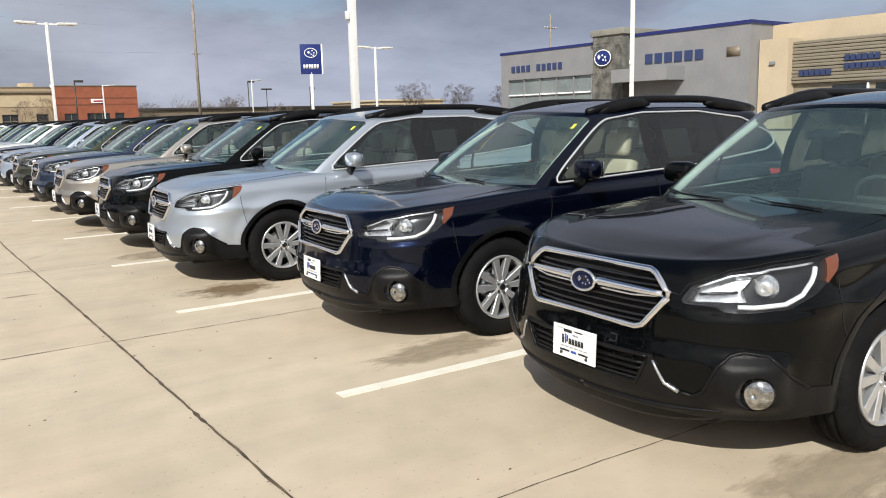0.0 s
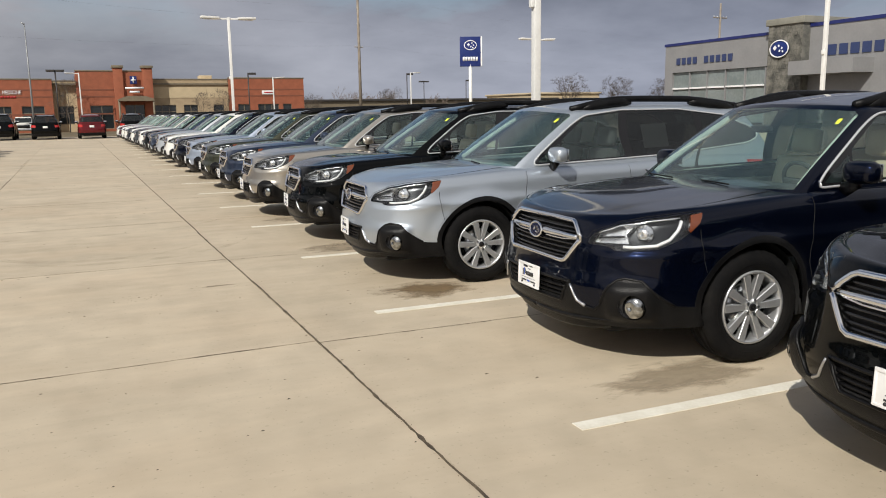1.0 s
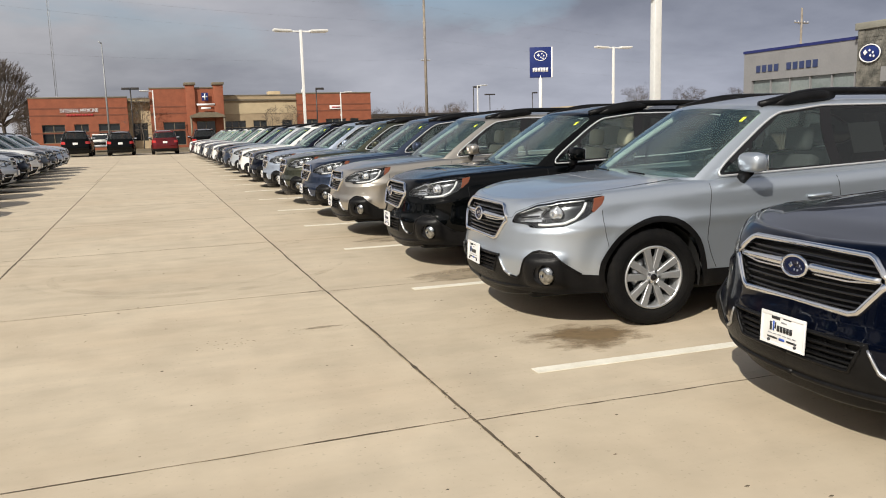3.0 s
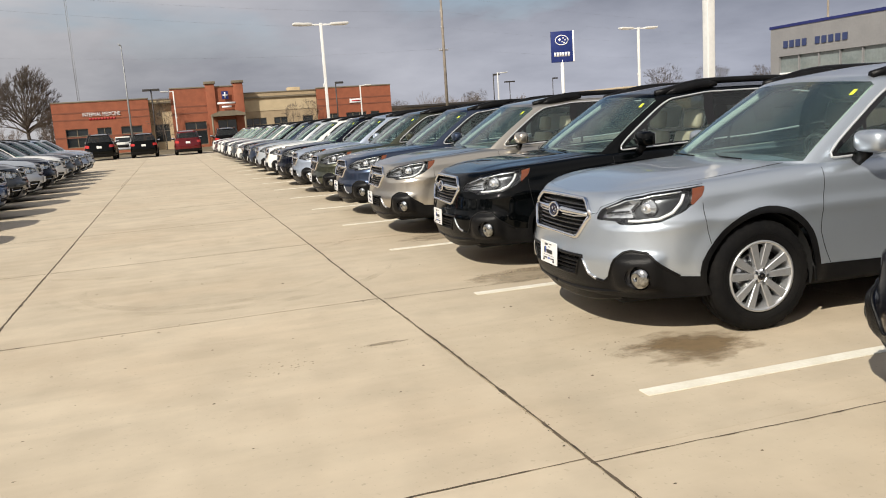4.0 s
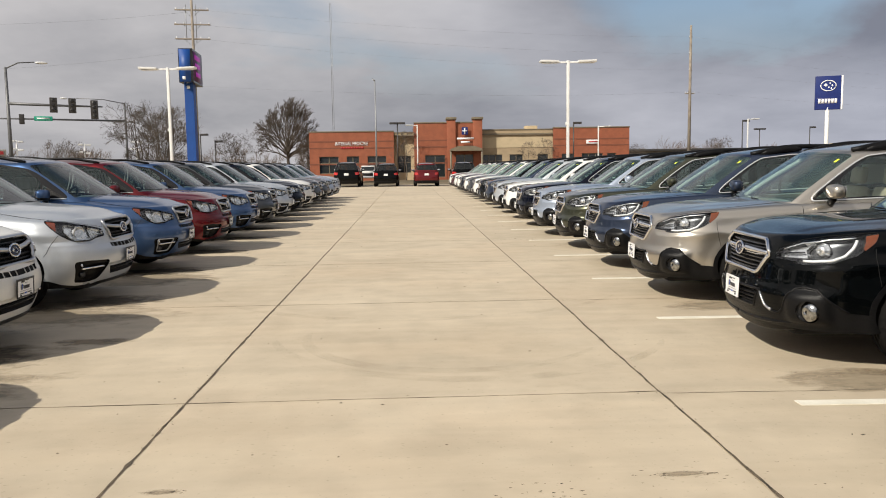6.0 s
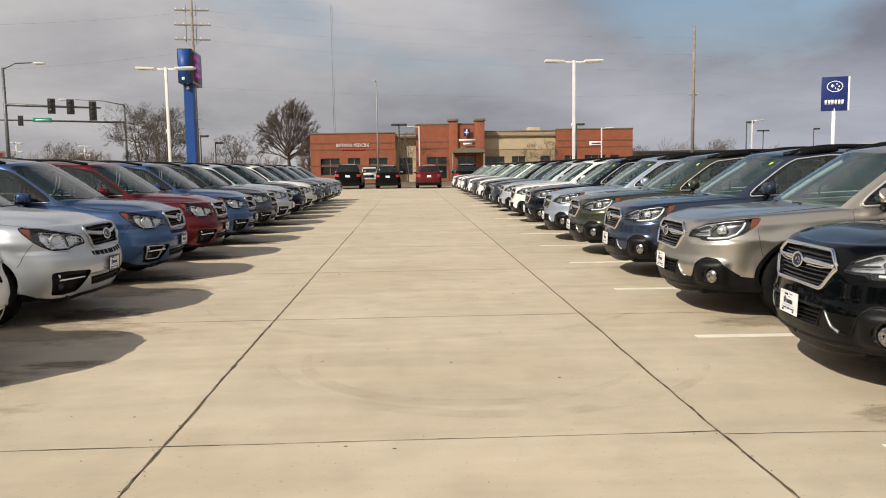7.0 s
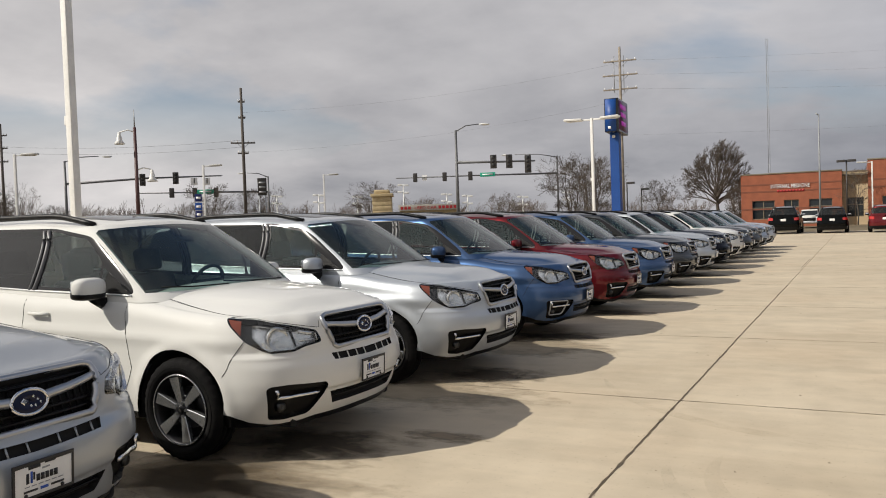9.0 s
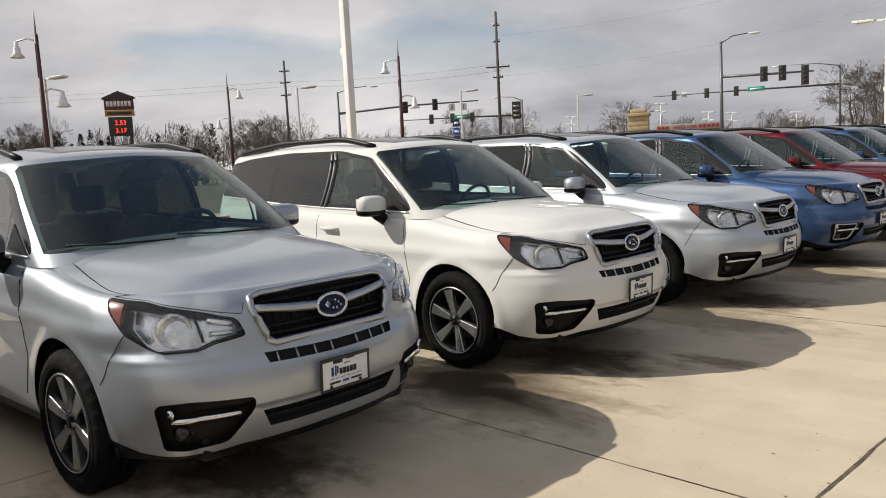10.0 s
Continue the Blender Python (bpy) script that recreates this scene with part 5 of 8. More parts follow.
SUV = dict(
    length=4.61, half=0.90, corner=0.66, rear_corner=0.42, round=2.5, roll=0.11, roll_in=0.075, arch=0.402, axles=(0.960, 3.600), axle_z=0.362, crease=0.86, tyre=0.354, rim=0.241, tall=0.06,
    nose=[(0.18, 0.17), (0.26, 0.105), (0.36, 0.045), (0.46, 0.010), (0.55, 0.0), (0.64, 0.01), (0.70, 0.035), (0.85, 0.06), (0.98, 0.10), (1.2, 0.16)],
    tail=[(0.18, 4.52), (0.4, 4.59), (0.62, 4.61), (0.9, 4.57), (1.2, 4.53)],
    width=[(0.18, 0.82), (0.30, 0.865), (0.45, 0.893), (0.55, 0.90), (0.75, 0.90), (0.92, 0.89), (1.08, 0.87), (1.2, 0.86)],
    shoulder=[(0.0, 0.985), (0.55, 0.985), (0.95, 0.985), (1.3, 1.01), (1.8, 1.075), (2.8, 1.105), (4.1, 1.15), (5.7, 1.15)],
    grille=[(0.362, 0.955), (0.405, 0.942), (0.410, 0.902), (0.352, 0.755), (0.328, 0.735)], ring=0.0175, slats=(0.925, 0.81, 0.775), wing=[(0.06, 0.862), (0.22, 0.876), (0.396, 0.898)], wing_r=(0.023, 0.020), badge_z=0.855, lean=8,
    intake=[(0.42, 0.440), (0.375, 0.350)], intake_slats=(0.40,), plate_z=0.541, plate_lean=-3,
    lamp=[("y", 0.445, 0.788), ("y", 0.478, 0.870), ("y", 0.60, 0.905), ("y", 0.74, 0.940), ("x", 0.28, 0.963), ("x", 0.485, 0.980), ("x", 0.455, 0.925), ("x", 0.375, 0.825), ("x", 0.285, 0.762), ("y", 0.77, 0.740), ("y", 0.64, 0.740), ("y", 0.575, 0.768)],
    amber=[("x", 0.375, 0.955), ("x", 0.464, 0.968), ("x", 0.44, 0.925), ("x", 0.392, 0.866)],
    chrome=[("y", 0.490, 0.803), ("y", 0.498, 0.848), ("y", 0.61, 0.872), ("y", 0.745, 0.900), ("x", 0.28, 0.918), ("x", 0.315, 0.918), ("x", 0.325, 0.850), ("x", 0.28, 0.784), ("y", 0.775, 0.757), ("y", 0.645, 0.757), ("y", 0.585, 0.785)],
    projector=(0.725, 0.838), bar=0.012,
    lamp_parts=[([("y", 0.500, 0.812), ("y", 0.60, 0.812)], -0.012, "light_bar", "reflector"), ([("y", 0.500, 0.850), ("y", 0.60, 0.872)], -0.018, "reflector", "facets"),
                ([("y", 0.628, 0.775), ("y", 0.645, 0.885)], -0.016, "lamp_brow", "lamp_black")],
    fog_pocket=[("y", 0.455, 0.520), ("y", 0.70, 0.535), ("x", 0.275, 0.528), ("x", 0.295, 0.505), ("x", 0.262, 0.300), ("y", 0.70, 0.290), ("y", 0.565, 0.310), ("y", 0.455, 0.460)],
    doors=((1.42, 2.58, 0.10, 0.02), (2.59, 3.46, 0.02, 0.30)), handle_z=0.97, hood_end=1.34, hood_top=[(0.0, 0.985), (0.15, 1.02), (0.45, 1.075), (0.9, 1.125), (1.4, 1.165)], hood_power=3.2,
    cabin_base=1.07, screen=[(1.0, 1.02), (1.12, 1.15), (1.58, 1.80), (1.70, 2.02)], tailgate=[(1.0, 4.56), (1.2, 4.55), (1.55, 4.46), (1.7, 4.40)],
    cabin_width=[(1.0, 0.845), (1.10, 0.825), (1.35, 0.755), (1.58, 0.665), (1.7, 0.62)], belt_mid=1.3,
    roof_edge=[(0.0, 1.655), (0.7, 1.645), (1.2, 1.635), (2.3, 1.67), (3.4, 1.67), (4.4, 1.635), (5.7, 1.64)],
    roof_top=[(1.75, 1.655), (2.1, 1.70), (2.8, 1.73), (3.6, 1.725), (4.6, 1.67)], screen_z=(1.135, 1.635),
    windows=[(1.42, 1.125), (2.02, 1.55), (2.5, 1.625), (3.3, 1.635), (3.95, 1.605), (4.34, 1.55), (4.40, 1.26), (3.0, 1.165)], belt_line=1.12,
    panes=[("quarter_pane", [(1.55, 1.15), (1.83, 1.33), (1.83, 1.16)]), ("front_pane", [(1.86, 1.16), (1.86, 1.37), (2.08, 1.53), (2.52, 1.605), (2.52, 1.18)]),
           ("rear_pane", [(2.64, 1.185), (2.64, 1.61), (3.30, 1.612), (3.40, 1.595), (3.40, 1.215)]), ("cargo_pane", [(3.49, 1.22), (3.49, 1.60), (3.92, 1.58), (4.28, 1.525), (4.34, 1.28)])],
    belt_strip=[(1.48, 1.118), (2.5, 1.143), (3.4, 1.18), (4.2, 1.235)], sunroof=(2.05, 2.85), rail=(2.12, 4.32), rail_rise=0.050, rail_r=0.019, mirror=(1.745, 0.975, 1.185), wheel_style=(6, False, True),
    flare=(0.015, 0.052), undercut=(0.470, 0.018, 0.62), ledge=(0.730, 0.024), pod=(0.60, 0.43, 0.0), crest=0.014, hood_tip=0.50, hood_line=[("y", 0.436, 0.925), ("y", 0.455, 0.884), ("y", 0.60, 0.914), ("y", 0.74, 0.946), ("x", 0.28, 0.967), ("x", 0.46, 0.982)], wing_seam=((0.36, 0.845), (0.575, 0.60)), dash_x=1.35, dash_z=1.12, seat_x=2.2, bay_top=0.90)


def lift(z):
    """The wagon's cabin stands a little taller above its belt."""
    return z if z < 1.05 else 1.05 + (z - 1.05) * 1.17


for key in ("screen", "tailgate", "cabin_width"):
    WAGON[key] = [(lift(z), v) for z, v in WAGON[key]]
for key in ("roof_edge", "roof_top", "windows"):
    WAGON[key] = [(v, lift(z)) for v, z in WAGON[key]]
WAGON["panes"] = [(nm, [(x, lift(z)) for x, z in pts]) for nm, pts in WAGON["panes"]]
WAGON["screen_z"] = tuple(lift(z) for z in WAGON["screen_z"])
CARS = {"wagon": WAGON, "suv": SUV}


# ---- the parking lot ----
BAY, FIRST_LINE = 2.743, 4.0
part("ground", box((-900, -700, -0.40), (900, 1600, -0.16)), material("dry_grass", (0.17, 0.13, 0.075), 0.95, second=(0.10, 0.085, 0.05), scale=0.05, bump=0.4, bump_scale=3), smooth=False)
tagged(bpy.data.objects["ground"], "dry brown winter grass ground", "ground", kind="structure")
CONCRETE = material("concrete", (0.462, 0.388, 0.282), 0.85, second=(0.552, 0.470, 0.350), scale=0.5, bump=0.09, bump_scale=230, spread=(0.28, 0.72))
nt = CONCRETE.node_tree
base_link = next(l for l in nt.links if l.to_socket.name == "Base Color")
ramp_out = base_link.from_socket
info, geo = nt.nodes.new("ShaderNodeObjectInfo"), nt.nodes.new("ShaderNodeNewGeometry")
sweep, spots, fleck = (nt.nodes.new("ShaderNodeTexNoise") for _ in range(3))
mapping = nt.nodes.new("ShaderNodeMapping")
mapping.inputs["Scale"].default_value = (0.28, 2.6, 1.0)
nt.links.new(geo.outputs["Position"], mapping.inputs["Vector"])
nt.links.new(mapping.outputs[0], sweep.inputs["Vector"])
sweep.inputs["Scale"].default_value, sweep.inputs["Detail"].default_value, sweep.inputs["Distortion"].default_value = 1.0, 5, 1.2
spots.inputs["Scale"].default_value, spots.inputs["Detail"].default_value = 2.2, 8
fleck.inputs["Scale"].default_value, fleck.inputs["Detail"].default_value = 34, 2
nt.links.new(geo.outputs["Position"], spots.inputs["Vector"])
nt.links.new(geo.outputs["Position"], fleck.inputs["Vector"])
value = None
for src, lo, hi, a, b in ((sweep.outputs["Fac"], 0.3, 0.7, 0.935, 1.05), (spots.outputs["Fac"], 0.33, 0.55, 0.915, 1.02), (fleck.outputs["Fac"], 0.25, 0.36, 0.80, 1.0), (info.outputs["Random"], 0.0, 1.0, 0.965, 1.035)):
    mr = nt.nodes.new("ShaderNodeMapRange")
    for k, v in (("From Min", lo), ("From Max", hi), ("To Min", a), ("To Max", b)):
        mr.inputs[k].default_value = v
    nt.links.new(src, mr.inputs["Value"])
    if value is None:
        value = mr.outputs[0]
    else:
        mul = nt.nodes.new("ShaderNodeMath")
        mul.operation = "MULTIPLY"
        nt.links.new(value, mul.inputs[0])
        nt.links.new(mr.outputs[0], mul.inputs[1])
        value = mul.outputs[0]
# rusty dust drifts over the slabs
rust, rust_fac, rust_mix = nt.nodes.new("ShaderNodeTexNoise"), nt.nodes.new("ShaderNodeMapRange"), nt.nodes.new("ShaderNodeMix")
rust.inputs["Scale"].default_value, rust.inputs["Detail"].default_value, rust.inputs["Roughness"].default_value = 0.42, 7, 0.6
nt.links.new(geo.outputs["Position"], rust.inputs["Vector"])
for k, v in (("From Min", 0.46), ("From Max", 0.74), ("To Min", 0.0), ("To Max", 0.40)):
    rust_fac.inputs[k].default_value = v
nt.links.new(rust.outputs["Fac"], rust_fac.inputs["Value"])
rust_mix.data_type = "RGBA"
rust_mix.inputs["B"].default_value = (0.50, 0.385, 0.262, 1)
nt.links.new(rust_fac.outputs[0], rust_mix.inputs["Factor"])
nt.links.new(ramp_out, rust_mix.inputs["A"])
scaled = nt.nodes.new("ShaderNodeVectorMath")
scaled.operation = "SCALE"
nt.links.new(rust_mix.outputs["Result"], scaled.inputs[0])
nt.links.new(value, scaled.inputs["Scale"])
nt.links.new(scaled.outputs[0], base_link.to_socket)
pavement = part("pavement", box((-26, -14, -0.15), (56, 71.5, -0.03)), material("joint_filler", (0.022, 0.019, 0.016), 0.95, second=(0.05, 0.042, 0.032), scale=3), smooth=False)
tagged(pavement, "pale concrete parking lot with saw-cut joints", "pavement", kind="structure")

# ---- parked cars ----
wagon = car("wagon")
suv = car("suv")
RIGHT = ["black", "navy", "mist", "black", "tan", "slate", "green", "ice", "navy", "white", "silver", "slate", "black", "white", "grey", "white", "navy", "white", "white", "maroon", "white"]
NOSE = [2.605, 2.53, 2.175, 2.24, 2.19, 2.25, 2.28, 2.3]
MID = [2.585, 5.29, 8.29, 11.01, 13.79]
YAW = [-3.0, -3.6, -4.8, -4.8, -3.6]
LEFT = ["steel", "white", "silver", "blue", "red", "blue", "grey", "silver", "navy", "white", "grey", "grey", "ice", "silver"]
for i, colour in enumerate(RIGHT):
    y = MID[i] if i < len(MID) else 13.7 + BAY * (i - 4)
    m = pose(NOSE[i] if i < len(NOSE) else 2.3, y, 0, 0, 0, YAW[i] if i < len(YAW) else -2.6)
    ob = copy_thing(wagon, m) if i else wagon
    ob.matrix_basis = m
    recolour(ob, colour, "seat_beige" if i in (1, 3, 4) else "")
    tagged(ob, f"{'pale silver' if colour == 'mist' else colour} station wagon with black lower cladding and roof rails", "car", "row of station wagons")
for i, colour in enumerate(LEFT + ["grey"]):
    x, y, turn = [(-3.655, 8.78, 3.2), (-3.685, 11.43, 0.3), (-3.74, 14.13, 0.3)][i] if i < 3 else (-3.77, 8.75 + 2.725 * i, 0.2) if i < len(LEFT) else (-3.60, 6.12, 0.2)
    m = pose(x, y, 0, 0, 0, 180 + turn)
    ob = copy_thing(suv, m) if i else suv
    ob.matrix_basis = m
    recolour(ob, colour)
    for side in (1, -1) if i == 3 else ():
        part("fog_bezel", tube([(a, side * b, e) for a, b, e in BEZEL], 0.009, 6, True), MAT["dull_trim"], ob, "bright chrome fog lamp bezel")
    tagged(ob, f"{'silver' if colour == 'steel' else colour} compact SUV with roof rails parked nose out", "car", "row of compact SUVs")

for x, y, colour, k in ((-5.15, 71.3, "black", 1.12), (-2.1, 70.6, "black", 1.04), (1.0, 69.8, "red", 1.04), (3.9, 70.0, "black", 1.05)):
    ob = copy_thing(suv, pose(x, y, 0, 0, 0, -90))
    ob.scale = (k, k, k)
    recolour(ob, colour)
    tagged(ob, f"{colour} SUV parked with its tail to the aisle", "car", "cars across the end of the aisle")
FINE = ("lettering", "wheel_nut", "screw", "badge_mark", "window_paper", "panel_gap", "hood_gap", "grille_rib", "slot_rib", "hub_cap", "wheel_backing", "plate_surround", "door_gap", "wiper", "inner_mirror", "intake_rib", "lamp_divider", "intake_slat", "rail_foot", "air_dam", "rim_lip", "pillar_strip", "bulb_glass", "floor_pan", "sail_panel")
for ob in list(bpy.data.objects):
    top = ob
    while top.parent:
        top = top.parent
    if top is not ob and top.location.y > 26 and ob.name.split(".")[0] in FINE:
        bpy.data.objects.remove(ob)


# ---- things round the lot ----
WHITE_STEEL = material("white_steel", (0.78, 0.78, 0.76), 0.4, second=(0.68, 0.68, 0.66), scale=2)
GREY_STEEL = material("galvanised_steel", (0.30, 0.31, 0.32), 0.5, 0.3, second=(0.24, 0.25, 0.26), scale=3)
SIGNAL_STEEL = material("signal_steel", (0.15, 0.152, 0.158), 0.5, 0.3, second=(0.11, 0.112, 0.117), scale=3)
DARK_WOOD = material("dark_pole_wood", (0.11, 0.095, 0.082), 0.9, second=(0.075, 0.065, 0.058), scale=2, bump=0.4, bump_scale=20)
DARK_STEEL = material("dark_steel", (0.03, 0.028, 0.027), 0.5, second=(0.045, 0.04, 0.038), scale=3)
MAROON_STEEL = material("maroon_steel", (0.06, 0.022, 0.022), 0.5, second=(0.08, 0.03, 0.03), scale=3)
WOOD = material("weathered_pole_wood", (0.30, 0.26, 0.21), 0.9, second=(0.20, 0.17, 0.14), scale=2, bump=0.4, bump_scale=20)
BARK = material("bark", (0.060, 0.050, 0.042), 0.95, second=(0.10, 0.083, 0.067), scale=2)
TWIG = material("twig_bark", (0.075, 0.060, 0.049), 0.95, second=(0.12, 0.096, 0.076), scale=1)
LAMP_GLASS = material("lamp_diffuser", (0.80, 0.80, 0.78), 0.3)
PLINTH = material("plinth_concrete", (0.45, 0.43, 0.39), 0.9, second=(0.36, 0.34, 0.30), scale=3, bump=0.3)
SIGN_BLUE = material("sign_blue", (0.006, 0.018, 0.125), 0.35, second=(0.009, 0.025, 0.15), scale=1.5)
PYLON_BLUE = material("pylon_blue", (0.003, 0.050, 0.235), 0.5, second=(0.005, 0.060, 0.27), scale=1)
SIGN_WHITE = material("sign_white", (0.82, 0.82, 0.82), 0.4)


def lot_lamp(x, y, h, heads, turn=0.0, scale=1.0):
    """A white square lamp post with flat heads on short arms."""
    r = empty("street_lamp", pose(x, y, 0, 0, 0, turn), "white square steel lamp post with flat " + ("twin heads" if heads == 2 else "single head"), "street lamp", "lot lamps")
    part("plinth", revolve([(0.001, -0.15), (0.30, -0.15), (0.30, 0.62), (0.28, 0.65), (0.001, 0.65)], 20, "z"), PLINTH, r, "round concrete plinth")
    bm = bmesh.new()
    add_box(bm, (-0.067, -0.067, 0.65), (0.067, 0.067, h), 0.012)
    part("pole", bm, WHITE_STEEL, r)
    part("base_plate", box((-0.16, -0.16, 0.65), (0.16, 0.16, 0.69), 0.008), WHITE_STEEL, r)
    for side in ((1, -1) if heads == 2 else (1,)):
        part("arm", box((0.05, -0.035, h - 0.12), (0.55, 0.035, h - 0.04), 0.01, Matrix.Diagonal((side, 1, 1, 1))), WHITE_STEEL, r)
        bm = bmesh.new()
        add_box(bm, (0.48, -0.24, h - 0.115), (1.42, 0.24, h + 0.0), 0.035)
        for v in bm.verts:
            k = (v.co.x - 0.48) / 0.94
            v.co.z += 0.03 * k
            if v.co.z < h - 0.02:
                v.co.y *= 0.92
        bmesh.ops.transform(bm, matrix=Matrix.Diagonal((side, 1, 1, 1)), verts=bm.verts)
        bmesh.ops.recalc_face_normals(bm, faces=bm.faces)
        head = part("lamp_head", bm, WHITE_STEEL, r)
        part("diffuser", box((0.60, -0.16, h - 0.12), (1.30, 0.16, h - 0.112), 0.002, Matrix.Diagonal((side, 1, 1, 1))), LAMP_GLASS, head)
    part("camera_box", box((-0.13, -0.05, h * 0.52), (-0.07, 0.05, h * 0.52 + 0.16), 0.01), WHITE_STEEL, r)
    return r


H_LAMP = 6.65
for x, y, n, a in ((7.65, 13.65, 2, 0), (7.65, 44.6, 2, 0), (25.2, 22.1, 2, 0), (30.6, 51.2, 2, 0), (-12.4, 15.75, 2, 0), (-12.45, 46.0, 2, 0),
                   (-45.7, 37.3, 1, 25), (-45.6, 68.5, 1, 25), (-44.8, 52.0, 1, 25), (-44.6, 21.1, 1, 25)):
    lot_lamp(x, y, H_LAMP, n, a)
for x, y, h, a in ((0.8, 101.0, 6.5, 180), (22.8, 101.0, 6.1, 0), (43.0, 105.0, 7.0, 0)):
    lot_lamp(x, y, h, 1, a)


def dark_lamp(x, y, h, heads):
    r = empty("dark_lamp", pose(x, y, -0.16), "dark bronze shoebox parking lamp on thin pole", "street lamp", "dark lamps")
    part("pole", tube([(0, 0, 0), (0, 0, h)], 0.075, 8), DARK_STEEL, r)
    for k in range(heads):
        s = 1 if k == 0 else -1
        part("lamp_head", box((s * 0.08, -0.2, h - 0.25), (s * 0.95, 0.2, h + 0.0), 0.02), DARK_STEEL, r)
    return r


for x, y, h, n in ((-1.6, 103.0, 7.1, 2), (19.8, 101.2, 6.8, 1), (45.5, 112.5, 7.4, 1), (58.0, 135.0, 7.2, 2), (66.5, 135.0, 7.4, 1), (-25.5, 103.0, 6.0, 1), (-24.0, 104.0, 5.2, 1)):
    dark_lamp(x, y, h, n)
r = empty("light_pole", pose(-3.5, 84.1, -0.16), "tall thin grey steel pole", "pole")
part("pole", tube([(0, 0, 0), (0, 0, 10.2)], [0.10, 0.05], 8), GREY_STEEL, r)
part("pole_cap", tube([(0, 0, 10.1), (-0.25, 0, 10.3)], 0.06, 6), GREY_STEEL, r)

# white lamp posts of a distant car lot
for x, y, h in ((-95.6, 122.4, 8.0), (-89.6, 127.1, 8.0), (-83.7, 131.2, 7.5), (-76.3, 135.7, 9.4), (-69.2, 139.7, 7.4), (-66.0, 142.0, 7.0), (-56.3, 145.7, 6.4), (-48.4, 148.6, 6.9)):
    r = empty("lot_light", pose(x, y, -0.16, 0, 0, 20), "distant white lot lamp with several small heads", "street lamp", "distant lot lamps")
    part("pole", tube([(0, 0, 0), (0, 0, h)], 0.13, 6), WHITE_STEEL, r)
    for k, z in ((-1, h), (1, h - 0.1), (-1, h - 1.3), (1, h - 1.5)):
        part("lamp_head", box((k * 0.2, -0.25, z - 0.3), (k * 1.05, 0.25, z), 0.04), WHITE_STEEL if z > h - 0.5 else LAMP_GLASS, r)

# tall radio mast far away
r = empty("radio_mast", pose(-27, 296, -0.16), "thin lattice radio mast painted in white bands", "mast")
for k in range(3):
    a = 2 * math.pi * k / 3
    part("mast_leg", tube([(0.35 * math.cos(a), 0.35 * math.sin(a), 0), (0.35 * math.cos(a), 0.35 * math.sin(a), 60)], 0.05, 4), GREY_STEEL, r)
for k in range(20):
    z = 3 * k
    part("mast_brace", tube([(0.35 * math.cos(a), 0.35 * math.sin(a), z + j * 0.75) for j, a in enumerate(2 * math.pi * q / 3 for q in range(5))], 0.03, 3), SIGN_WHITE if k % 4 < 2 else GREY_STEEL, r)


def utility_pole(x, y, h, arms, turn, label, link=0.0, thick=1.0):
    wood = DARK_WOOD if x < -40 else WOOD
    r = empty("utility_pole", pose(x, y, -0.16, 0, 0, turn), label, "utility pole", "utility poles")
    part("pole", tube([(0, 0, 0), (0, 0, h)], [0.17 * thick, 0.11 * thick], 10), wood, r)
    for z, w in arms:
        arm = part("crossarm", box((-w, -0.06, z - 0.06), (w, 0.06, z + 0.06), 0.01), wood, r)
        for k in (-0.92, -0.45, 0.45, 0.92):
            part("insulator", revolve([(0.001, z + 0.06), (0.05, z + 0.07), (0.03, z + 0.11), (0.06, z + 0.15), (0.03, z + 0.2), (0.001, z + 0.21)], 8, "z"), SIGN_WHITE, arm).matrix_basis = pose(k * w, 0, 0)
        part("brace", tube([(-w * 0.5, 0, z), (0, 0, z - w * 0.45), (w * 0.5, 0, z)], 0.02, 4), GREY_STEEL, arm)
    if link:
        for k in (-link, link * 0.6):
            part("hanger", tube([(k, 0.05, arms[-1][0] - 0.3), (k, 0.05, arms[0][0] + 0.5)], 0.035, 5), GREY_STEEL, r)
    return r


utility_pole(-19.9, 80.0, 17.5, ((16.2, 1.5), (14.9, 1.6), (13.6, 1.55)), 8, "tall wooden utility pole with three crossarms", 0.55)
utility_pole(39.6, 116.7, 20.8, ((11.4, 0.7), (14.6, 0.22), (16.9, 0.22), (19.2, 0.22)), 8, "bare wooden utility pole with one short crossarm", thick=1.45)
utility_pole(72.8, 77.6, 14.2, ((12.5, 1.2),), 8, "wooden utility pole behind the showroom")
utility_pole(-48.3, 60.5, 14.2, ((9.4, 1.05), (8.5, 0.45), (13.0, 0.3), (11.6, 0.3)), 40, "wooden utility pole with side insulator arms")
utility_pole(-79.0, 58.5, 13.6, ((12.4, 0.6), (11.1, 0.6), (9.7, 0.6)), 40, "wooden utility pole with short arms")


def cable(a, b, sag, thick=0.009):
    pts = []
    for i in range(17):
        k = i / 16
        p = Vector(a).lerp(Vector(b), k)
        p.z -= sag * 4 * k * (1 - k)
        pts.append(p)
    ob = part("cable", tube(pts, thick, 4), DARK_STEEL if thick > 0.006 else GREY_STEEL)
    tagged(ob, "thin sagging black overhead power cable", "cable", "power cables")


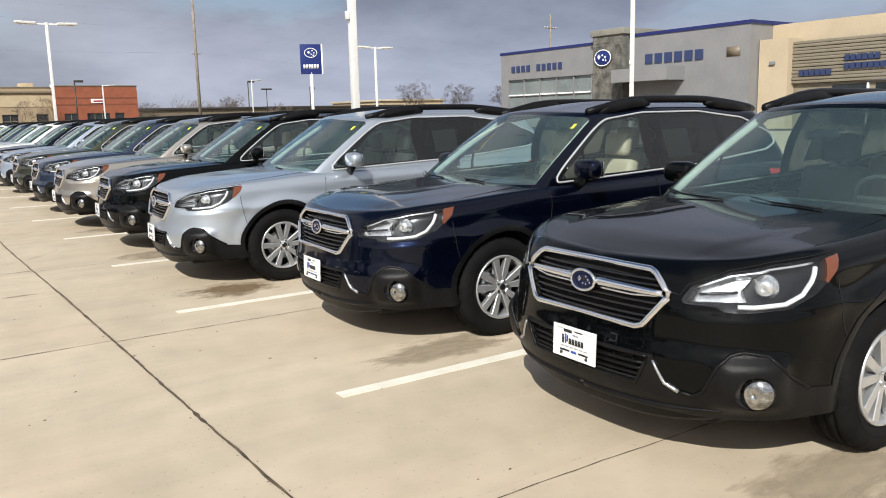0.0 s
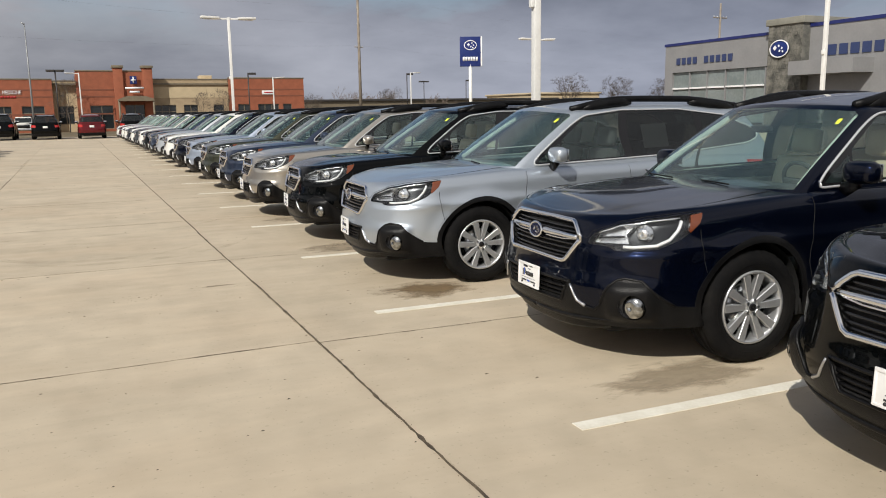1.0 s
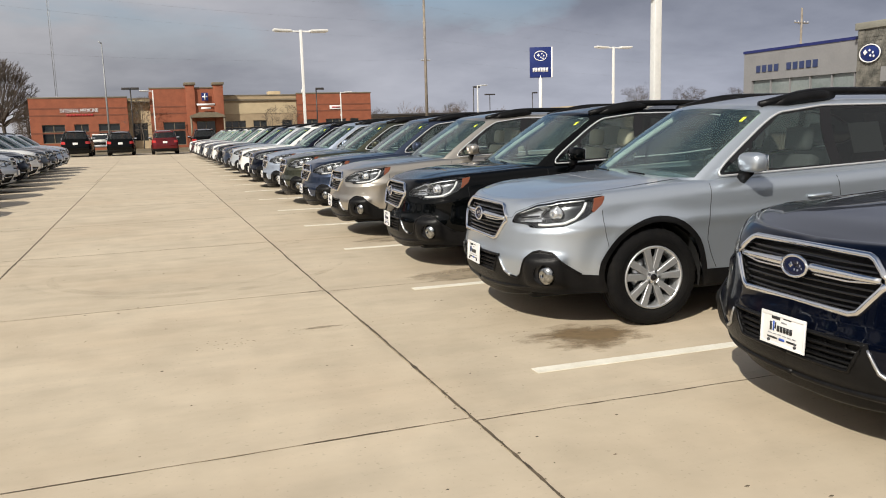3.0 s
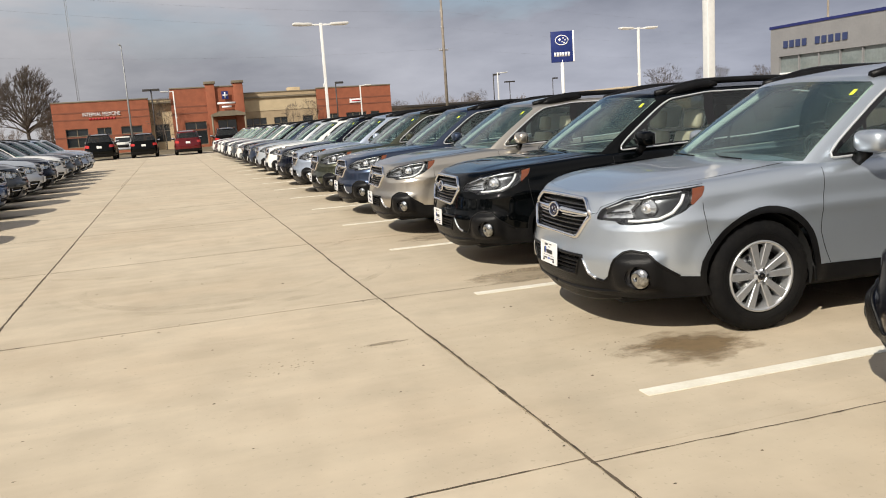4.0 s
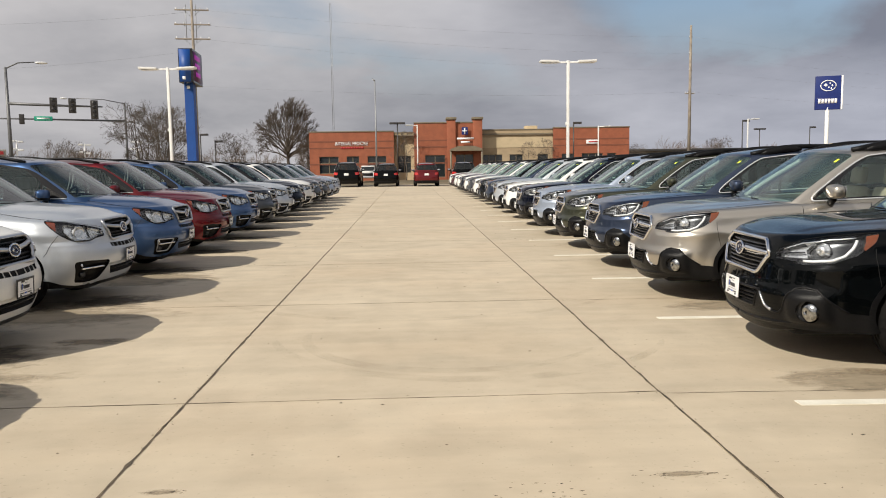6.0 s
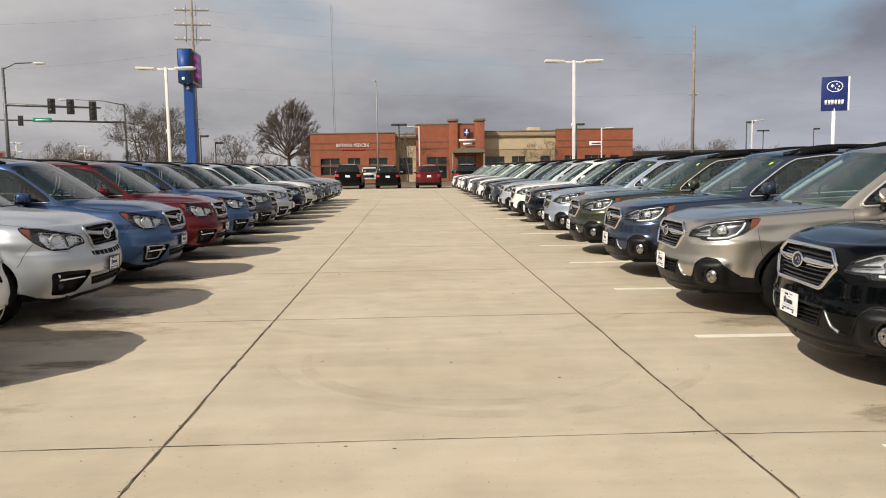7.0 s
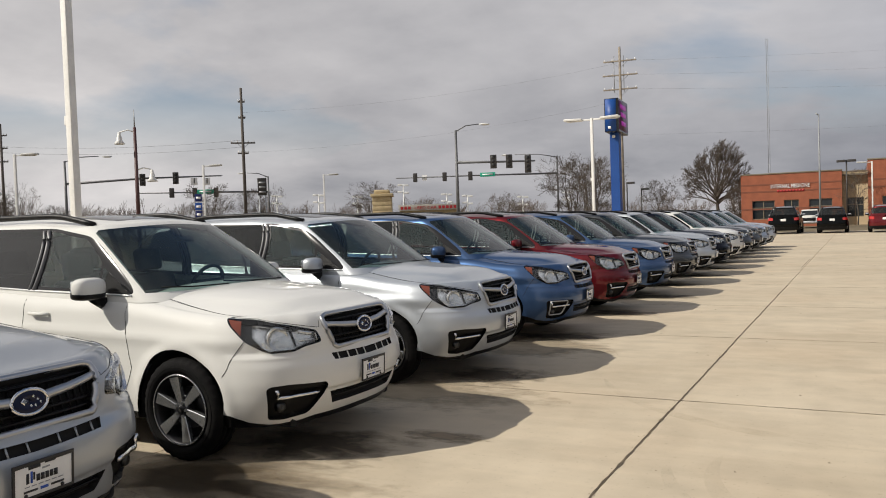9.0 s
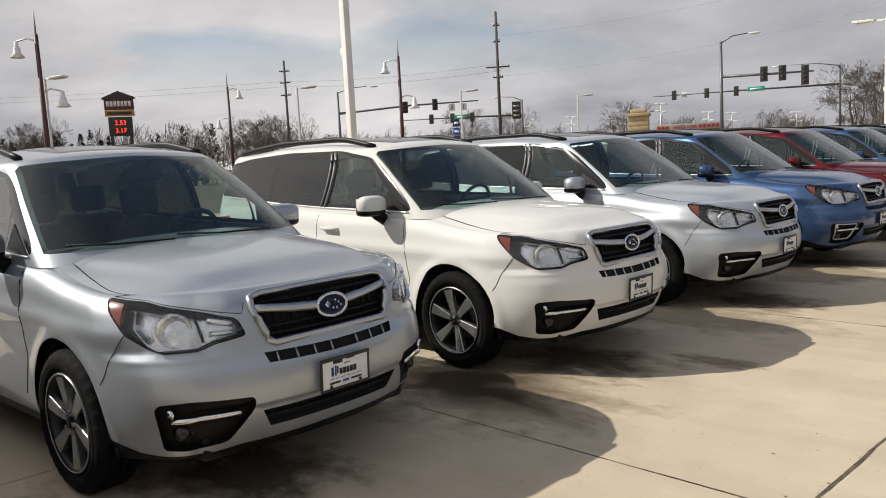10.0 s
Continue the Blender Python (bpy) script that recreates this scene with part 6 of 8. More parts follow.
for z0, z1 in ((16.1, 19.1), (14.8, 16.8), (13.5, 14.5), (9.2, 11.5)):
    cable((-19.9, 80, z0), (39.6, 116.7, z1), 0.7, 0.0042)
    cable((39.6, 116.7, z1), (150, 175, z1 + 0.6), 1.2, 0.0042)
for z in (15.9, 12.4):
    cable((-48.3, 60.5, z - 4.0), (-19.9, 80, z), 0.8, 0.0048)
for z in (9.5, 8.9):
    cable((-79.0, 58.5, z + 1.6), (-48.3, 60.5, z), 0.4)
    cable((-140.0, 8.0, z + 3.8), (-79.0, 58.5, z + 1.6), 0.8)


# blue pylon with a screen, and the maker's sign
r = empty("pylon_sign", pose(-15.9, 63.0, -0.16, 0, 0, 4), "tall blue pylon sign with a dark magenta screen", "sign")
part("pylon_column", box((-0.30, -0.42, 0), (0.34, 0.42, 7.8), 0.03), PYLON_BLUE, r, smooth=False)
part("sign_cabinet", box((-0.36, -1.75, 7.7), (0.62, 1.75, 10.02), 0.04), MAT["gloss_black"], r, smooth=False)
part("blue_face", box((-0.30, -1.77, 7.75), (0.46, -1.74, 9.97)), PYLON_BLUE, r, "blue side face")
scr = part("screen", box((0.61, -1.6, 7.85), (0.635, 1.6, 9.87)), material("screen_glow", (0.05, 0.012, 0.05), 0.3, second=(0.10, 0.02, 0.10), scale=1.2), r, "dark magenta screen")
for i, z in enumerate((9.35, 8.8, 8.2)):
    part("screen_bar", box((0.636, -1.1 + 0.15 * i, z), (0.642, 0.9, z + 0.32)), material("screen_magenta", (0.35, 0.03, 0.33), 0.4, glow=0.35), scr)
for z in (7.4, 7.9):
    part("small_panel", box((-0.1, -0.48 if z < 7.5 else -1.79, z), (0.1, -0.42 if z < 7.5 else -1.765, z + 0.2)), SIGN_WHITE, r)

r = empty("maker_sign", pose(37.0, 74.6, -0.16, 0, 0, -20), "dark blue square sign with white oval on white pole", "sign")
part("pole", tube([(0, 0, 0), (0, 0, 6.4)], 0.17, 12), WHITE_STEEL, r)
part("sign_panel", box((-1.05, -0.16, 6.2), (1.05, 0.16, 9.15), 0.03), SIGN_BLUE, r)
part("sign_edge", box((1.05, -0.17, 6.2), (1.20, 0.17, 9.15), 0.02), SIGN_WHITE, r)
part("oval", tube([(0.62 * math.cos(a), -0.17, 8.3 + 0.45 * math.sin(a)) for a in (2 * math.pi * i / 30 for i in range(30))], 0.045, 6, True), SIGN_WHITE, r)
for x, z, q in ((-0.2, 8.35, 0.16), (0.15, 8.5, 0.09), (0.05, 8.15, 0.09), (0.33, 8.3, 0.09), (0.25, 8.05, 0.09)):
    bm = bmesh.new()
    bmesh.ops.create_cone(bm, cap_ends=True, segments=4, radius1=q, radius2=q * 0.5, depth=0.04, matrix=pose(x, -0.18, z, 90))
    part("oval_mark", bm, SIGN_WHITE, r, smooth=False)
for i in range(6):
    part("lettering", box((-0.78 + 0.265 * i, -0.18, 6.75), (-0.58 + 0.265 * i, -0.155, 7.15)), SIGN_WHITE, r)


# ---- traffic signals ----
def signal_head(parent, x, z, turn, lamps=3):
    s = new("signal_head")
    s.parent = parent
    s.matrix_basis = pose(x, 0, z, 0, 0, turn) @ Matrix.Scale(1.1, 4)
    n = lamps * 0.30
    part("housing", box((-0.24, -0.12, -n / 2 - 0.06), (0.24, 0.12, n / 2 + 0.06), 0.03), DARK_STEEL, s)
    for k in range(lamps):
        zz = n / 2 - 0.15 - 0.30 * k
        part("visor", tube([(0.14 * math.cos(a), -0.22, zz + 0.14 * math.sin(a)) for a in (math.pi * i / 8 for i in range(9))], 0.02, 4), DARK_STEEL, s)
        bm = bmesh.new()
        bmesh.ops.create_uvsphere(bm, u_segments=12, v_segments=6, radius=0.13, matrix=Matrix.Translation((0, -0.10, zz)) @ Matrix.Diagonal((1, 0.4, 1, 1)))
        part("signal_lens", bm, MAT["lamp_black"], s)


def signal_pole(x, y, h, turn, arm, zs, heads, lum, steel, sign=None, rise=0.22, boards=()):
    """A pole with a long mast arm along its own +x and a street light on top."""
    r = empty("traffic_signal", pose(x, y, -0.16, 0, 0, turn), "grey steel traffic signal pole with long mast arm", "traffic signal", "traffic signals")
    part("pole", tube([(0, 0, 0), (0, 0, h)], [0.17, 0.10], 10), steel, r)
    part("mast_arm", tube([(0, 0, zs), (arm * 0.5, 0, zs + rise * 0.7), (arm, 0, zs + rise)], [0.12, 0.09, 0.06], 8), steel, r)
    for d, n in heads:
        signal_head(r, d, zs + rise * d / arm - (0.25 if n > 3 else 0.0), 0, n)
    for d in boards:
        bd = part("sign_board", box((d - 0.3, -0.10, zs - 0.2), (d + 0.3, -0.07, zs + 0.5), 0.01), SIGN_WHITE, r, "white lane sign board")
        part("lettering", box((d - 0.05, -0.112, zs - 0.05), (d + 0.05, -0.099, zs + 0.45)), DARK_STEEL, bd)
    d = lum
    part("light_arm", tube([(0, 0, h - 0.1), (d * 0.35, 0, h + 0.35), (d * 0.8, 0, h + 0.45)], [0.06, 0.05, 0.04], 6), steel, r)
    bm = bmesh.new()
    bmesh.ops.create_uvsphere(bm, u_segments=12, v_segments=8, radius=1, matrix=Matrix.Translation((d, 0, h + 0.42)) @ Matrix.Diagonal((0.45, 0.16, 0.10, 1)))
    part("light_head", bm, WHITE_STEEL, r)
    if sign:
        part("street_name_sign", box((sign - 0.95, -0.15, zs - 0.05), (sign + 0.95, 0.15, zs + 0.45), 0.02), (bpy.data.materials.get("sign_green") or material("sign_green", (0.012, 0.34, 0.21), 0.4, second=(0.02, 0.38, 0.25), scale=3)), r, "green street sign with white bar")
        for y in (-0.157, 0.149):
            part("lettering", box((sign - 0.65, y, zs + 0.13), (sign + 0.65, y + 0.008, zs + 0.29)), SIGN_WHITE, r)
    return r


signal_pole(-30.0, 65.7, 9.4, 26, 6.5, 6.75, ((3.05, 3), (4.35, 3), (5.9, 4)), 2.4, SIGNAL_STEEL, rise=-0.1)
signal_pole(-33.6, 100.9, 9.6, 199, 20.5, 7.5, ((18.0, 3), (14.2, 3), (10.9, 3)), 6.5, SIGNAL_STEEL, 8.7, boards=(16.8,))
signal_pole(-64.4, 54.8, 8.6, 53, 14.0, 6.5, ((6.6, 3), (9.6, 3)), 3.6, SIGNAL_STEEL, rise=0.7, boards=(11.3, 12.5))
signal_pole(-62.0, 80.0, 8.0, 215, 15.0, 6.2, ((6.0, 3), (8.4, 3), (11.0, 3)), 3.0, SIGNAL_STEEL, 7.2)


def bell_lamp(x, y, h, turn):
    r = empty("bell_lamp", pose(x, y, -0.16, 0, 0, turn), "maroon steel street lamp with hanging white bells", "street lamp", "bell lamps")
    part("pole", tube([(0, 0, 0), (0, 0, h - 0.9)], [0.12, 0.075], 10), MAROON_STEEL, r)
    part("finial", tube([(0, 0, h - 0.9), (0, 0, h)], [0.04, 0.015], 6), GREY_STEEL, r)
    for side, z in ((1, h - 1.15), (-1, h - 3.1)):
        part("bracket", tube([(0, 0, z), (side * 0.35, 0, z + 0.12), (side * 0.75, 0, z + 0.02)], 0.035, 6), WHITE_STEEL, r)
        bm = revolve([(0.001, z + 0.04), (0.07, z), (0.085, z - 0.17), (0.13, z - 0.25), (0.145, z - 0.42), (0.27, z - 0.58), (0.25, z - 0.60), (0.001, z - 0.56)], 18, "z")
        part("bell", bm, WHITE_STEEL, r).matrix_basis = pose(side * 0.78, 0, 0)


bell_lamp(-33.8, 17.4, 8.1, 228)
bell_lamp(-33.3, 35.5, 8.1, 212)
bell_lamp(-49.8, 34.5, 8.1, 40)


# ---- small roadside things ----
r = empty("brick_pier", pose(-33.7, 59.8, -0.16, 0, 0, 28), "beige brick pier with stepped stone cap", "pier")
r.matrix_basis = r.matrix_basis @ Matrix.Diagonal((0.86, 0.86, 0.97, 1))
PIER = material("beige_brick", (0.50, 0.40, 0.24), 0.85, second=(0.42, 0.33, 0.19), scale=3, bump=0.3)
part("shaft", box((-0.85, -0.85, 0), (0.85, 0.85, 4.1), 0.02), PIER, r)
for k in range(6):
    part("brick_course", box((-0.87, -0.87, 1.9 + 0.37 * k), (0.87, 0.87, 2.2 + 0.37 * k), 0.03), PIER, r)
part("cap", box((-1.0, -1.0, 4.1), (1.0, 1.0, 4.35), 0.04), PIER, r)
part("cap_top", box((-0.7, -0.7, 4.35), (0.7, 0.7, 4.66), 0.1), PIER, r)
r = empty("low_shop", pose(-58, 111.8, -0.16, 0, 0, 28), "low shop with white fascia and red lettering bar", "building")
part("wall", box((-4.3, 0, 0), (4.3, 7, 4.4), 0.05), PIER, r)
part("fascia", box((-4.5, -0.4, 3.8), (4.5, 0, 4.7), 0.03), PLINTH, r)
SIGN_RED = material("sign_red", (0.40, 0.02, 0.025), 0.5)
for k in (0, 1, 2, 10, 11, 12, 13, 14):
    part("lettering", box((-4.2 + 0.57 * k, -0.44, 4.02), (-3.8 + 0.57 * k, -0.39, 4.46)), SIGN_RED, r, smooth=False)
fc = bpy.data.curves.new("fascia_text", "FONT")
fc.body, fc.size, fc.extrude, fc.align_x = "USED CAR", 0.66, 0.02, "CENTER"
me = bpy.data.meshes.new_from_object(bpy.data.objects.new("fascia_text", fc))
me.materials.append(SIGN_RED)
ob = new("fascia_text", me)
ob.parent = r
ob.matrix_basis = pose(-0.45, -0.42, 4.0, 90, 0, 0) @ Matrix.Diagonal((1.08, 1, 1, 1))
r = empty("route_sign", pose(-40.0, 46.5, -0.16, 0, 0, 38), "stacked blue and red route shields on a post", "road sign")
r.matrix_basis = r.matrix_basis @ Matrix.Diagonal((0.72, 0.72, 0.90, 1))
part("post", tube([(0, 0, 0), (0, 0, 4.6)], 0.06, 6), GREY_STEEL, r)
for k, z in enumerate((4.2, 3.55, 2.95)):
    part("shield", box((-0.32, -0.08, z), (0.32, -0.05, z + 0.56), 0.01), SIGN_BLUE if k != 1 else material("route_blue", (0.02, 0.10, 0.42), 0.4), r)
    part("shield_bar", box((-0.2, -0.09, z + 0.18), (0.2, -0.079, z + 0.36)), SIGN_WHITE, r)
r = empty("dark_board_sign", pose(-43.2, 56.8, -0.16, 0, 0, 40), "dark board sign on two posts", "sign")
part("board", box((-0.36, -0.1, 4.5), (0.36, 0.1, 5.9), 0.02), DARK_STEEL, r)
for x in (-0.25, 0.25):
    part("post", tube([(x, 0, 0), (x, 0, 4.6)], 0.05, 6), GREY_STEEL, r)
for k in range(3):
    part("lettering", box((-0.26, -0.12, 4.7 + 0.38 * k), (0.26, -0.098, 4.84 + 0.38 * k)), GREY_STEEL, r)

# filling-station sign and shop
r = empty("price_sign", pose(-70.0, 35.4, 1.9, 0, 0, 62) @ Matrix.Scale(0.75, 4), "filling station sign with gabled top and red digits", "sign")
for x in (-1.05, 1.05):
    part("post", box((x - 0.16, -0.16, -2.75), (x + 0.16, 0.16, 5.4), 0.02), DARK_STEEL, r)
part("name_panel", box((-1.6, -0.22, 6.9), (1.6, 0.22, 8.2), 0.03), material("dark_red_panel", (0.13, 0.02, 0.02), 0.5, second=(0.16, 0.03, 0.02), scale=2), r, "dark red name panel")
part("second_panel", box((-1.6, -0.22, 6.2), (1.6, 0.22, 6.85), 0.03), material("ochre_panel", (0.42, 0.27, 0.05), 0.5, second=(0.36, 0.22, 0.04), scale=2), r, "ochre second panel")
part("gable", prism([(-1.85, 8.15), (1.85, 8.15), (1.7, 8.35), (0, 9.05), (-1.7, 8.35)], 0.7, Matrix.Translation((0, 0.35, 0)) @ Matrix.Rotation(radians(90), 4, "X")), DARK_STEEL, r, smooth=False)
for k in range(7):
    part("lettering", box((-1.35 + 0.39 * k, -0.25, 7.3), (-1.05 + 0.39 * k, -0.215, 7.9)), SIGN_WHITE, r)
part("lettering", box((-1.3, -0.25, 6.38), (1.3, -0.215, 6.68)), DARK_STEEL, r)
part("price_panel", box((-1.3, -0.2, 3.9), (1.3, 0.2, 6.1), 0.03), DARK_STEEL, r)
LED = material("red_digits", (0.9, 0.04, 0.02), 0.5, glow=2.2)
for text, z in (("2.53", 5.2), ("3.17", 4.3)):
    fc = bpy.data.curves.new("digits", "FONT")
    fc.body, fc.size, fc.extrude, fc.align_x = text, 0.74, 0.01, "CENTER"
    fo = bpy.data.objects.new("digits", fc)
    me = bpy.data.meshes.new_from_object(fo)
    me.materials.append(LED)
    ob = new("price_digits", me)
    ob.parent = r
    ob.matrix_basis = pose(0, -0.215, z, 90, 0, 0)
r = empty("filling_station_shop", pose(-82, 24, -0.16, 0, 0, 70), "low tan brick shop with dark gabled front", "building")
part("wall", box((-9, 0, 0), (9, 9, 3.6), 0.03), PIER, r)
part("roof", box((-9.3, -0.3, 3.6), (9.3, 9.3, 4.0), 0.03), DARK_STEEL, r)
part("gable", prism([(-2.6, 3.6), (2.6, 3.6), (0, 5.4)], 1.2, Matrix.Translation((-5.5, 0.6, 0)) @ Matrix.Rotation(radians(90), 4, "X")), DARK_STEEL, r, smooth=False)
part("name_board", box((-7.2, -0.75, 3.5), (-3.8, -0.6, 4.3)), bpy.data.materials["dark_red_panel"], r)


# ---- clinic ----
BRICK = material("red_brick", (0.31, 0.098, 0.050), 0.85, second=(0.25, 0.08, 0.042), scale=1.3, bump=0.3, bump_scale=8)
TAN = material("tan_block", (0.40, 0.31, 0.20), 0.85, second=(0.34, 0.26, 0.165), scale=1.0, bump=0.3, bump_scale=8)
TAN_LIGHT = material("tan_render", (0.52, 0.42, 0.27), 0.85, second=(0.46, 0.37, 0.24), scale=1.0)
COPING = material("coping_metal", (0.16, 0.13, 0.09), 0.5, second=(0.19, 0.16, 0.11), scale=2)
DARK_GLASS = material("dark_window_glass", (0.012, 0.016, 0.018), 0.05, second=(0.02, 0.025, 0.028), scale=0.6)
CY = 105.0
clinic = empty("clinic_building", pose(0, CY, -0.16), "low red brick clinic with tan panels and dark windows", "building")


def cx(module):
    """Place along the front, in modules of 7 cm."""
    return -0.52 + (module - 752.4) * 0.0707


def wall_with_windows(parent, x0, x1, h, y0, depth, mat, openings, bands=()):
    """A front wall with real openings; each opening is (x0, x1, sill, head)."""
    wall = new("facade")
    wall.parent = parent
    xs = sorted({x0, x1, *[o[0] for o in openings], *[o[1] for o in openings]})
    for a, b in zip(xs, xs[1:]):
        holes = [o for o in openings if o[0] <= a + 1e-6 and o[1] >= b - 1e-6]
        if holes:
            o = holes[0]
            if o[2] > 0:
                part("wall_panel", box((a, y0, 0), (b, y0 + 0.35, o[2])), mat, wall, smooth=False)
            part("wall_panel", box((a, y0, o[3]), (b, y0 + 0.35, h)), mat, wall, smooth=False)
        else:
            part("wall_panel", box((a, y0, 0), (b, y0 + 0.35, h)), mat, wall, smooth=False)
    part("rear_wall", box((x0, y0 + 0.36, 0), (x1, y0 + depth, h - 0.02)), mat, wall, smooth=False).location = (0, 0.7, 0)
    part("coping", box((x0 - 0.05, y0 - 0.06, h), (x1 + 0.05, y0 + 0.5, h + 0.14), 0.01), COPING, wall)
    for a, b, lo, hi in openings:
        win = new("window")
        win.parent = parent
        part("pane", box((a, y0 + 0.2, lo), (b, y0 + 0.22, hi)), DARK_GLASS, win, smooth=False)
        n = max(1, round((b - a) / 1.0))
        for k in range(n + 1):
            x = a + (b - a) * k / n
            part("mullion", box((x - 0.04, y0 + 0.12, lo), (x + 0.04, y0 + 0.2, hi)), COPING, win, smooth=False)
        for z in (lo + 0.04, hi - 0.04, lo + (hi - lo) * 0.62):
            part("mullion", box((a, y0 + 0.13, z - 0.04), (b, y0 + 0.19, z + 0.04)), COPING, win, smooth=False)
    return wall


W = lambda a, b: (cx(a), cx(b), 0.9, 3.05)
wall_with_windows(clinic, cx(581), cx(730), 6.05, 0, 16, BRICK, [W(598, 632), W(646, 668), W(683, 716)])
wall_with_windows(clinic, cx(730), cx(766), 5.9, 1.2, 14, TAN_LIGHT, [W(736, 760)])
wall_with_windows(clinic, cx(766), cx(886), 7.0, -0.8, 16, BRICK, [(cx(785), cx(820), 0.3, 3.05), (cx(839), cx(870), 0, 3.1)])
wall_with_windows(clinic, cx(886), cx(1015), 6.1, 0.6, 15, TAN, [W(888, 924), W(937, 961), W(988, 1007)])
wall_with_windows(clinic, cx(1015), cx(1152), 6.25, 0, 16, BRICK, [W(1030, 1052), W(1066, 1104), W(1112, 1128)])
part("light_band", box((cx(886), 0.55, 3.9), (cx(1015), 0.6, 5.2)), TAN_LIGHT, clinic, "pale tan wall band", smooth=False)
for a, b in ((824, 839), (870, 886)):
    part("tower_pier", box((cx(a), -1.1, 0), (cx(b), 0.4, 7.4), 0.02), BRICK, clinic)
    part("tower_cap", box((cx(a) - 0.12, -1.25, 7.4), (cx(b) + 0.12, 0.55, 7.7), 0.03), COPING, clinic)
for z in (2.0, 4.0, 4.8):
    for a, b, y0 in ((581, 730, -0.02), (766, 824, -0.82), (1015, 1152, -0.02)):
        part("brick_band", box((cx(a), y0, z), (cx(b), y0 + 0.02, z + 0.16)), material("dark_brick", (0.17, 0.06, 0.035), 0.85, second=(0.2, 0.07, 0.04), scale=2) if "dark_brick" not in bpy.data.materials else bpy.data.materials["dark_brick"], clinic, smooth=False)
canopy = part("entrance_canopy", prism([(cx(828), 3.5), (cx(884), 3.5), (cx(884), 3.75), (cx(870), 4.1), (cx(842), 4.1), (cx(828), 3.75)], 2.2, Matrix.Translation((0, -0.8, 0)) @ Matrix.Rotation(radians(90), 4, "X")), COPING, clinic, smooth=False)
for a in (829, 883):
    part("canopy_post", tube([(cx(a), -2.8, 0), (cx(a), -2.8, 3.5)], 0.12, 8), COPING, canopy)
part("cross_panel", box((cx(849.5), -1.2, 5.52), (cx(860.5), -1.12, 6.46), 0.02), SIGN_BLUE, clinic, "blue square with white cross")
part("cross_bar", box((cx(850.8), -1.23, 5.92), (cx(859.2), -1.19, 6.06)), SIGN_WHITE, clinic)
part("cross_bar", box((cx(854.0), -1.235, 5.62), (cx(856.0), -1.19, 6.36)), SIGN_WHITE, clinic)
for a, b, z in ((841, 871, 4.95), (848, 864, 4.50)):
    part("lettering", box((cx(a), -1.16, z), (cx(b), -1.12, z + 0.22)), SIGN_WHITE, clinic)
fc = bpy.data.curves.new("sign_text", "FONT")
fc.body, fc.size, fc.extrude, fc.align_x = "INTERNAL MEDICINE", 0.62, 0.04, "CENTER"
fo = bpy.data.objects.new("sign_text", fc)
me = bpy.data.meshes.new_from_object(fo)
me.materials.append(SIGN_WHITE)
ob = new("sign_text", me)
ob.parent = clinic
ob.matrix_basis = pose(cx(655.5), -0.06, 4.42, 90, 0, 0) @ Matrix.Diagonal((0.70, 1, 1, 1))
for k in range(9):
    part("lettering", box((cx(636 + 4.6 * k), -0.05, 3.98), (cx(639.6 + 4.6 * k), -0.01, 4.22)), SIGN_RED, clinic)
part("name_panel", box((cx(1074), -0.12, 4.25), (cx(1096), -0.02, 4.75), 0.02), SIGN_WHITE, clinic)
part("lettering", box((cx(1078), -0.14, 4.42), (cx(1094), -0.118, 4.58)), SIGN_RED, clinic)
part("roof_unit", box((cx(978), 6, 5.9), (cx(1000), 8, 6.9), 0.03), TAN_LIGHT, clinic)
part("roof", box((cx(581), 0.4, 5.5), (cx(1152), 16, 5.7)), COPING, clinic, smooth=False)

# ---- showroom ----
SHOW_GREY = material("grey_panel", (0.245, 0.245, 0.25), 0.5, second=(0.215, 0.215, 0.22), scale=0.5)
STONE = material("ledger_stone", (0.17, 0.165, 0.145), 0.9, second=(0.09, 0.09, 0.082), scale=1.6, bump=0.6, bump_scale=5)
STONE_BIT = material("stone_piece", (0.20, 0.19, 0.165), 0.9, second=(0.07, 0.07, 0.062), scale=1.1, bump=0.6, bump_scale=9)
BEIGE = material("beige_render", (0.52, 0.43, 0.30), 0.85, second=(0.47, 0.39, 0.27), scale=0.6)
SIDING = material("tan_siding", (0.25, 0.22, 0.165), 0.55, second=(0.215, 0.19, 0.142), scale=0.7)
SHOW_GLASS = material("showroom_glass", (0.16, 0.19, 0.19), 0.05, second=(0.22, 0.25, 0.25), scale=0.4)
LETTER = material("letter_blue", (0.03, 0.045, 0.12), 0.3)
show = empty("showroom_building", pose(60, 0, -0.16), "grey panelled car showroom with blue roof band", "building")
part("front_panel", box((0, 56.95, 5.5), (14, 72.2, 8.4)), SHOW_GREY, show, smooth=False)
part("front_panel", box((0, 71.0, 0), (14, 72.2, 5.5)), SHOW_GREY, show, smooth=False)
part("inner_wall", box((6, 58.0, 0), (14, 71.0, 5.5)), SHOW_GREY, show, smooth=False)
for k in range(5):
    y0 = 58.0 + 2.6 * k
    win = new("window")
    win.parent = show
    part("pane", box((0.3, y0, 0.2), (0.34, y0 + 2.6, 5.5)), SHOW_GLASS, win, smooth=False)
    part("mullion", box((0.1, y0 - 0.07, 0), (0.3, y0 + 0.07, 5.5)), SHOW_GREY, win, smooth=False)
    part("mullion", box((0.1, y0, 3.7), (0.3, y0 + 2.6, 3.86)), SIGN_WHITE, win, smooth=False)
part("front_panel", box((0, 40.0, 0), (14, 53.0, 8.65)), SHOW_GREY, show, smooth=False)
BAND_BLUE = material("band_blue", (0.012, 0.018, 0.11), 0.4, second=(0.016, 0.024, 0.13), scale=1)
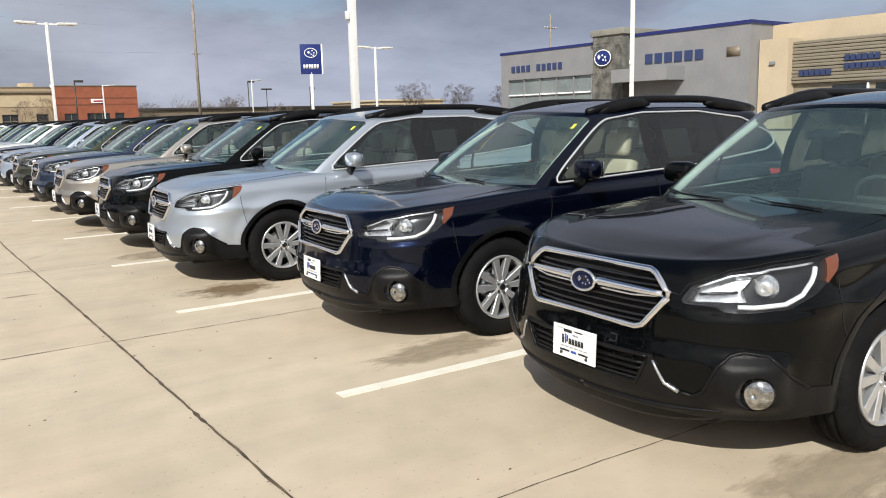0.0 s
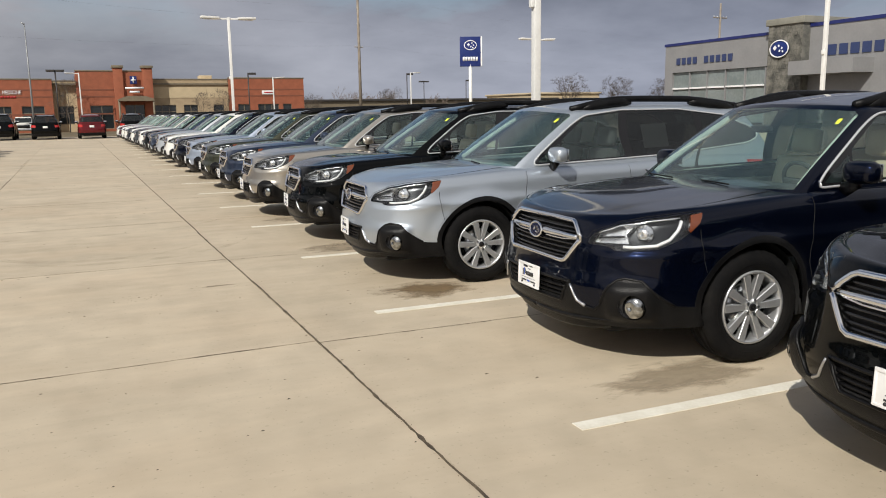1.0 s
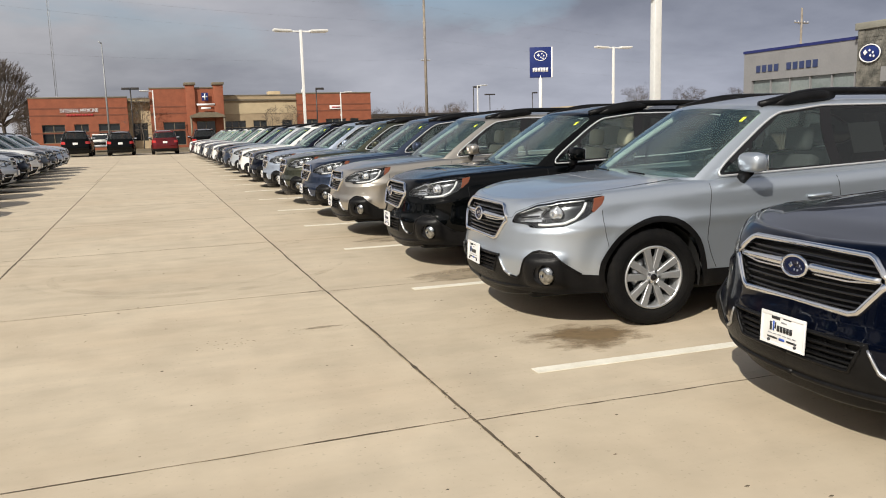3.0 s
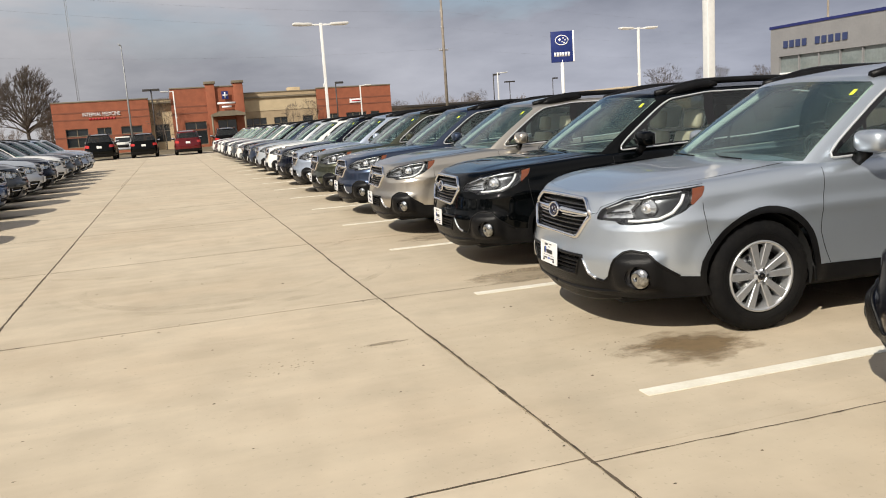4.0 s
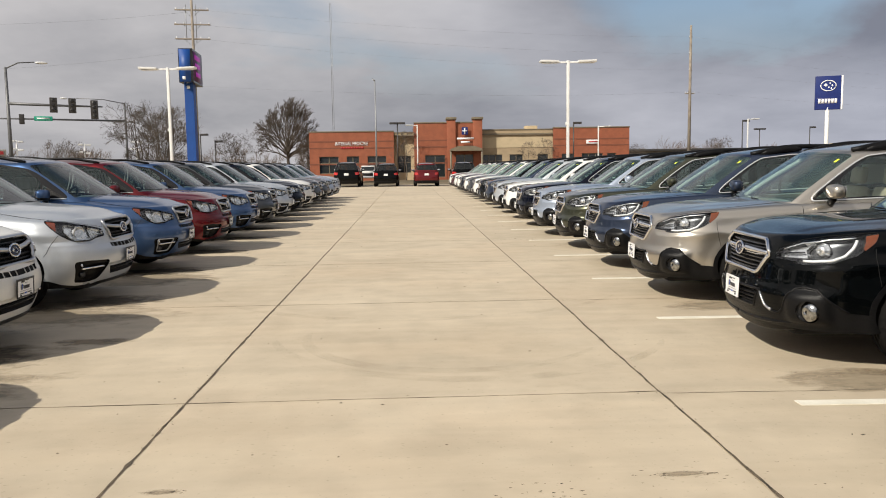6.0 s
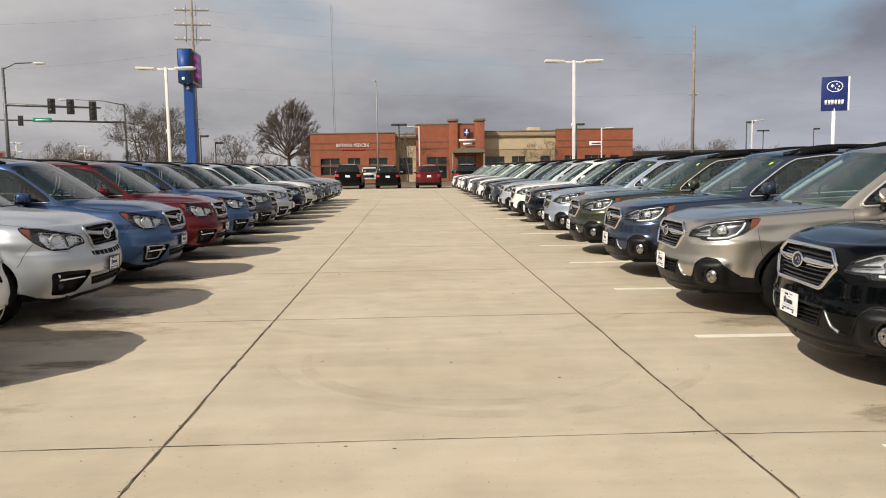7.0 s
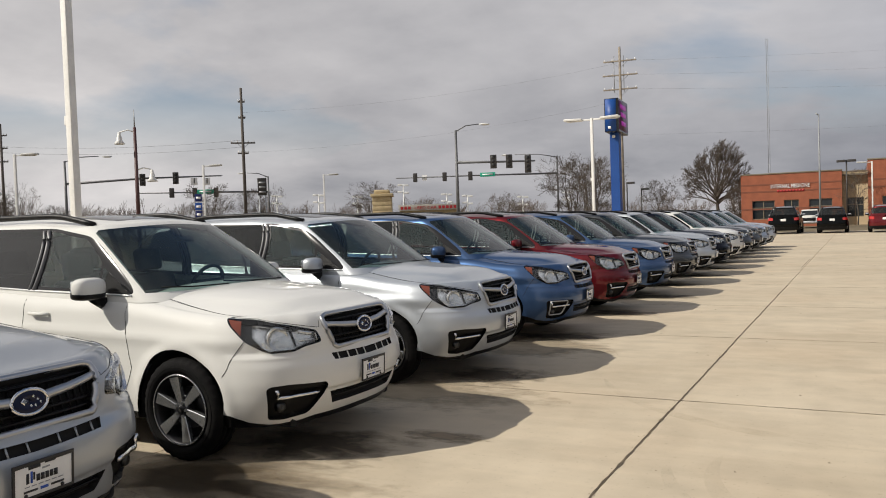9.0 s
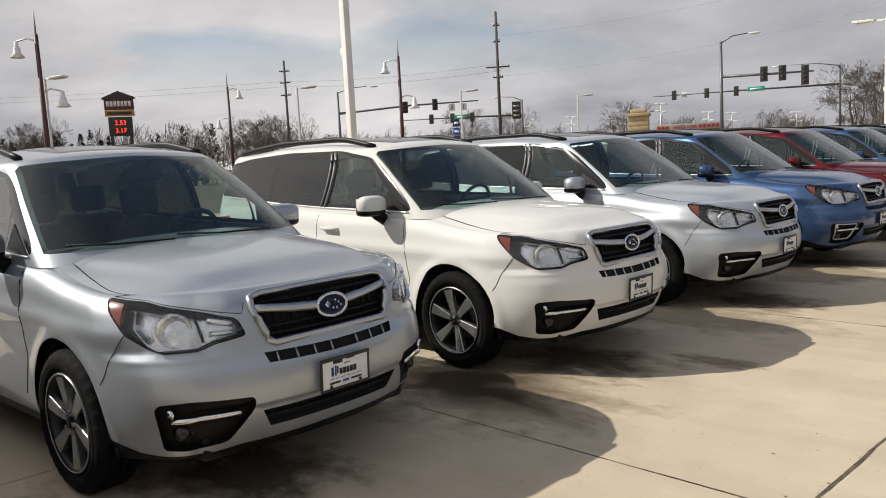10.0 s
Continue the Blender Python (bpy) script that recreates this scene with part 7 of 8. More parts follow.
part("blue_band", box((-0.08, 56.95, 8.35), (14, 72.3, 8.62)), BAND_BLUE, show, "dark blue roof band", smooth=False)
part("blue_band", box((-0.08, 39.9, 8.65), (14, 53.0, 8.95)), BAND_BLUE, show, "dark blue roof band", smooth=False)
part("stone_tower", box((-0.9, 53.0, 0), (8, 56.9, 9.0)), STONE, show, "grey ledger stone tower", smooth=False)
part("tower_cap", box((-1.1, 52.8, 9.0), (8.2, 57.1, 9.6), 0.05), material("cap_stone", (0.24, 0.235, 0.20), 0.8, second=(0.20, 0.195, 0.165), scale=1), show)
for i in range(9):
    for j in range(28):
        random.seed(i * 31 + j)
        y0 = 53.05 + 0.42 * i + (0.11 if j % 2 else 0)
        part("stone", box((-0.9 - random.uniform(0.01, 0.07), y0, 0.1 + 0.315 * j), (-0.88, min(56.88, y0 + random.uniform(0.33, 0.40)), 0.395 + 0.315 * j)), STONE_BIT, show, smooth=False)
bm = bmesh.new()
bmesh.ops.create_uvsphere(bm, u_segments=28, v_segments=12, radius=1, matrix=Matrix.Translation((-1.0, 55.4, 6.9)) @ Matrix.Diagonal((0.22, 1.05, 0.75, 1)))
part("oval_sign", bm, SIGN_BLUE, show, "blue oval sign with white marks")
part("oval_ring", tube([(-1.12, 55.4 + 1.05 * math.cos(a), 6.9 + 0.75 * math.sin(a)) for a in (2 * math.pi * i / 30 for i in range(30))], 0.06, 6, True), SIGN_WHITE, show)
for y, z, q in ((55.75, 7.0, 0.24), (55.3, 7.15, 0.13), (55.2, 6.7, 0.13), (54.95, 6.95, 0.13), (54.85, 6.65, 0.12)):
    bm = bmesh.new()
    bmesh.ops.create_cone(bm, cap_ends=True, segments=4, radius1=q, radius2=q * 0.4, depth=0.06, matrix=pose(-1.24, y, z, 0, 90, 0))
    part("oval_mark", bm, SIGN_WHITE, show, smooth=False)
for k in range(10):
    if k != 4:
        part("lettering", box((-0.10, 70.3 - 0.84 * k - 0.56, 6.3), (-0.02, 70.3 - 0.84 * k, 7.0), 0.02), LETTER, show, smooth=False)
for k in range(6):
    part("lettering", box((-0.10, 51.0 - 1.12 * k - 0.84, 6.05), (-0.02, 51.0 - 1.12 * k, 6.95), 0.02), LETTER, show, smooth=False)
part("canopy", box((-2.5, 46.5, 4.4), (0, 53.0, 5.6)), SHOW_GREY, show, smooth=False)
part("small_window", box((-0.05, 40.9, 6.1), (0.0, 42.2, 6.9)), COPING, show)
part("beige_wall", box((1.2, 37.3, 0), (14, 39.9, 7.3)), BEIGE, show, "sunlit beige rendered wall", smooth=False)
part("beige_upper", box((3.2, 26.0, 6.5), (14, 40.0, 8.6)), BEIGE, show, smooth=False)
part("wall_lamp", box((1.05, 38.4, 5.2), (1.2, 38.9, 5.5), 0.04), GREY_STEEL, show)
part("service_wall", box((2.2, 12.0, 0), (14, 37.3, 3.6)), SIDING, show, smooth=False)
for k in range(13):
    part("siding_strip", box((1.85 - 0.06 * (k % 2), 12.0, 3.62 + 0.26 * k), (2.3, 37.3, 3.86 + 0.26 * k), 0.05), SIDING, show)
for k in range(6):
    win = new("window")
    win.parent = show
    part("pane", box((2.14, 31.2 - 3.4 * k, 0.3), (2.18, 36.6 - 3.4 * k - 2.6, 3.4)), DARK_GLASS, win, smooth=False)
    part("mullion", box((2.05, 31.1 - 3.4 * k, 0), (2.2, 31.25 - 3.4 * k, 3.5)), SIGN_WHITE, win, smooth=False)
for y, z, n in ((36.6, 4.2, 6), (32.9, 5.2, 6), (32.9, 4.55, 7)):
    for k in range(n):
        part("lettering", box((1.68, y - 0.46 * k - 0.36, z), (1.8, y - 0.46 * k, z + 0.45)), LETTER, show, smooth=False)

# long low roofs on the horizon
for x0, x1, y, h, lbl in ((32, 96, 150, 3.9, "long low grey-brown warehouse roof"), (100, 118, 165, 5.4, "distant tan box store")):
    r = empty("distant_building", pose(0, y, -0.16), lbl, "building")
    part("wall", box((x0, 0, 0), (x1, 25, h)), COPING if h < 5 else TAN_LIGHT, r, smooth=False)
    part("roof", box((x0 - 0.4, -0.4, h), (x1 + 0.4, 25.4, h + 0.4), 0.05), DARK_STEEL if h < 5 else BEIGE, r)


# white pickup before the clinic
r = empty("pickup_truck", pose(-4.9, 93.0, -0.16), "white pickup truck parked before the clinic", "car")
body = box((-0.98, 0, 0.45), (0.98, 5.4, 1.05), 0.10)
part("body", body, PAINT["white"], r)
part("hood", box((-0.92, 0.05, 1.0), (0.92, 1.5, 1.22), 0.08), PAINT["white"], r)
bm = box((-0.86, 1.4, 1.15), (0.86, 3.3, 1.85), 0.08)
for v in bm.verts:
    if v.co.z > 1.6:
        v.co.x *= 0.86
        v.co.y = 2.35 + (v.co.y - 2.35) * 0.75
part("cab", bm, PAINT["white"], r)
bm = box((-0.74, 1.38, 1.28), (0.74, 1.46, 1.74), 0.02)
for v in bm.verts:
    v.co.y += (v.co.z - 1.28) * 0.42
part("windscreen", bm, DARK_GLASS, r)
part("grille", box((-0.62, -0.03, 0.72), (0.62, 0.02, 1.02), 0.02), MAT["gloss_black"], r)
part("bumper", box((-0.98, -0.10, 0.45), (0.98, 0.06, 0.66), 0.03), MAT["chrome"], r)
for sx in (-1, 1):
    part("headlamp", box((sx * 0.66, -0.03, 0.76), (sx * 0.95, 0.04, 1.0), 0.02), MAT["drl"], r)
    part("mirror", box((sx * 0.95, 1.5, 1.2), (sx * 1.2, 1.6, 1.42), 0.03), MAT["gloss_black"], r)
    for yy in (1.0, 4.3):
        w = revolve([(0.22, -0.11), (0.36, -0.10), (0.38, -0.05), (0.38, 0.05), (0.36, 0.10), (0.22, 0.11)], 24, "y")
        bmesh.ops.rotate(w, matrix=Matrix.Rotation(radians(90), 3, "Z"), verts=w.verts)
        part("tyre", w, MAT["rubber"], r).matrix_basis = pose(sx * 0.86, yy, 0.38)


# ---- trees ----
def limb(out, pts, rad, sides):
    """Adds a tapered limb to lists of vertices and faces."""
    vs, fs = out
    base = len(vs)
    for i, p in enumerate(pts):
        t = (pts[min(i + 1, len(pts) - 1)] - pts[max(i - 1, 0)]).normalized()
        s = t.orthogonal().normalized()
        w = t.cross(s)
        for j in range(sides):
            a = 2 * math.pi * j / sides
            vs.append(p + rad[i] * (math.cos(a) * s + math.sin(a) * w))
    for i in range(len(pts) - 1):
        for j in range(sides):
            a, b = base + i * sides + j, base + i * sides + (j + 1) % sides
            fs.append((a, b, b + sides, a + sides))


def grow(out, p, d, length, radius, depth, rng, thin, spread, bend=0.22, up=0.10):
    """One limb with its own branches."""
    pts, rad = [p], [radius]
    q, dd = p.copy(), d.copy()
    for i in range(3):
        dd = (dd + Vector((rng.uniform(-1, 1), rng.uniform(-1, 1), rng.uniform(-0.5, 0.6))) * bend).normalized()
        q = q + dd * length / 3
        pts.append(q.copy())
        rad.append(max(thin, radius * (1 - (i + 1) / 3 * 0.45)))
    limb(out, pts, rad, 5 if depth > 3 else 3)
    if depth <= 0:
        return
    for k in range(4 if depth == 1 else 3):
        side = dd.orthogonal().normalized()
        side.rotate(Matrix.Rotation(rng.uniform(0, 1.2) + k * 2.1, 3, dd))
        nd = (dd + side * rng.uniform(0.4, 1.1) * spread + Vector((0, 0, up))).normalized()
        at = (pts[3], pts[2], pts[3], pts[1])[k]
        grow(out, at, nd, length * rng.uniform(0.60, 0.80), radius * 0.56, depth - 1, rng, thin, spread, bend, up)


def bare_tree(seed, h, depth, label, spread=0.8, thin=0.018, trunk=0.28, stems=1):
    """A leafless tree: leaders from the ground and limbs at many heights that fill a round crown."""
    rng = random.Random(seed)
    r = new("bare_tree")
    r.empty_display_size = 0.3
    tagged(r, label, "tree")
    out = ([], [])
    for s in range(stems):
        lean = Vector((math.cos(2.4 * s), math.sin(2.4 * s), 0)) * (0.0 if stems == 1 else 0.22 * h * rng.uniform(0.5, 1))
        base = lean * 0.12
        pts = [base + Vector((rng.uniform(-1, 1) * 0.02 * h, rng.uniform(-1, 1) * 0.02 * h, 0)) * (k > 0) + lean * (k / 6)**1.3 + Vector((0, 0, h * 0.93 * k / 6 - 0.2)) for k in range(7)]
        bm = bmesh.new()
        add_tube(bm, pts[:4], [trunk * 1.25, trunk, trunk * 0.85, trunk * 0.62], 8)
        part("trunk", bm, BARK, r)
        limb(out, pts[3:], [trunk * 0.62, trunk * 0.42, trunk * 0.24, thin], 5)
        n = 15 if stems == 1 else 7
        for k in range(n):
            q = 0.27 + 0.68 * k / n if stems == 1 else 0.12 + 0.8 * k / n
            a = k * 2.4 + rng.uniform(-0.4, 0.4) + s
            size = h * spread * 0.30 * math.sqrt(max(0.08, 1 - ((q - 0.52) / 0.5)**2)) * rng.uniform(0.75, 1.15)
            i = min(5, int(q * 6))
            at = pts[i].lerp(pts[i + 1], q * 6 - i)
            d = Vector((math.cos(a), math.sin(a), 0.35 + 0.9 * q)).normalized()
            grow(out, at, d, size, trunk * 0.40 * (1.15 - q), depth, rng, thin, 0.85)
    arrays("crown", *out, TWIG, r)
    return r


def oak(seed, h, label):
    """A broad leafless tree: a short trunk that parts into many rising limbs under a round crown."""
    rng = random.Random(seed)
    r = new("bare_tree")
    r.empty_display_size = 0.3
    tagged(r, label, "tree")
    bm = bmesh.new()
    add_tube(bm, [(0, 0, -0.2), (0.02 * h, 0, 0.12 * h), (0, 0.01 * h, 0.26 * h), (0.01 * h, 0, 0.42 * h)], [0.40, 0.31, 0.27, 0.14], 9)
    part("trunk", bm, BARK, r)
    out = ([], [])
    for k in range(19):
        a, q = k * 2.4 + rng.uniform(-0.2, 0.2), (k + 0.5) / 19
        tip = Vector((0.44 * h * math.cos(a) * math.sin(2.05 * q**0.6), 0.44 * h * math.sin(a) * math.sin(2.05 * q**0.6), 0.60 * h + 0.40 * h * math.cos(2.05 * q**0.6)))
        at = Vector((0, 0, h * (0.42 - 0.15 * q)))
        grow(out, at, (tip - at).normalized(), (tip - at).length * 0.385, 0.16, 5, rng, 0.020, 0.50, 0.12, 0.06)
    arrays("crown", *out, TWIG, r)
    return r


t1 = oak(3, 11.0, "large bare oak with dark spreading branches")
t1.matrix_basis = pose(-17.2, 117.5, -0.16) @ Matrix.Diagonal((0.80, 0.80, 0.99, 1))
t2 = bare_tree(8, 8.0, 4, "bare multi-stemmed tree with fine upright twigs", 0.62, 0.012, 0.10, 4)
t2.matrix_basis = pose(-27.0, 92.0, -0.16)
t3 = bare_tree(5, 6.0, 3, "slim bare young street tree", 0.55, 0.010, 0.07)
t3.matrix_basis = pose(-0.6, 102.5, -0.16)
spots = [(t2, -25.5, 89, 0.95, 40), (t2, -29.5, 94, 1.05, 200), (t2, -22.5, 108, 0.75, 90), (t2, -13.6, 110, 0.7, 300), (t2, -15.0, 125, 0.8, 10), (t2, -11.0, 165, 0.9, 80), (t2, -66, 46, 0.72, 10), (t2, -70, 50, 0.8, 70),
         (t2, -63, 48, 0.7, 130), (t2, -75, 52, 0.8, 190), (t2, -82, 48, 0.8, 220), (t2, -62, 70, 0.8, 15), (t2, -59, 75, 0.75, 115), (t2, -50, 84, 0.8, 215), (t3, 14.5, 103, 0.75, 30), (t3, 17.0, 103.5, 0.8, 200), (t2, 34, 125, 0.55, 10), (t2, 74, 112, 0.85, 10), (t2, 88, 118, 0.85, 200), (t2, 101, 120, 0.85, 100), (t2, 63, 165, 0.8, 45), (t2, -48, 118, 0.7, 45), (t2, -75, 62, 0.6, 145), (t2, -78, 31, 0.8, 145), (t2, -88, 34, 0.8, 245)]
for t, x, y, k, a in spots:
    ob = copy_thing(t, pose(x, y, -0.16, 0, 0, a))
    ob.scale = (k, k, k)
# the far tree line
rng = random.Random(11)
out = ([], [])
for i in range(330):
    if i < 250:
        a = radians(rng.uniform(62, 200))
        dist = rng.uniform(125, 240)
        x, y = dist * math.cos(a), 20 + dist * math.sin(a)
        if -14 < x < 32 and y < 150:
            continue
    else:
        x, y = rng.uniform(-135, -75), rng.uniform(20, 105)
    h = rng.uniform(3.4, 7.2)
    for k in range(3):
        b = rng.uniform(0, 2 * math.pi)
        grow(out, Vector((x + math.cos(b), y + math.sin(b), -0.2)), Vector((0.25 * math.cos(b), 0.25 * math.sin(b), 1)).normalized(), h * 0.40, 0.10, 3, rng, 0.022, 0.6, 0.16, 0.15)
tl = arrays("tree_line", *out, material("far_twigs", (0.15, 0.118, 0.098), 0.95, second=(0.19, 0.15, 0.125), scale=0.2))
tagged(tl, "distant brown line of bare winter trees", "trees", kind="stuff")
bm = bmesh.new()
for i in range(80):
    x, y, h = rng.uniform(-104, -76), rng.uniform(26, 48), rng.uniform(3.4, 6.0)
    for k in range(260):
        b, zz = rng.uniform(0, 2 * math.pi), rng.random()
        rr = (1 - zz) * h * 0.32 * rng.uniform(0.6, 1)
        c = Vector((x + rr * math.cos(b), y + rr * math.sin(b), 0.2 + zz * h))
        vs = [bm.verts.new(c + Vector((rng.uniform(-0.2, 0.2), rng.uniform(-0.2, 0.2), rng.uniform(-0.16, 0.18)))) for _ in range(3)]
        bm.faces.new(vs)
ev = part("evergreen_hedge", bm, material("dark_evergreen", (0.02, 0.026, 0.02), 0.9, second=(0.035, 0.04, 0.03), scale=1), smooth=False)
tagged(ev, "dark evergreen shrubs in a ragged clump", "shrubs", kind="stuff")

# ---- slabs and lines ----
LINE = material("line_paint", (0.80, 0.77, 0.67), 0.7, second=(0.70, 0.66, 0.55), scale=5, bump=0.2, bump_scale=80)
for i in range(-1, 21):
    y = [1.2, 3.92, 6.65, 9.40, 12.2, 14.95][i + 1] if i < 5 else 14.95 + BAY * (i - 4)
    ln = part("parking_line", box((0, -0.05, 0.0), (5.2, 0.05, 0.004)), LINE, smooth=False)
    ln.matrix_basis = pose(1.87 if i == 1 else 1.98, y, 0, 0, 0, -1.8)
    tagged(ln, "painted cream parking bay line on concrete", "parking line", "bay lines", "structure")


def ragged(length, width, rng, step=0.06):
    """A crack-like strip along x with uneven edges."""
    bm = bmesh.new()
    n = int(length / step)
    prev, shift = None, 0.0
    for i in range(n + 1):
        x = length * i / n
        shift = 0.9 * shift + rng.uniform(-0.0035, 0.0035)
        w = width * rng.uniform(0.55, 1.3)
        if rng.random() < 0.05:
            w *= 1.9
        pair = (bm.verts.new((x, shift - w / 2, 0)), bm.verts.new((x, shift + w / 2, 0)))
        if prev:
            bm.faces.new((prev[0], pair[0], pair[1], prev[1]))
        prev = pair
    return bm


SEAL = material("joint_sealant", (0.045, 0.035, 0.025), 0.9, second=(0.15, 0.112, 0.072), scale=7)
rng = random.Random(4)
for x, y0, length, w in ((1.21, -4.9, 18.9, 0.0150), (1.21, 14.0, 12, 0.012), (1.21, 26.0, 45, 0.008), (-1.89, -4.9, 17.9, 0.0150), (-1.89, 13.0, 11.8, 0.013)):
    jt = part("joint", ragged(length, w, rng), SEAL)
    jt.matrix_basis = pose(x, y0, 0.0025, 0, 0, 90)
    tagged(jt, "dark ragged lengthwise joint in the concrete", "joint", kind="structure")
jt = part("joint", ragged(4.5, 0.010, rng), SEAL)
jt.matrix_basis = pose(-1.95, 30.4, 0.0025, 0, 0, 90)
tagged(jt, "dark ragged lengthwise joint in the concrete", "joint", kind="structure")
for x0, y0, length in ((-2.66, 24.9, 0.75), (-1.9, 31.3, 2.3)):
    jt = part("joint", ragged(length, 0.020, rng), SEAL)
    jt.matrix_basis = pose(x0, y0, 0.0024)
    tagged(jt, "short dark cross crack in the concrete", "joint", "cross joints", "structure")
for k in range(-3, 9):
    for x0, length, turn in ((-12, 13.2, 0), (1.2, 9, -1.8)):
        jt = part("joint", ragged(length, 0.0065, rng), SEAL)
        jt.matrix_basis = pose(x0, 6.08 + 3.655 * k - (0.05 if turn else 0.0), 0.0022, 0, 0, turn)
        tagged(jt, "thin dark cross joint in the concrete", "joint", "cross joints", "structure")


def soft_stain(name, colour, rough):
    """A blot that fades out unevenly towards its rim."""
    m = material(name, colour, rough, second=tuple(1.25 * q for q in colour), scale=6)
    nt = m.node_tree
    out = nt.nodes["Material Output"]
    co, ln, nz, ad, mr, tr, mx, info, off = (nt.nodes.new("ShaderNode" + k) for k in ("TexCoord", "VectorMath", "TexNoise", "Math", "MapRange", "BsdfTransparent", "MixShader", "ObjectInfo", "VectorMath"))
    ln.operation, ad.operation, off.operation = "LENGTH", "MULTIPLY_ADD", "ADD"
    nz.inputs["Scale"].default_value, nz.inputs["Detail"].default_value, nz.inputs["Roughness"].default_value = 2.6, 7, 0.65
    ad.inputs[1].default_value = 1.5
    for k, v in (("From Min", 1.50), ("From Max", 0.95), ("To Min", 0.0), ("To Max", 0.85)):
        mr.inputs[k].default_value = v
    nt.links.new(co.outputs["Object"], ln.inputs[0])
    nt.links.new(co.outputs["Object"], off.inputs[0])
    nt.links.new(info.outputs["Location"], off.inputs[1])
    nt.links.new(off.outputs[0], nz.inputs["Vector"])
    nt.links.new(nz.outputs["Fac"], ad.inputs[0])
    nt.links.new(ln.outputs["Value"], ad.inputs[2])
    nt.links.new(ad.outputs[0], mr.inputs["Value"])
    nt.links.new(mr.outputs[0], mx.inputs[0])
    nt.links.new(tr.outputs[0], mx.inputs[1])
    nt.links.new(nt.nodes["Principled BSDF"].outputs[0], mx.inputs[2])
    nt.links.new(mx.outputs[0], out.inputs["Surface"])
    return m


def stain(x, y, rx, ry, k, mat, name, label):
    """A flat round sheet for a soft blot on the ground."""
    bm = bmesh.new()
    bm.faces.new([bm.verts.new((math.cos(2 * math.pi * i / 32), math.sin(2 * math.pi * i / 32), 0)) for i in range(32)])
    ob = part(name, bm, mat)
    ob.matrix_basis = pose(x, y, 0.0012 + 0.0002 * k) @ Matrix.Diagonal((rx, ry, 1, 1))
    return tagged(ob, label, "stain", "stains on the concrete", "structure")


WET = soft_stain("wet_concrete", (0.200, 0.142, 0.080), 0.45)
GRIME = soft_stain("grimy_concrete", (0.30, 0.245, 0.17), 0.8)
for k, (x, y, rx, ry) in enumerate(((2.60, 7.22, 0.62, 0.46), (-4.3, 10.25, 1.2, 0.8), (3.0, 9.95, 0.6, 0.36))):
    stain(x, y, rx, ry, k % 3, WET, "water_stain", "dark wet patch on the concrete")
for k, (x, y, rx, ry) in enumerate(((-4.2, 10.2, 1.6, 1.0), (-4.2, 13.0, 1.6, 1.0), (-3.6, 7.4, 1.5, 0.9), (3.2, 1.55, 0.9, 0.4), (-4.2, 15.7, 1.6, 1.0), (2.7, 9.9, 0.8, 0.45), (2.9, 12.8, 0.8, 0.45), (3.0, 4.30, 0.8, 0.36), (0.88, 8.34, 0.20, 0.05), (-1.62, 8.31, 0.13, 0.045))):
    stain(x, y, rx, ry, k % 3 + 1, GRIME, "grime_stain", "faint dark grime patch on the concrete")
# stains below the SUV noses, darkened to paint the shade under each car
NOSE_SHADE = soft_stain("shade_stained_concrete", (0.085, 0.064, 0.043), 0.6)
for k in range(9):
    stain(-4.10 + 0.10 * (k % 3), 8.50 + 2.715 * k, 0.85 + 0.12 * (k % 2), 0.66, k % 2, NOSE_SHADE, "oil_stain", "dark stain with painted shade below a parked car's nose")
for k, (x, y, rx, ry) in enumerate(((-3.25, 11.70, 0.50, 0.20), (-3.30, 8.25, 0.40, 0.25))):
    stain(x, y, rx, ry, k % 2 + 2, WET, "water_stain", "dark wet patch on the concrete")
SCUFF = soft_stain("tyre_scuff", (0.33, 0.275, 0.195), 0.8)
scuff_nt = SCUFF.node_tree
for link in list(scuff_nt.links):
    if link.to_socket.name == "Fac" and link.to_node.type == "MIX_SHADER":
        scuff_nt.links.remove(link)
for node in scuff_nt.nodes:
    if node.type == "MIX_SHADER":
        wear = scuff_nt.nodes.new("ShaderNodeTexNoise")
        wear.inputs["Scale"].default_value, wear.inputs["Detail"].default_value = 3.0, 6
        fade = scuff_nt.nodes.new("ShaderNodeMapRange")
        for k, v in (("From Min", 0.38), ("From Max", 0.7), ("To Min", 0.0), ("To Max", 0.13)):
            fade.inputs[k].default_value = v
        tc = scuff_nt.nodes.new("ShaderNodeTexCoord")
        scuff_nt.links.new(tc.outputs["Object"], wear.inputs["Vector"])
        scuff_nt.links.new(wear.outputs["Fac"], fade.inputs["Value"])
        scuff_nt.links.new(fade.outputs[0], node.inputs[0])
for k, (x, y, r, a0, a1) in enumerate(((-0.05, 11.7, 1.3, 170, 330), (0.1, 11.9, 1.75, 185, 340), (-0.3, 15.0, 2.6, 200, 330))):
    n = 40
    v, f = [], []
    for i in range(n + 1):
        a = radians(a0 + (a1 - a0) * i / n)
        w = 0.075 * math.sin(math.pi * i / n)**0.5
        v += [((r - w) * math.cos(a), (r - w) * math.sin(a), 0), ((r + w) * math.cos(a), (r + w) * math.sin(a), 0)]
        if i:
            f.append((2 * i - 2, 2 * i - 1, 2 * i + 1, 2 * i))
    sc = arrays("tyre_scuff", v, f, SCUFF)
    sc.matrix_basis = pose(x, y, 0.0019 + 0.0001 * k)
    tagged(sc, "faint curved tyre scuff on the concrete", "scuff", "stains on the concrete", "structure")
bits = ([], [])
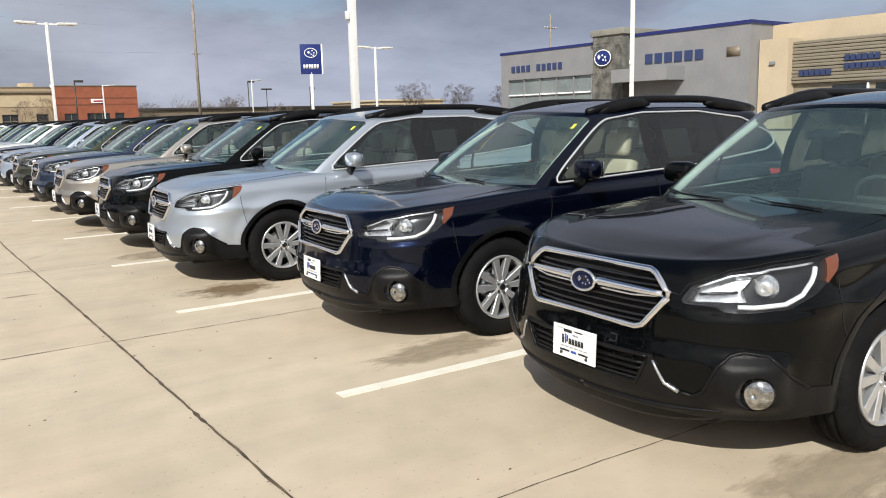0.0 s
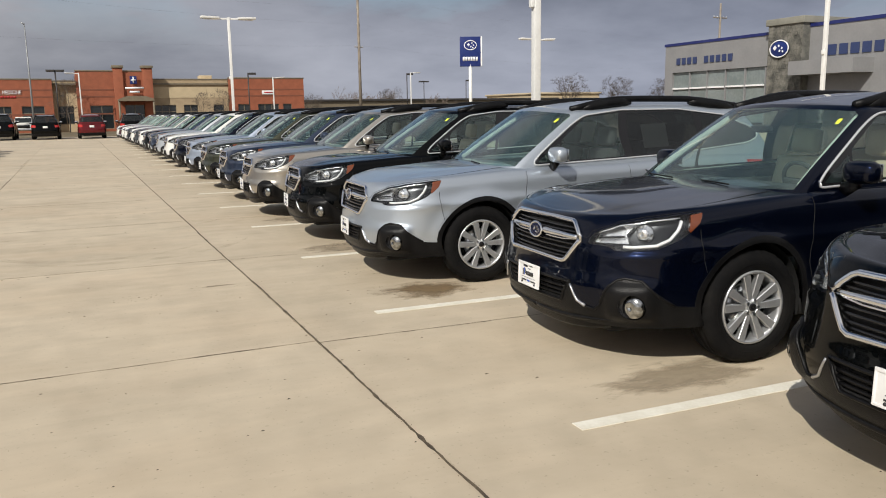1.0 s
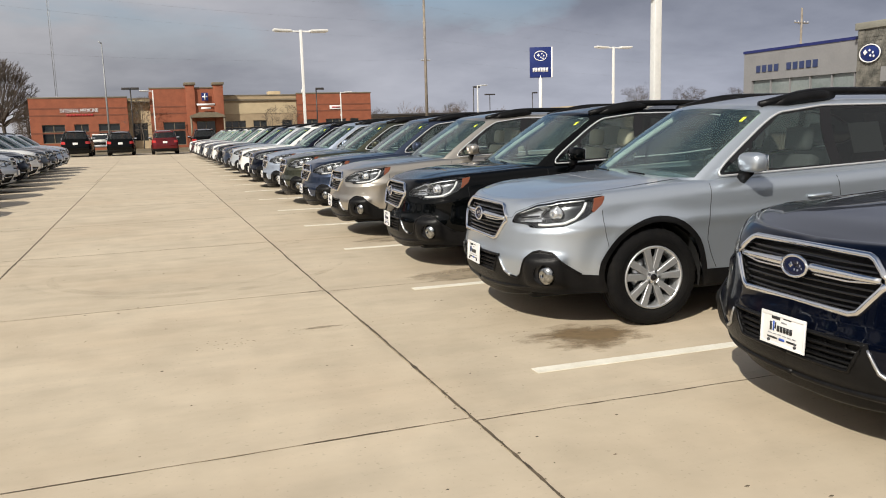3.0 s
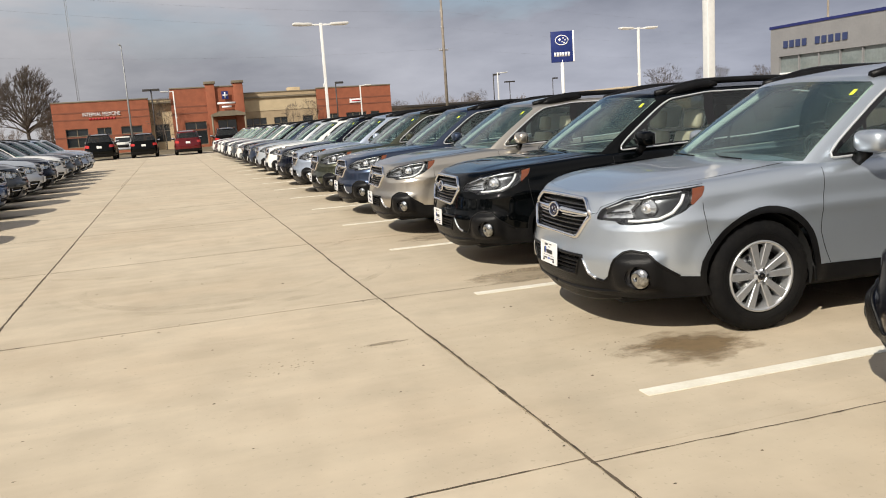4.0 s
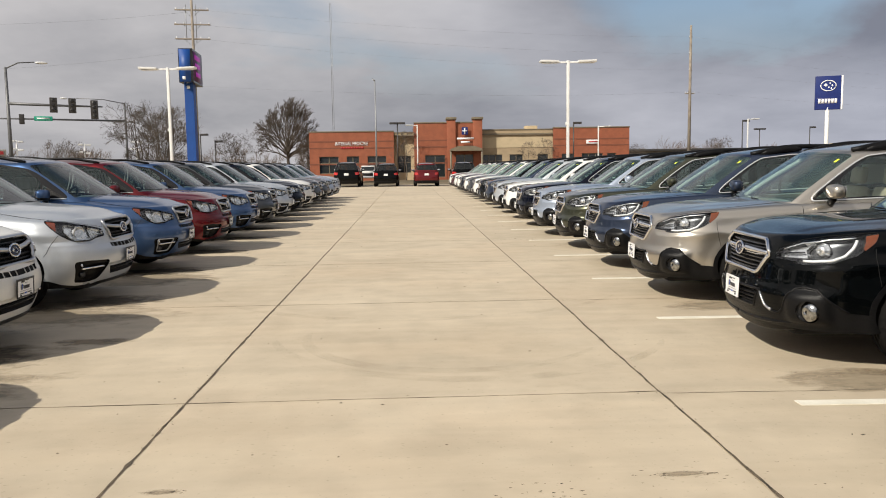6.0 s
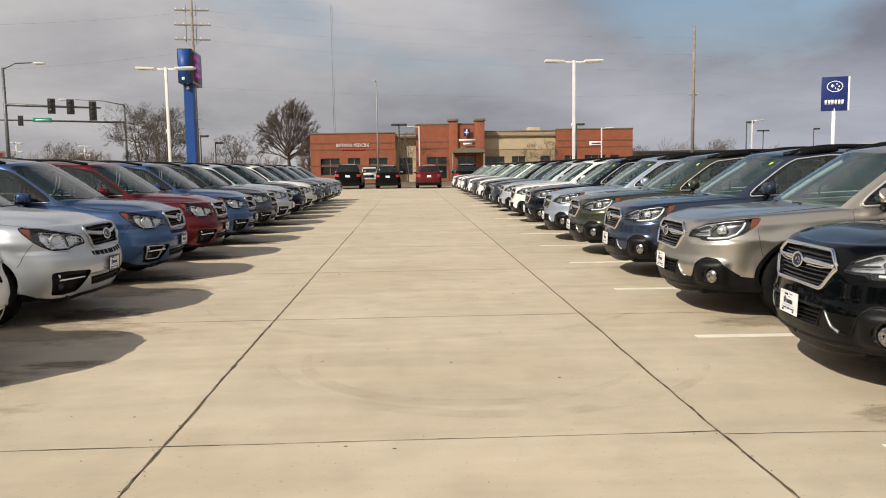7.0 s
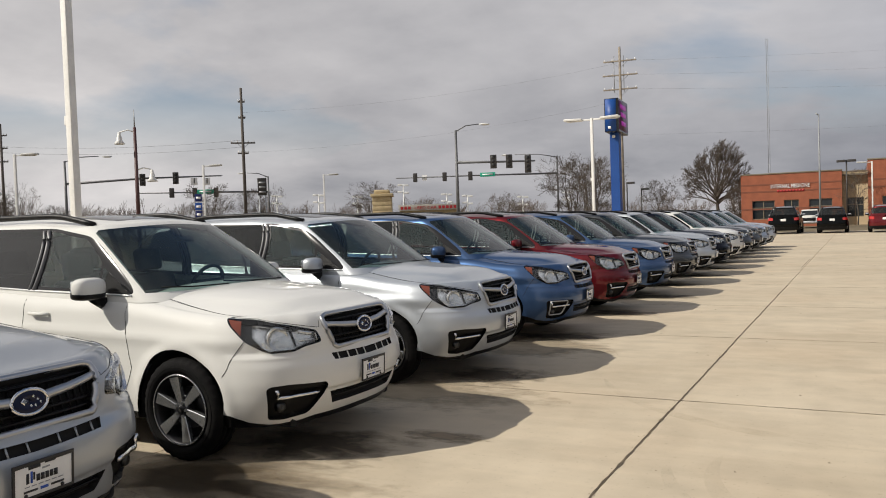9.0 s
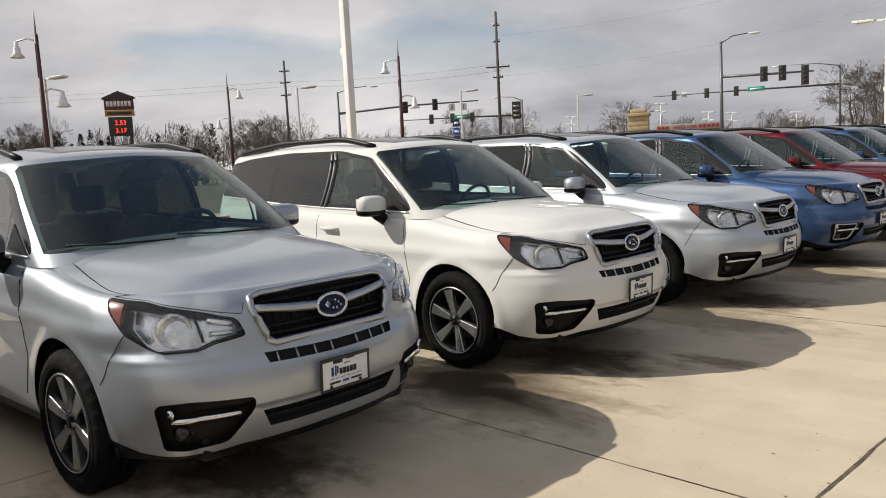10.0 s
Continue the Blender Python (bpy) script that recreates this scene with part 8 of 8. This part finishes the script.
for i in range(260):
    x, y, q = rng.uniform(-3.5, 3.0), rng.uniform(1, 26), rng.uniform(0.002, 0.008)
    k = len(bits[0])
    w = rng.uniform(0.7, 2.2)
    bits[0].extend([(x - q * w, y, 0), (x, y - q, 0), (x + q * w, y, 0), (x, y + q, 0), (x, y, q * 0.7)])
    bits[1].extend([(k, k + 1, k + 4), (k + 1, k + 2, k + 4), (k + 2, k + 3, k + 4), (k + 3, k, k + 4)])
for cx0, cy0, sx, sy, n in ((-1.62, 8.31, 0.07, 0.012, 26), (0.86, 8.34, 0.12, 0.02, 26), (0.95, 8.30, 0.3, 0.10, 22), (0.20, 8.15, 0.12, 0.08, 30), (2.2, 8.2, 0.16, 0.10, 26), (2.15, 7.4, 0.2, 0.12, 26), (2.3, 1.3, 0.25, 0.15, 40), (2.0, 0.9, 0.3, 0.1, 30), (-1.4, 7.3, 0.3, 0.15, 14)):
    for i in range(n):
        x, y, q = rng.gauss(cx0, sx), rng.gauss(cy0, sy), rng.uniform(0.002, 0.0055)
        k, w = len(bits[0]), rng.uniform(1.0, 3.0)
        bits[0].extend([(x - q * w, y, 0.001), (x, y - q, 0.001), (x + q * w, y, 0.001), (x, y + q, 0.001), (x, y, q * 0.5)])
        bits[1].extend([(k, k + 1, k + 4), (k + 1, k + 2, k + 4), (k + 2, k + 3, k + 4), (k + 3, k, k + 4)])
for i in range(420):
    x, y, q = rng.choice((-1.89, 1.21)) + rng.gauss(0, 0.014), rng.uniform(2, 16), rng.uniform(0.0015, 0.005)
    k = len(bits[0])
    w, a = rng.uniform(0.6, 2.4), rng.uniform(0, 3)
    bits[0].extend([(x - q * w * math.cos(a), y - q * w * math.sin(a), 0.003), (x + q * math.sin(a), y - q * math.cos(a), 0.003), (x + q * w * math.cos(a), y + q * w * math.sin(a), 0.003), (x - q * math.sin(a), y + q * math.cos(a), 0.003), (x, y, 0.003 + q * 0.8)])
    bits[1].extend([(k, k + 1, k + 4), (k + 1, k + 2, k + 4), (k + 2, k + 3, k + 4), (k + 3, k, k + 4)])
tagged(arrays("grit", *bits, SEAL), "small scattered grit and dry leaf crumbs", "grit", kind="stuff")
cols = [-26.0] + [-1.89 - 3.1 * k for k in range(7, 0, -1)] + [-1.89] + [1.21 + 3.1 * k for k in range(17)]
rows_y = [6.08 + 3.655 * k for k in range(-5, 19)]
rest, n = ([], []), 0
for a, b in zip(cols, cols[1:]):
    for c0, d0 in zip(rows_y, rows_y[1:]):
        g = 0.006
        gy = g if a < 1.2 else 0.0008
        x0, x1, y0, y1 = a + g, b - g, c0 + gy, d0 - gy
        if -8.5 < a and b < 8.0:
            part("slab", box((x0, y0, -0.10), (x1, y1, 0.0)), CONCRETE, pavement, smooth=False)
        else:
            k = len(rest[0])
            rest[0].extend([(x, y, z) for z in (-0.10, 0.0) for x, y in ((x0, y0), (x1, y0), (x1, y1), (x0, y1))])
            rest[1].extend([tuple(k + q for q in f) for f in ((4, 5, 6, 7), (0, 1, 5, 4), (1, 2, 6, 5), (2, 3, 7, 6), (3, 0, 4, 7))])
tagged(arrays("outer_slabs", *rest, CONCRETE, pavement, smooth=False), kind="stuff")
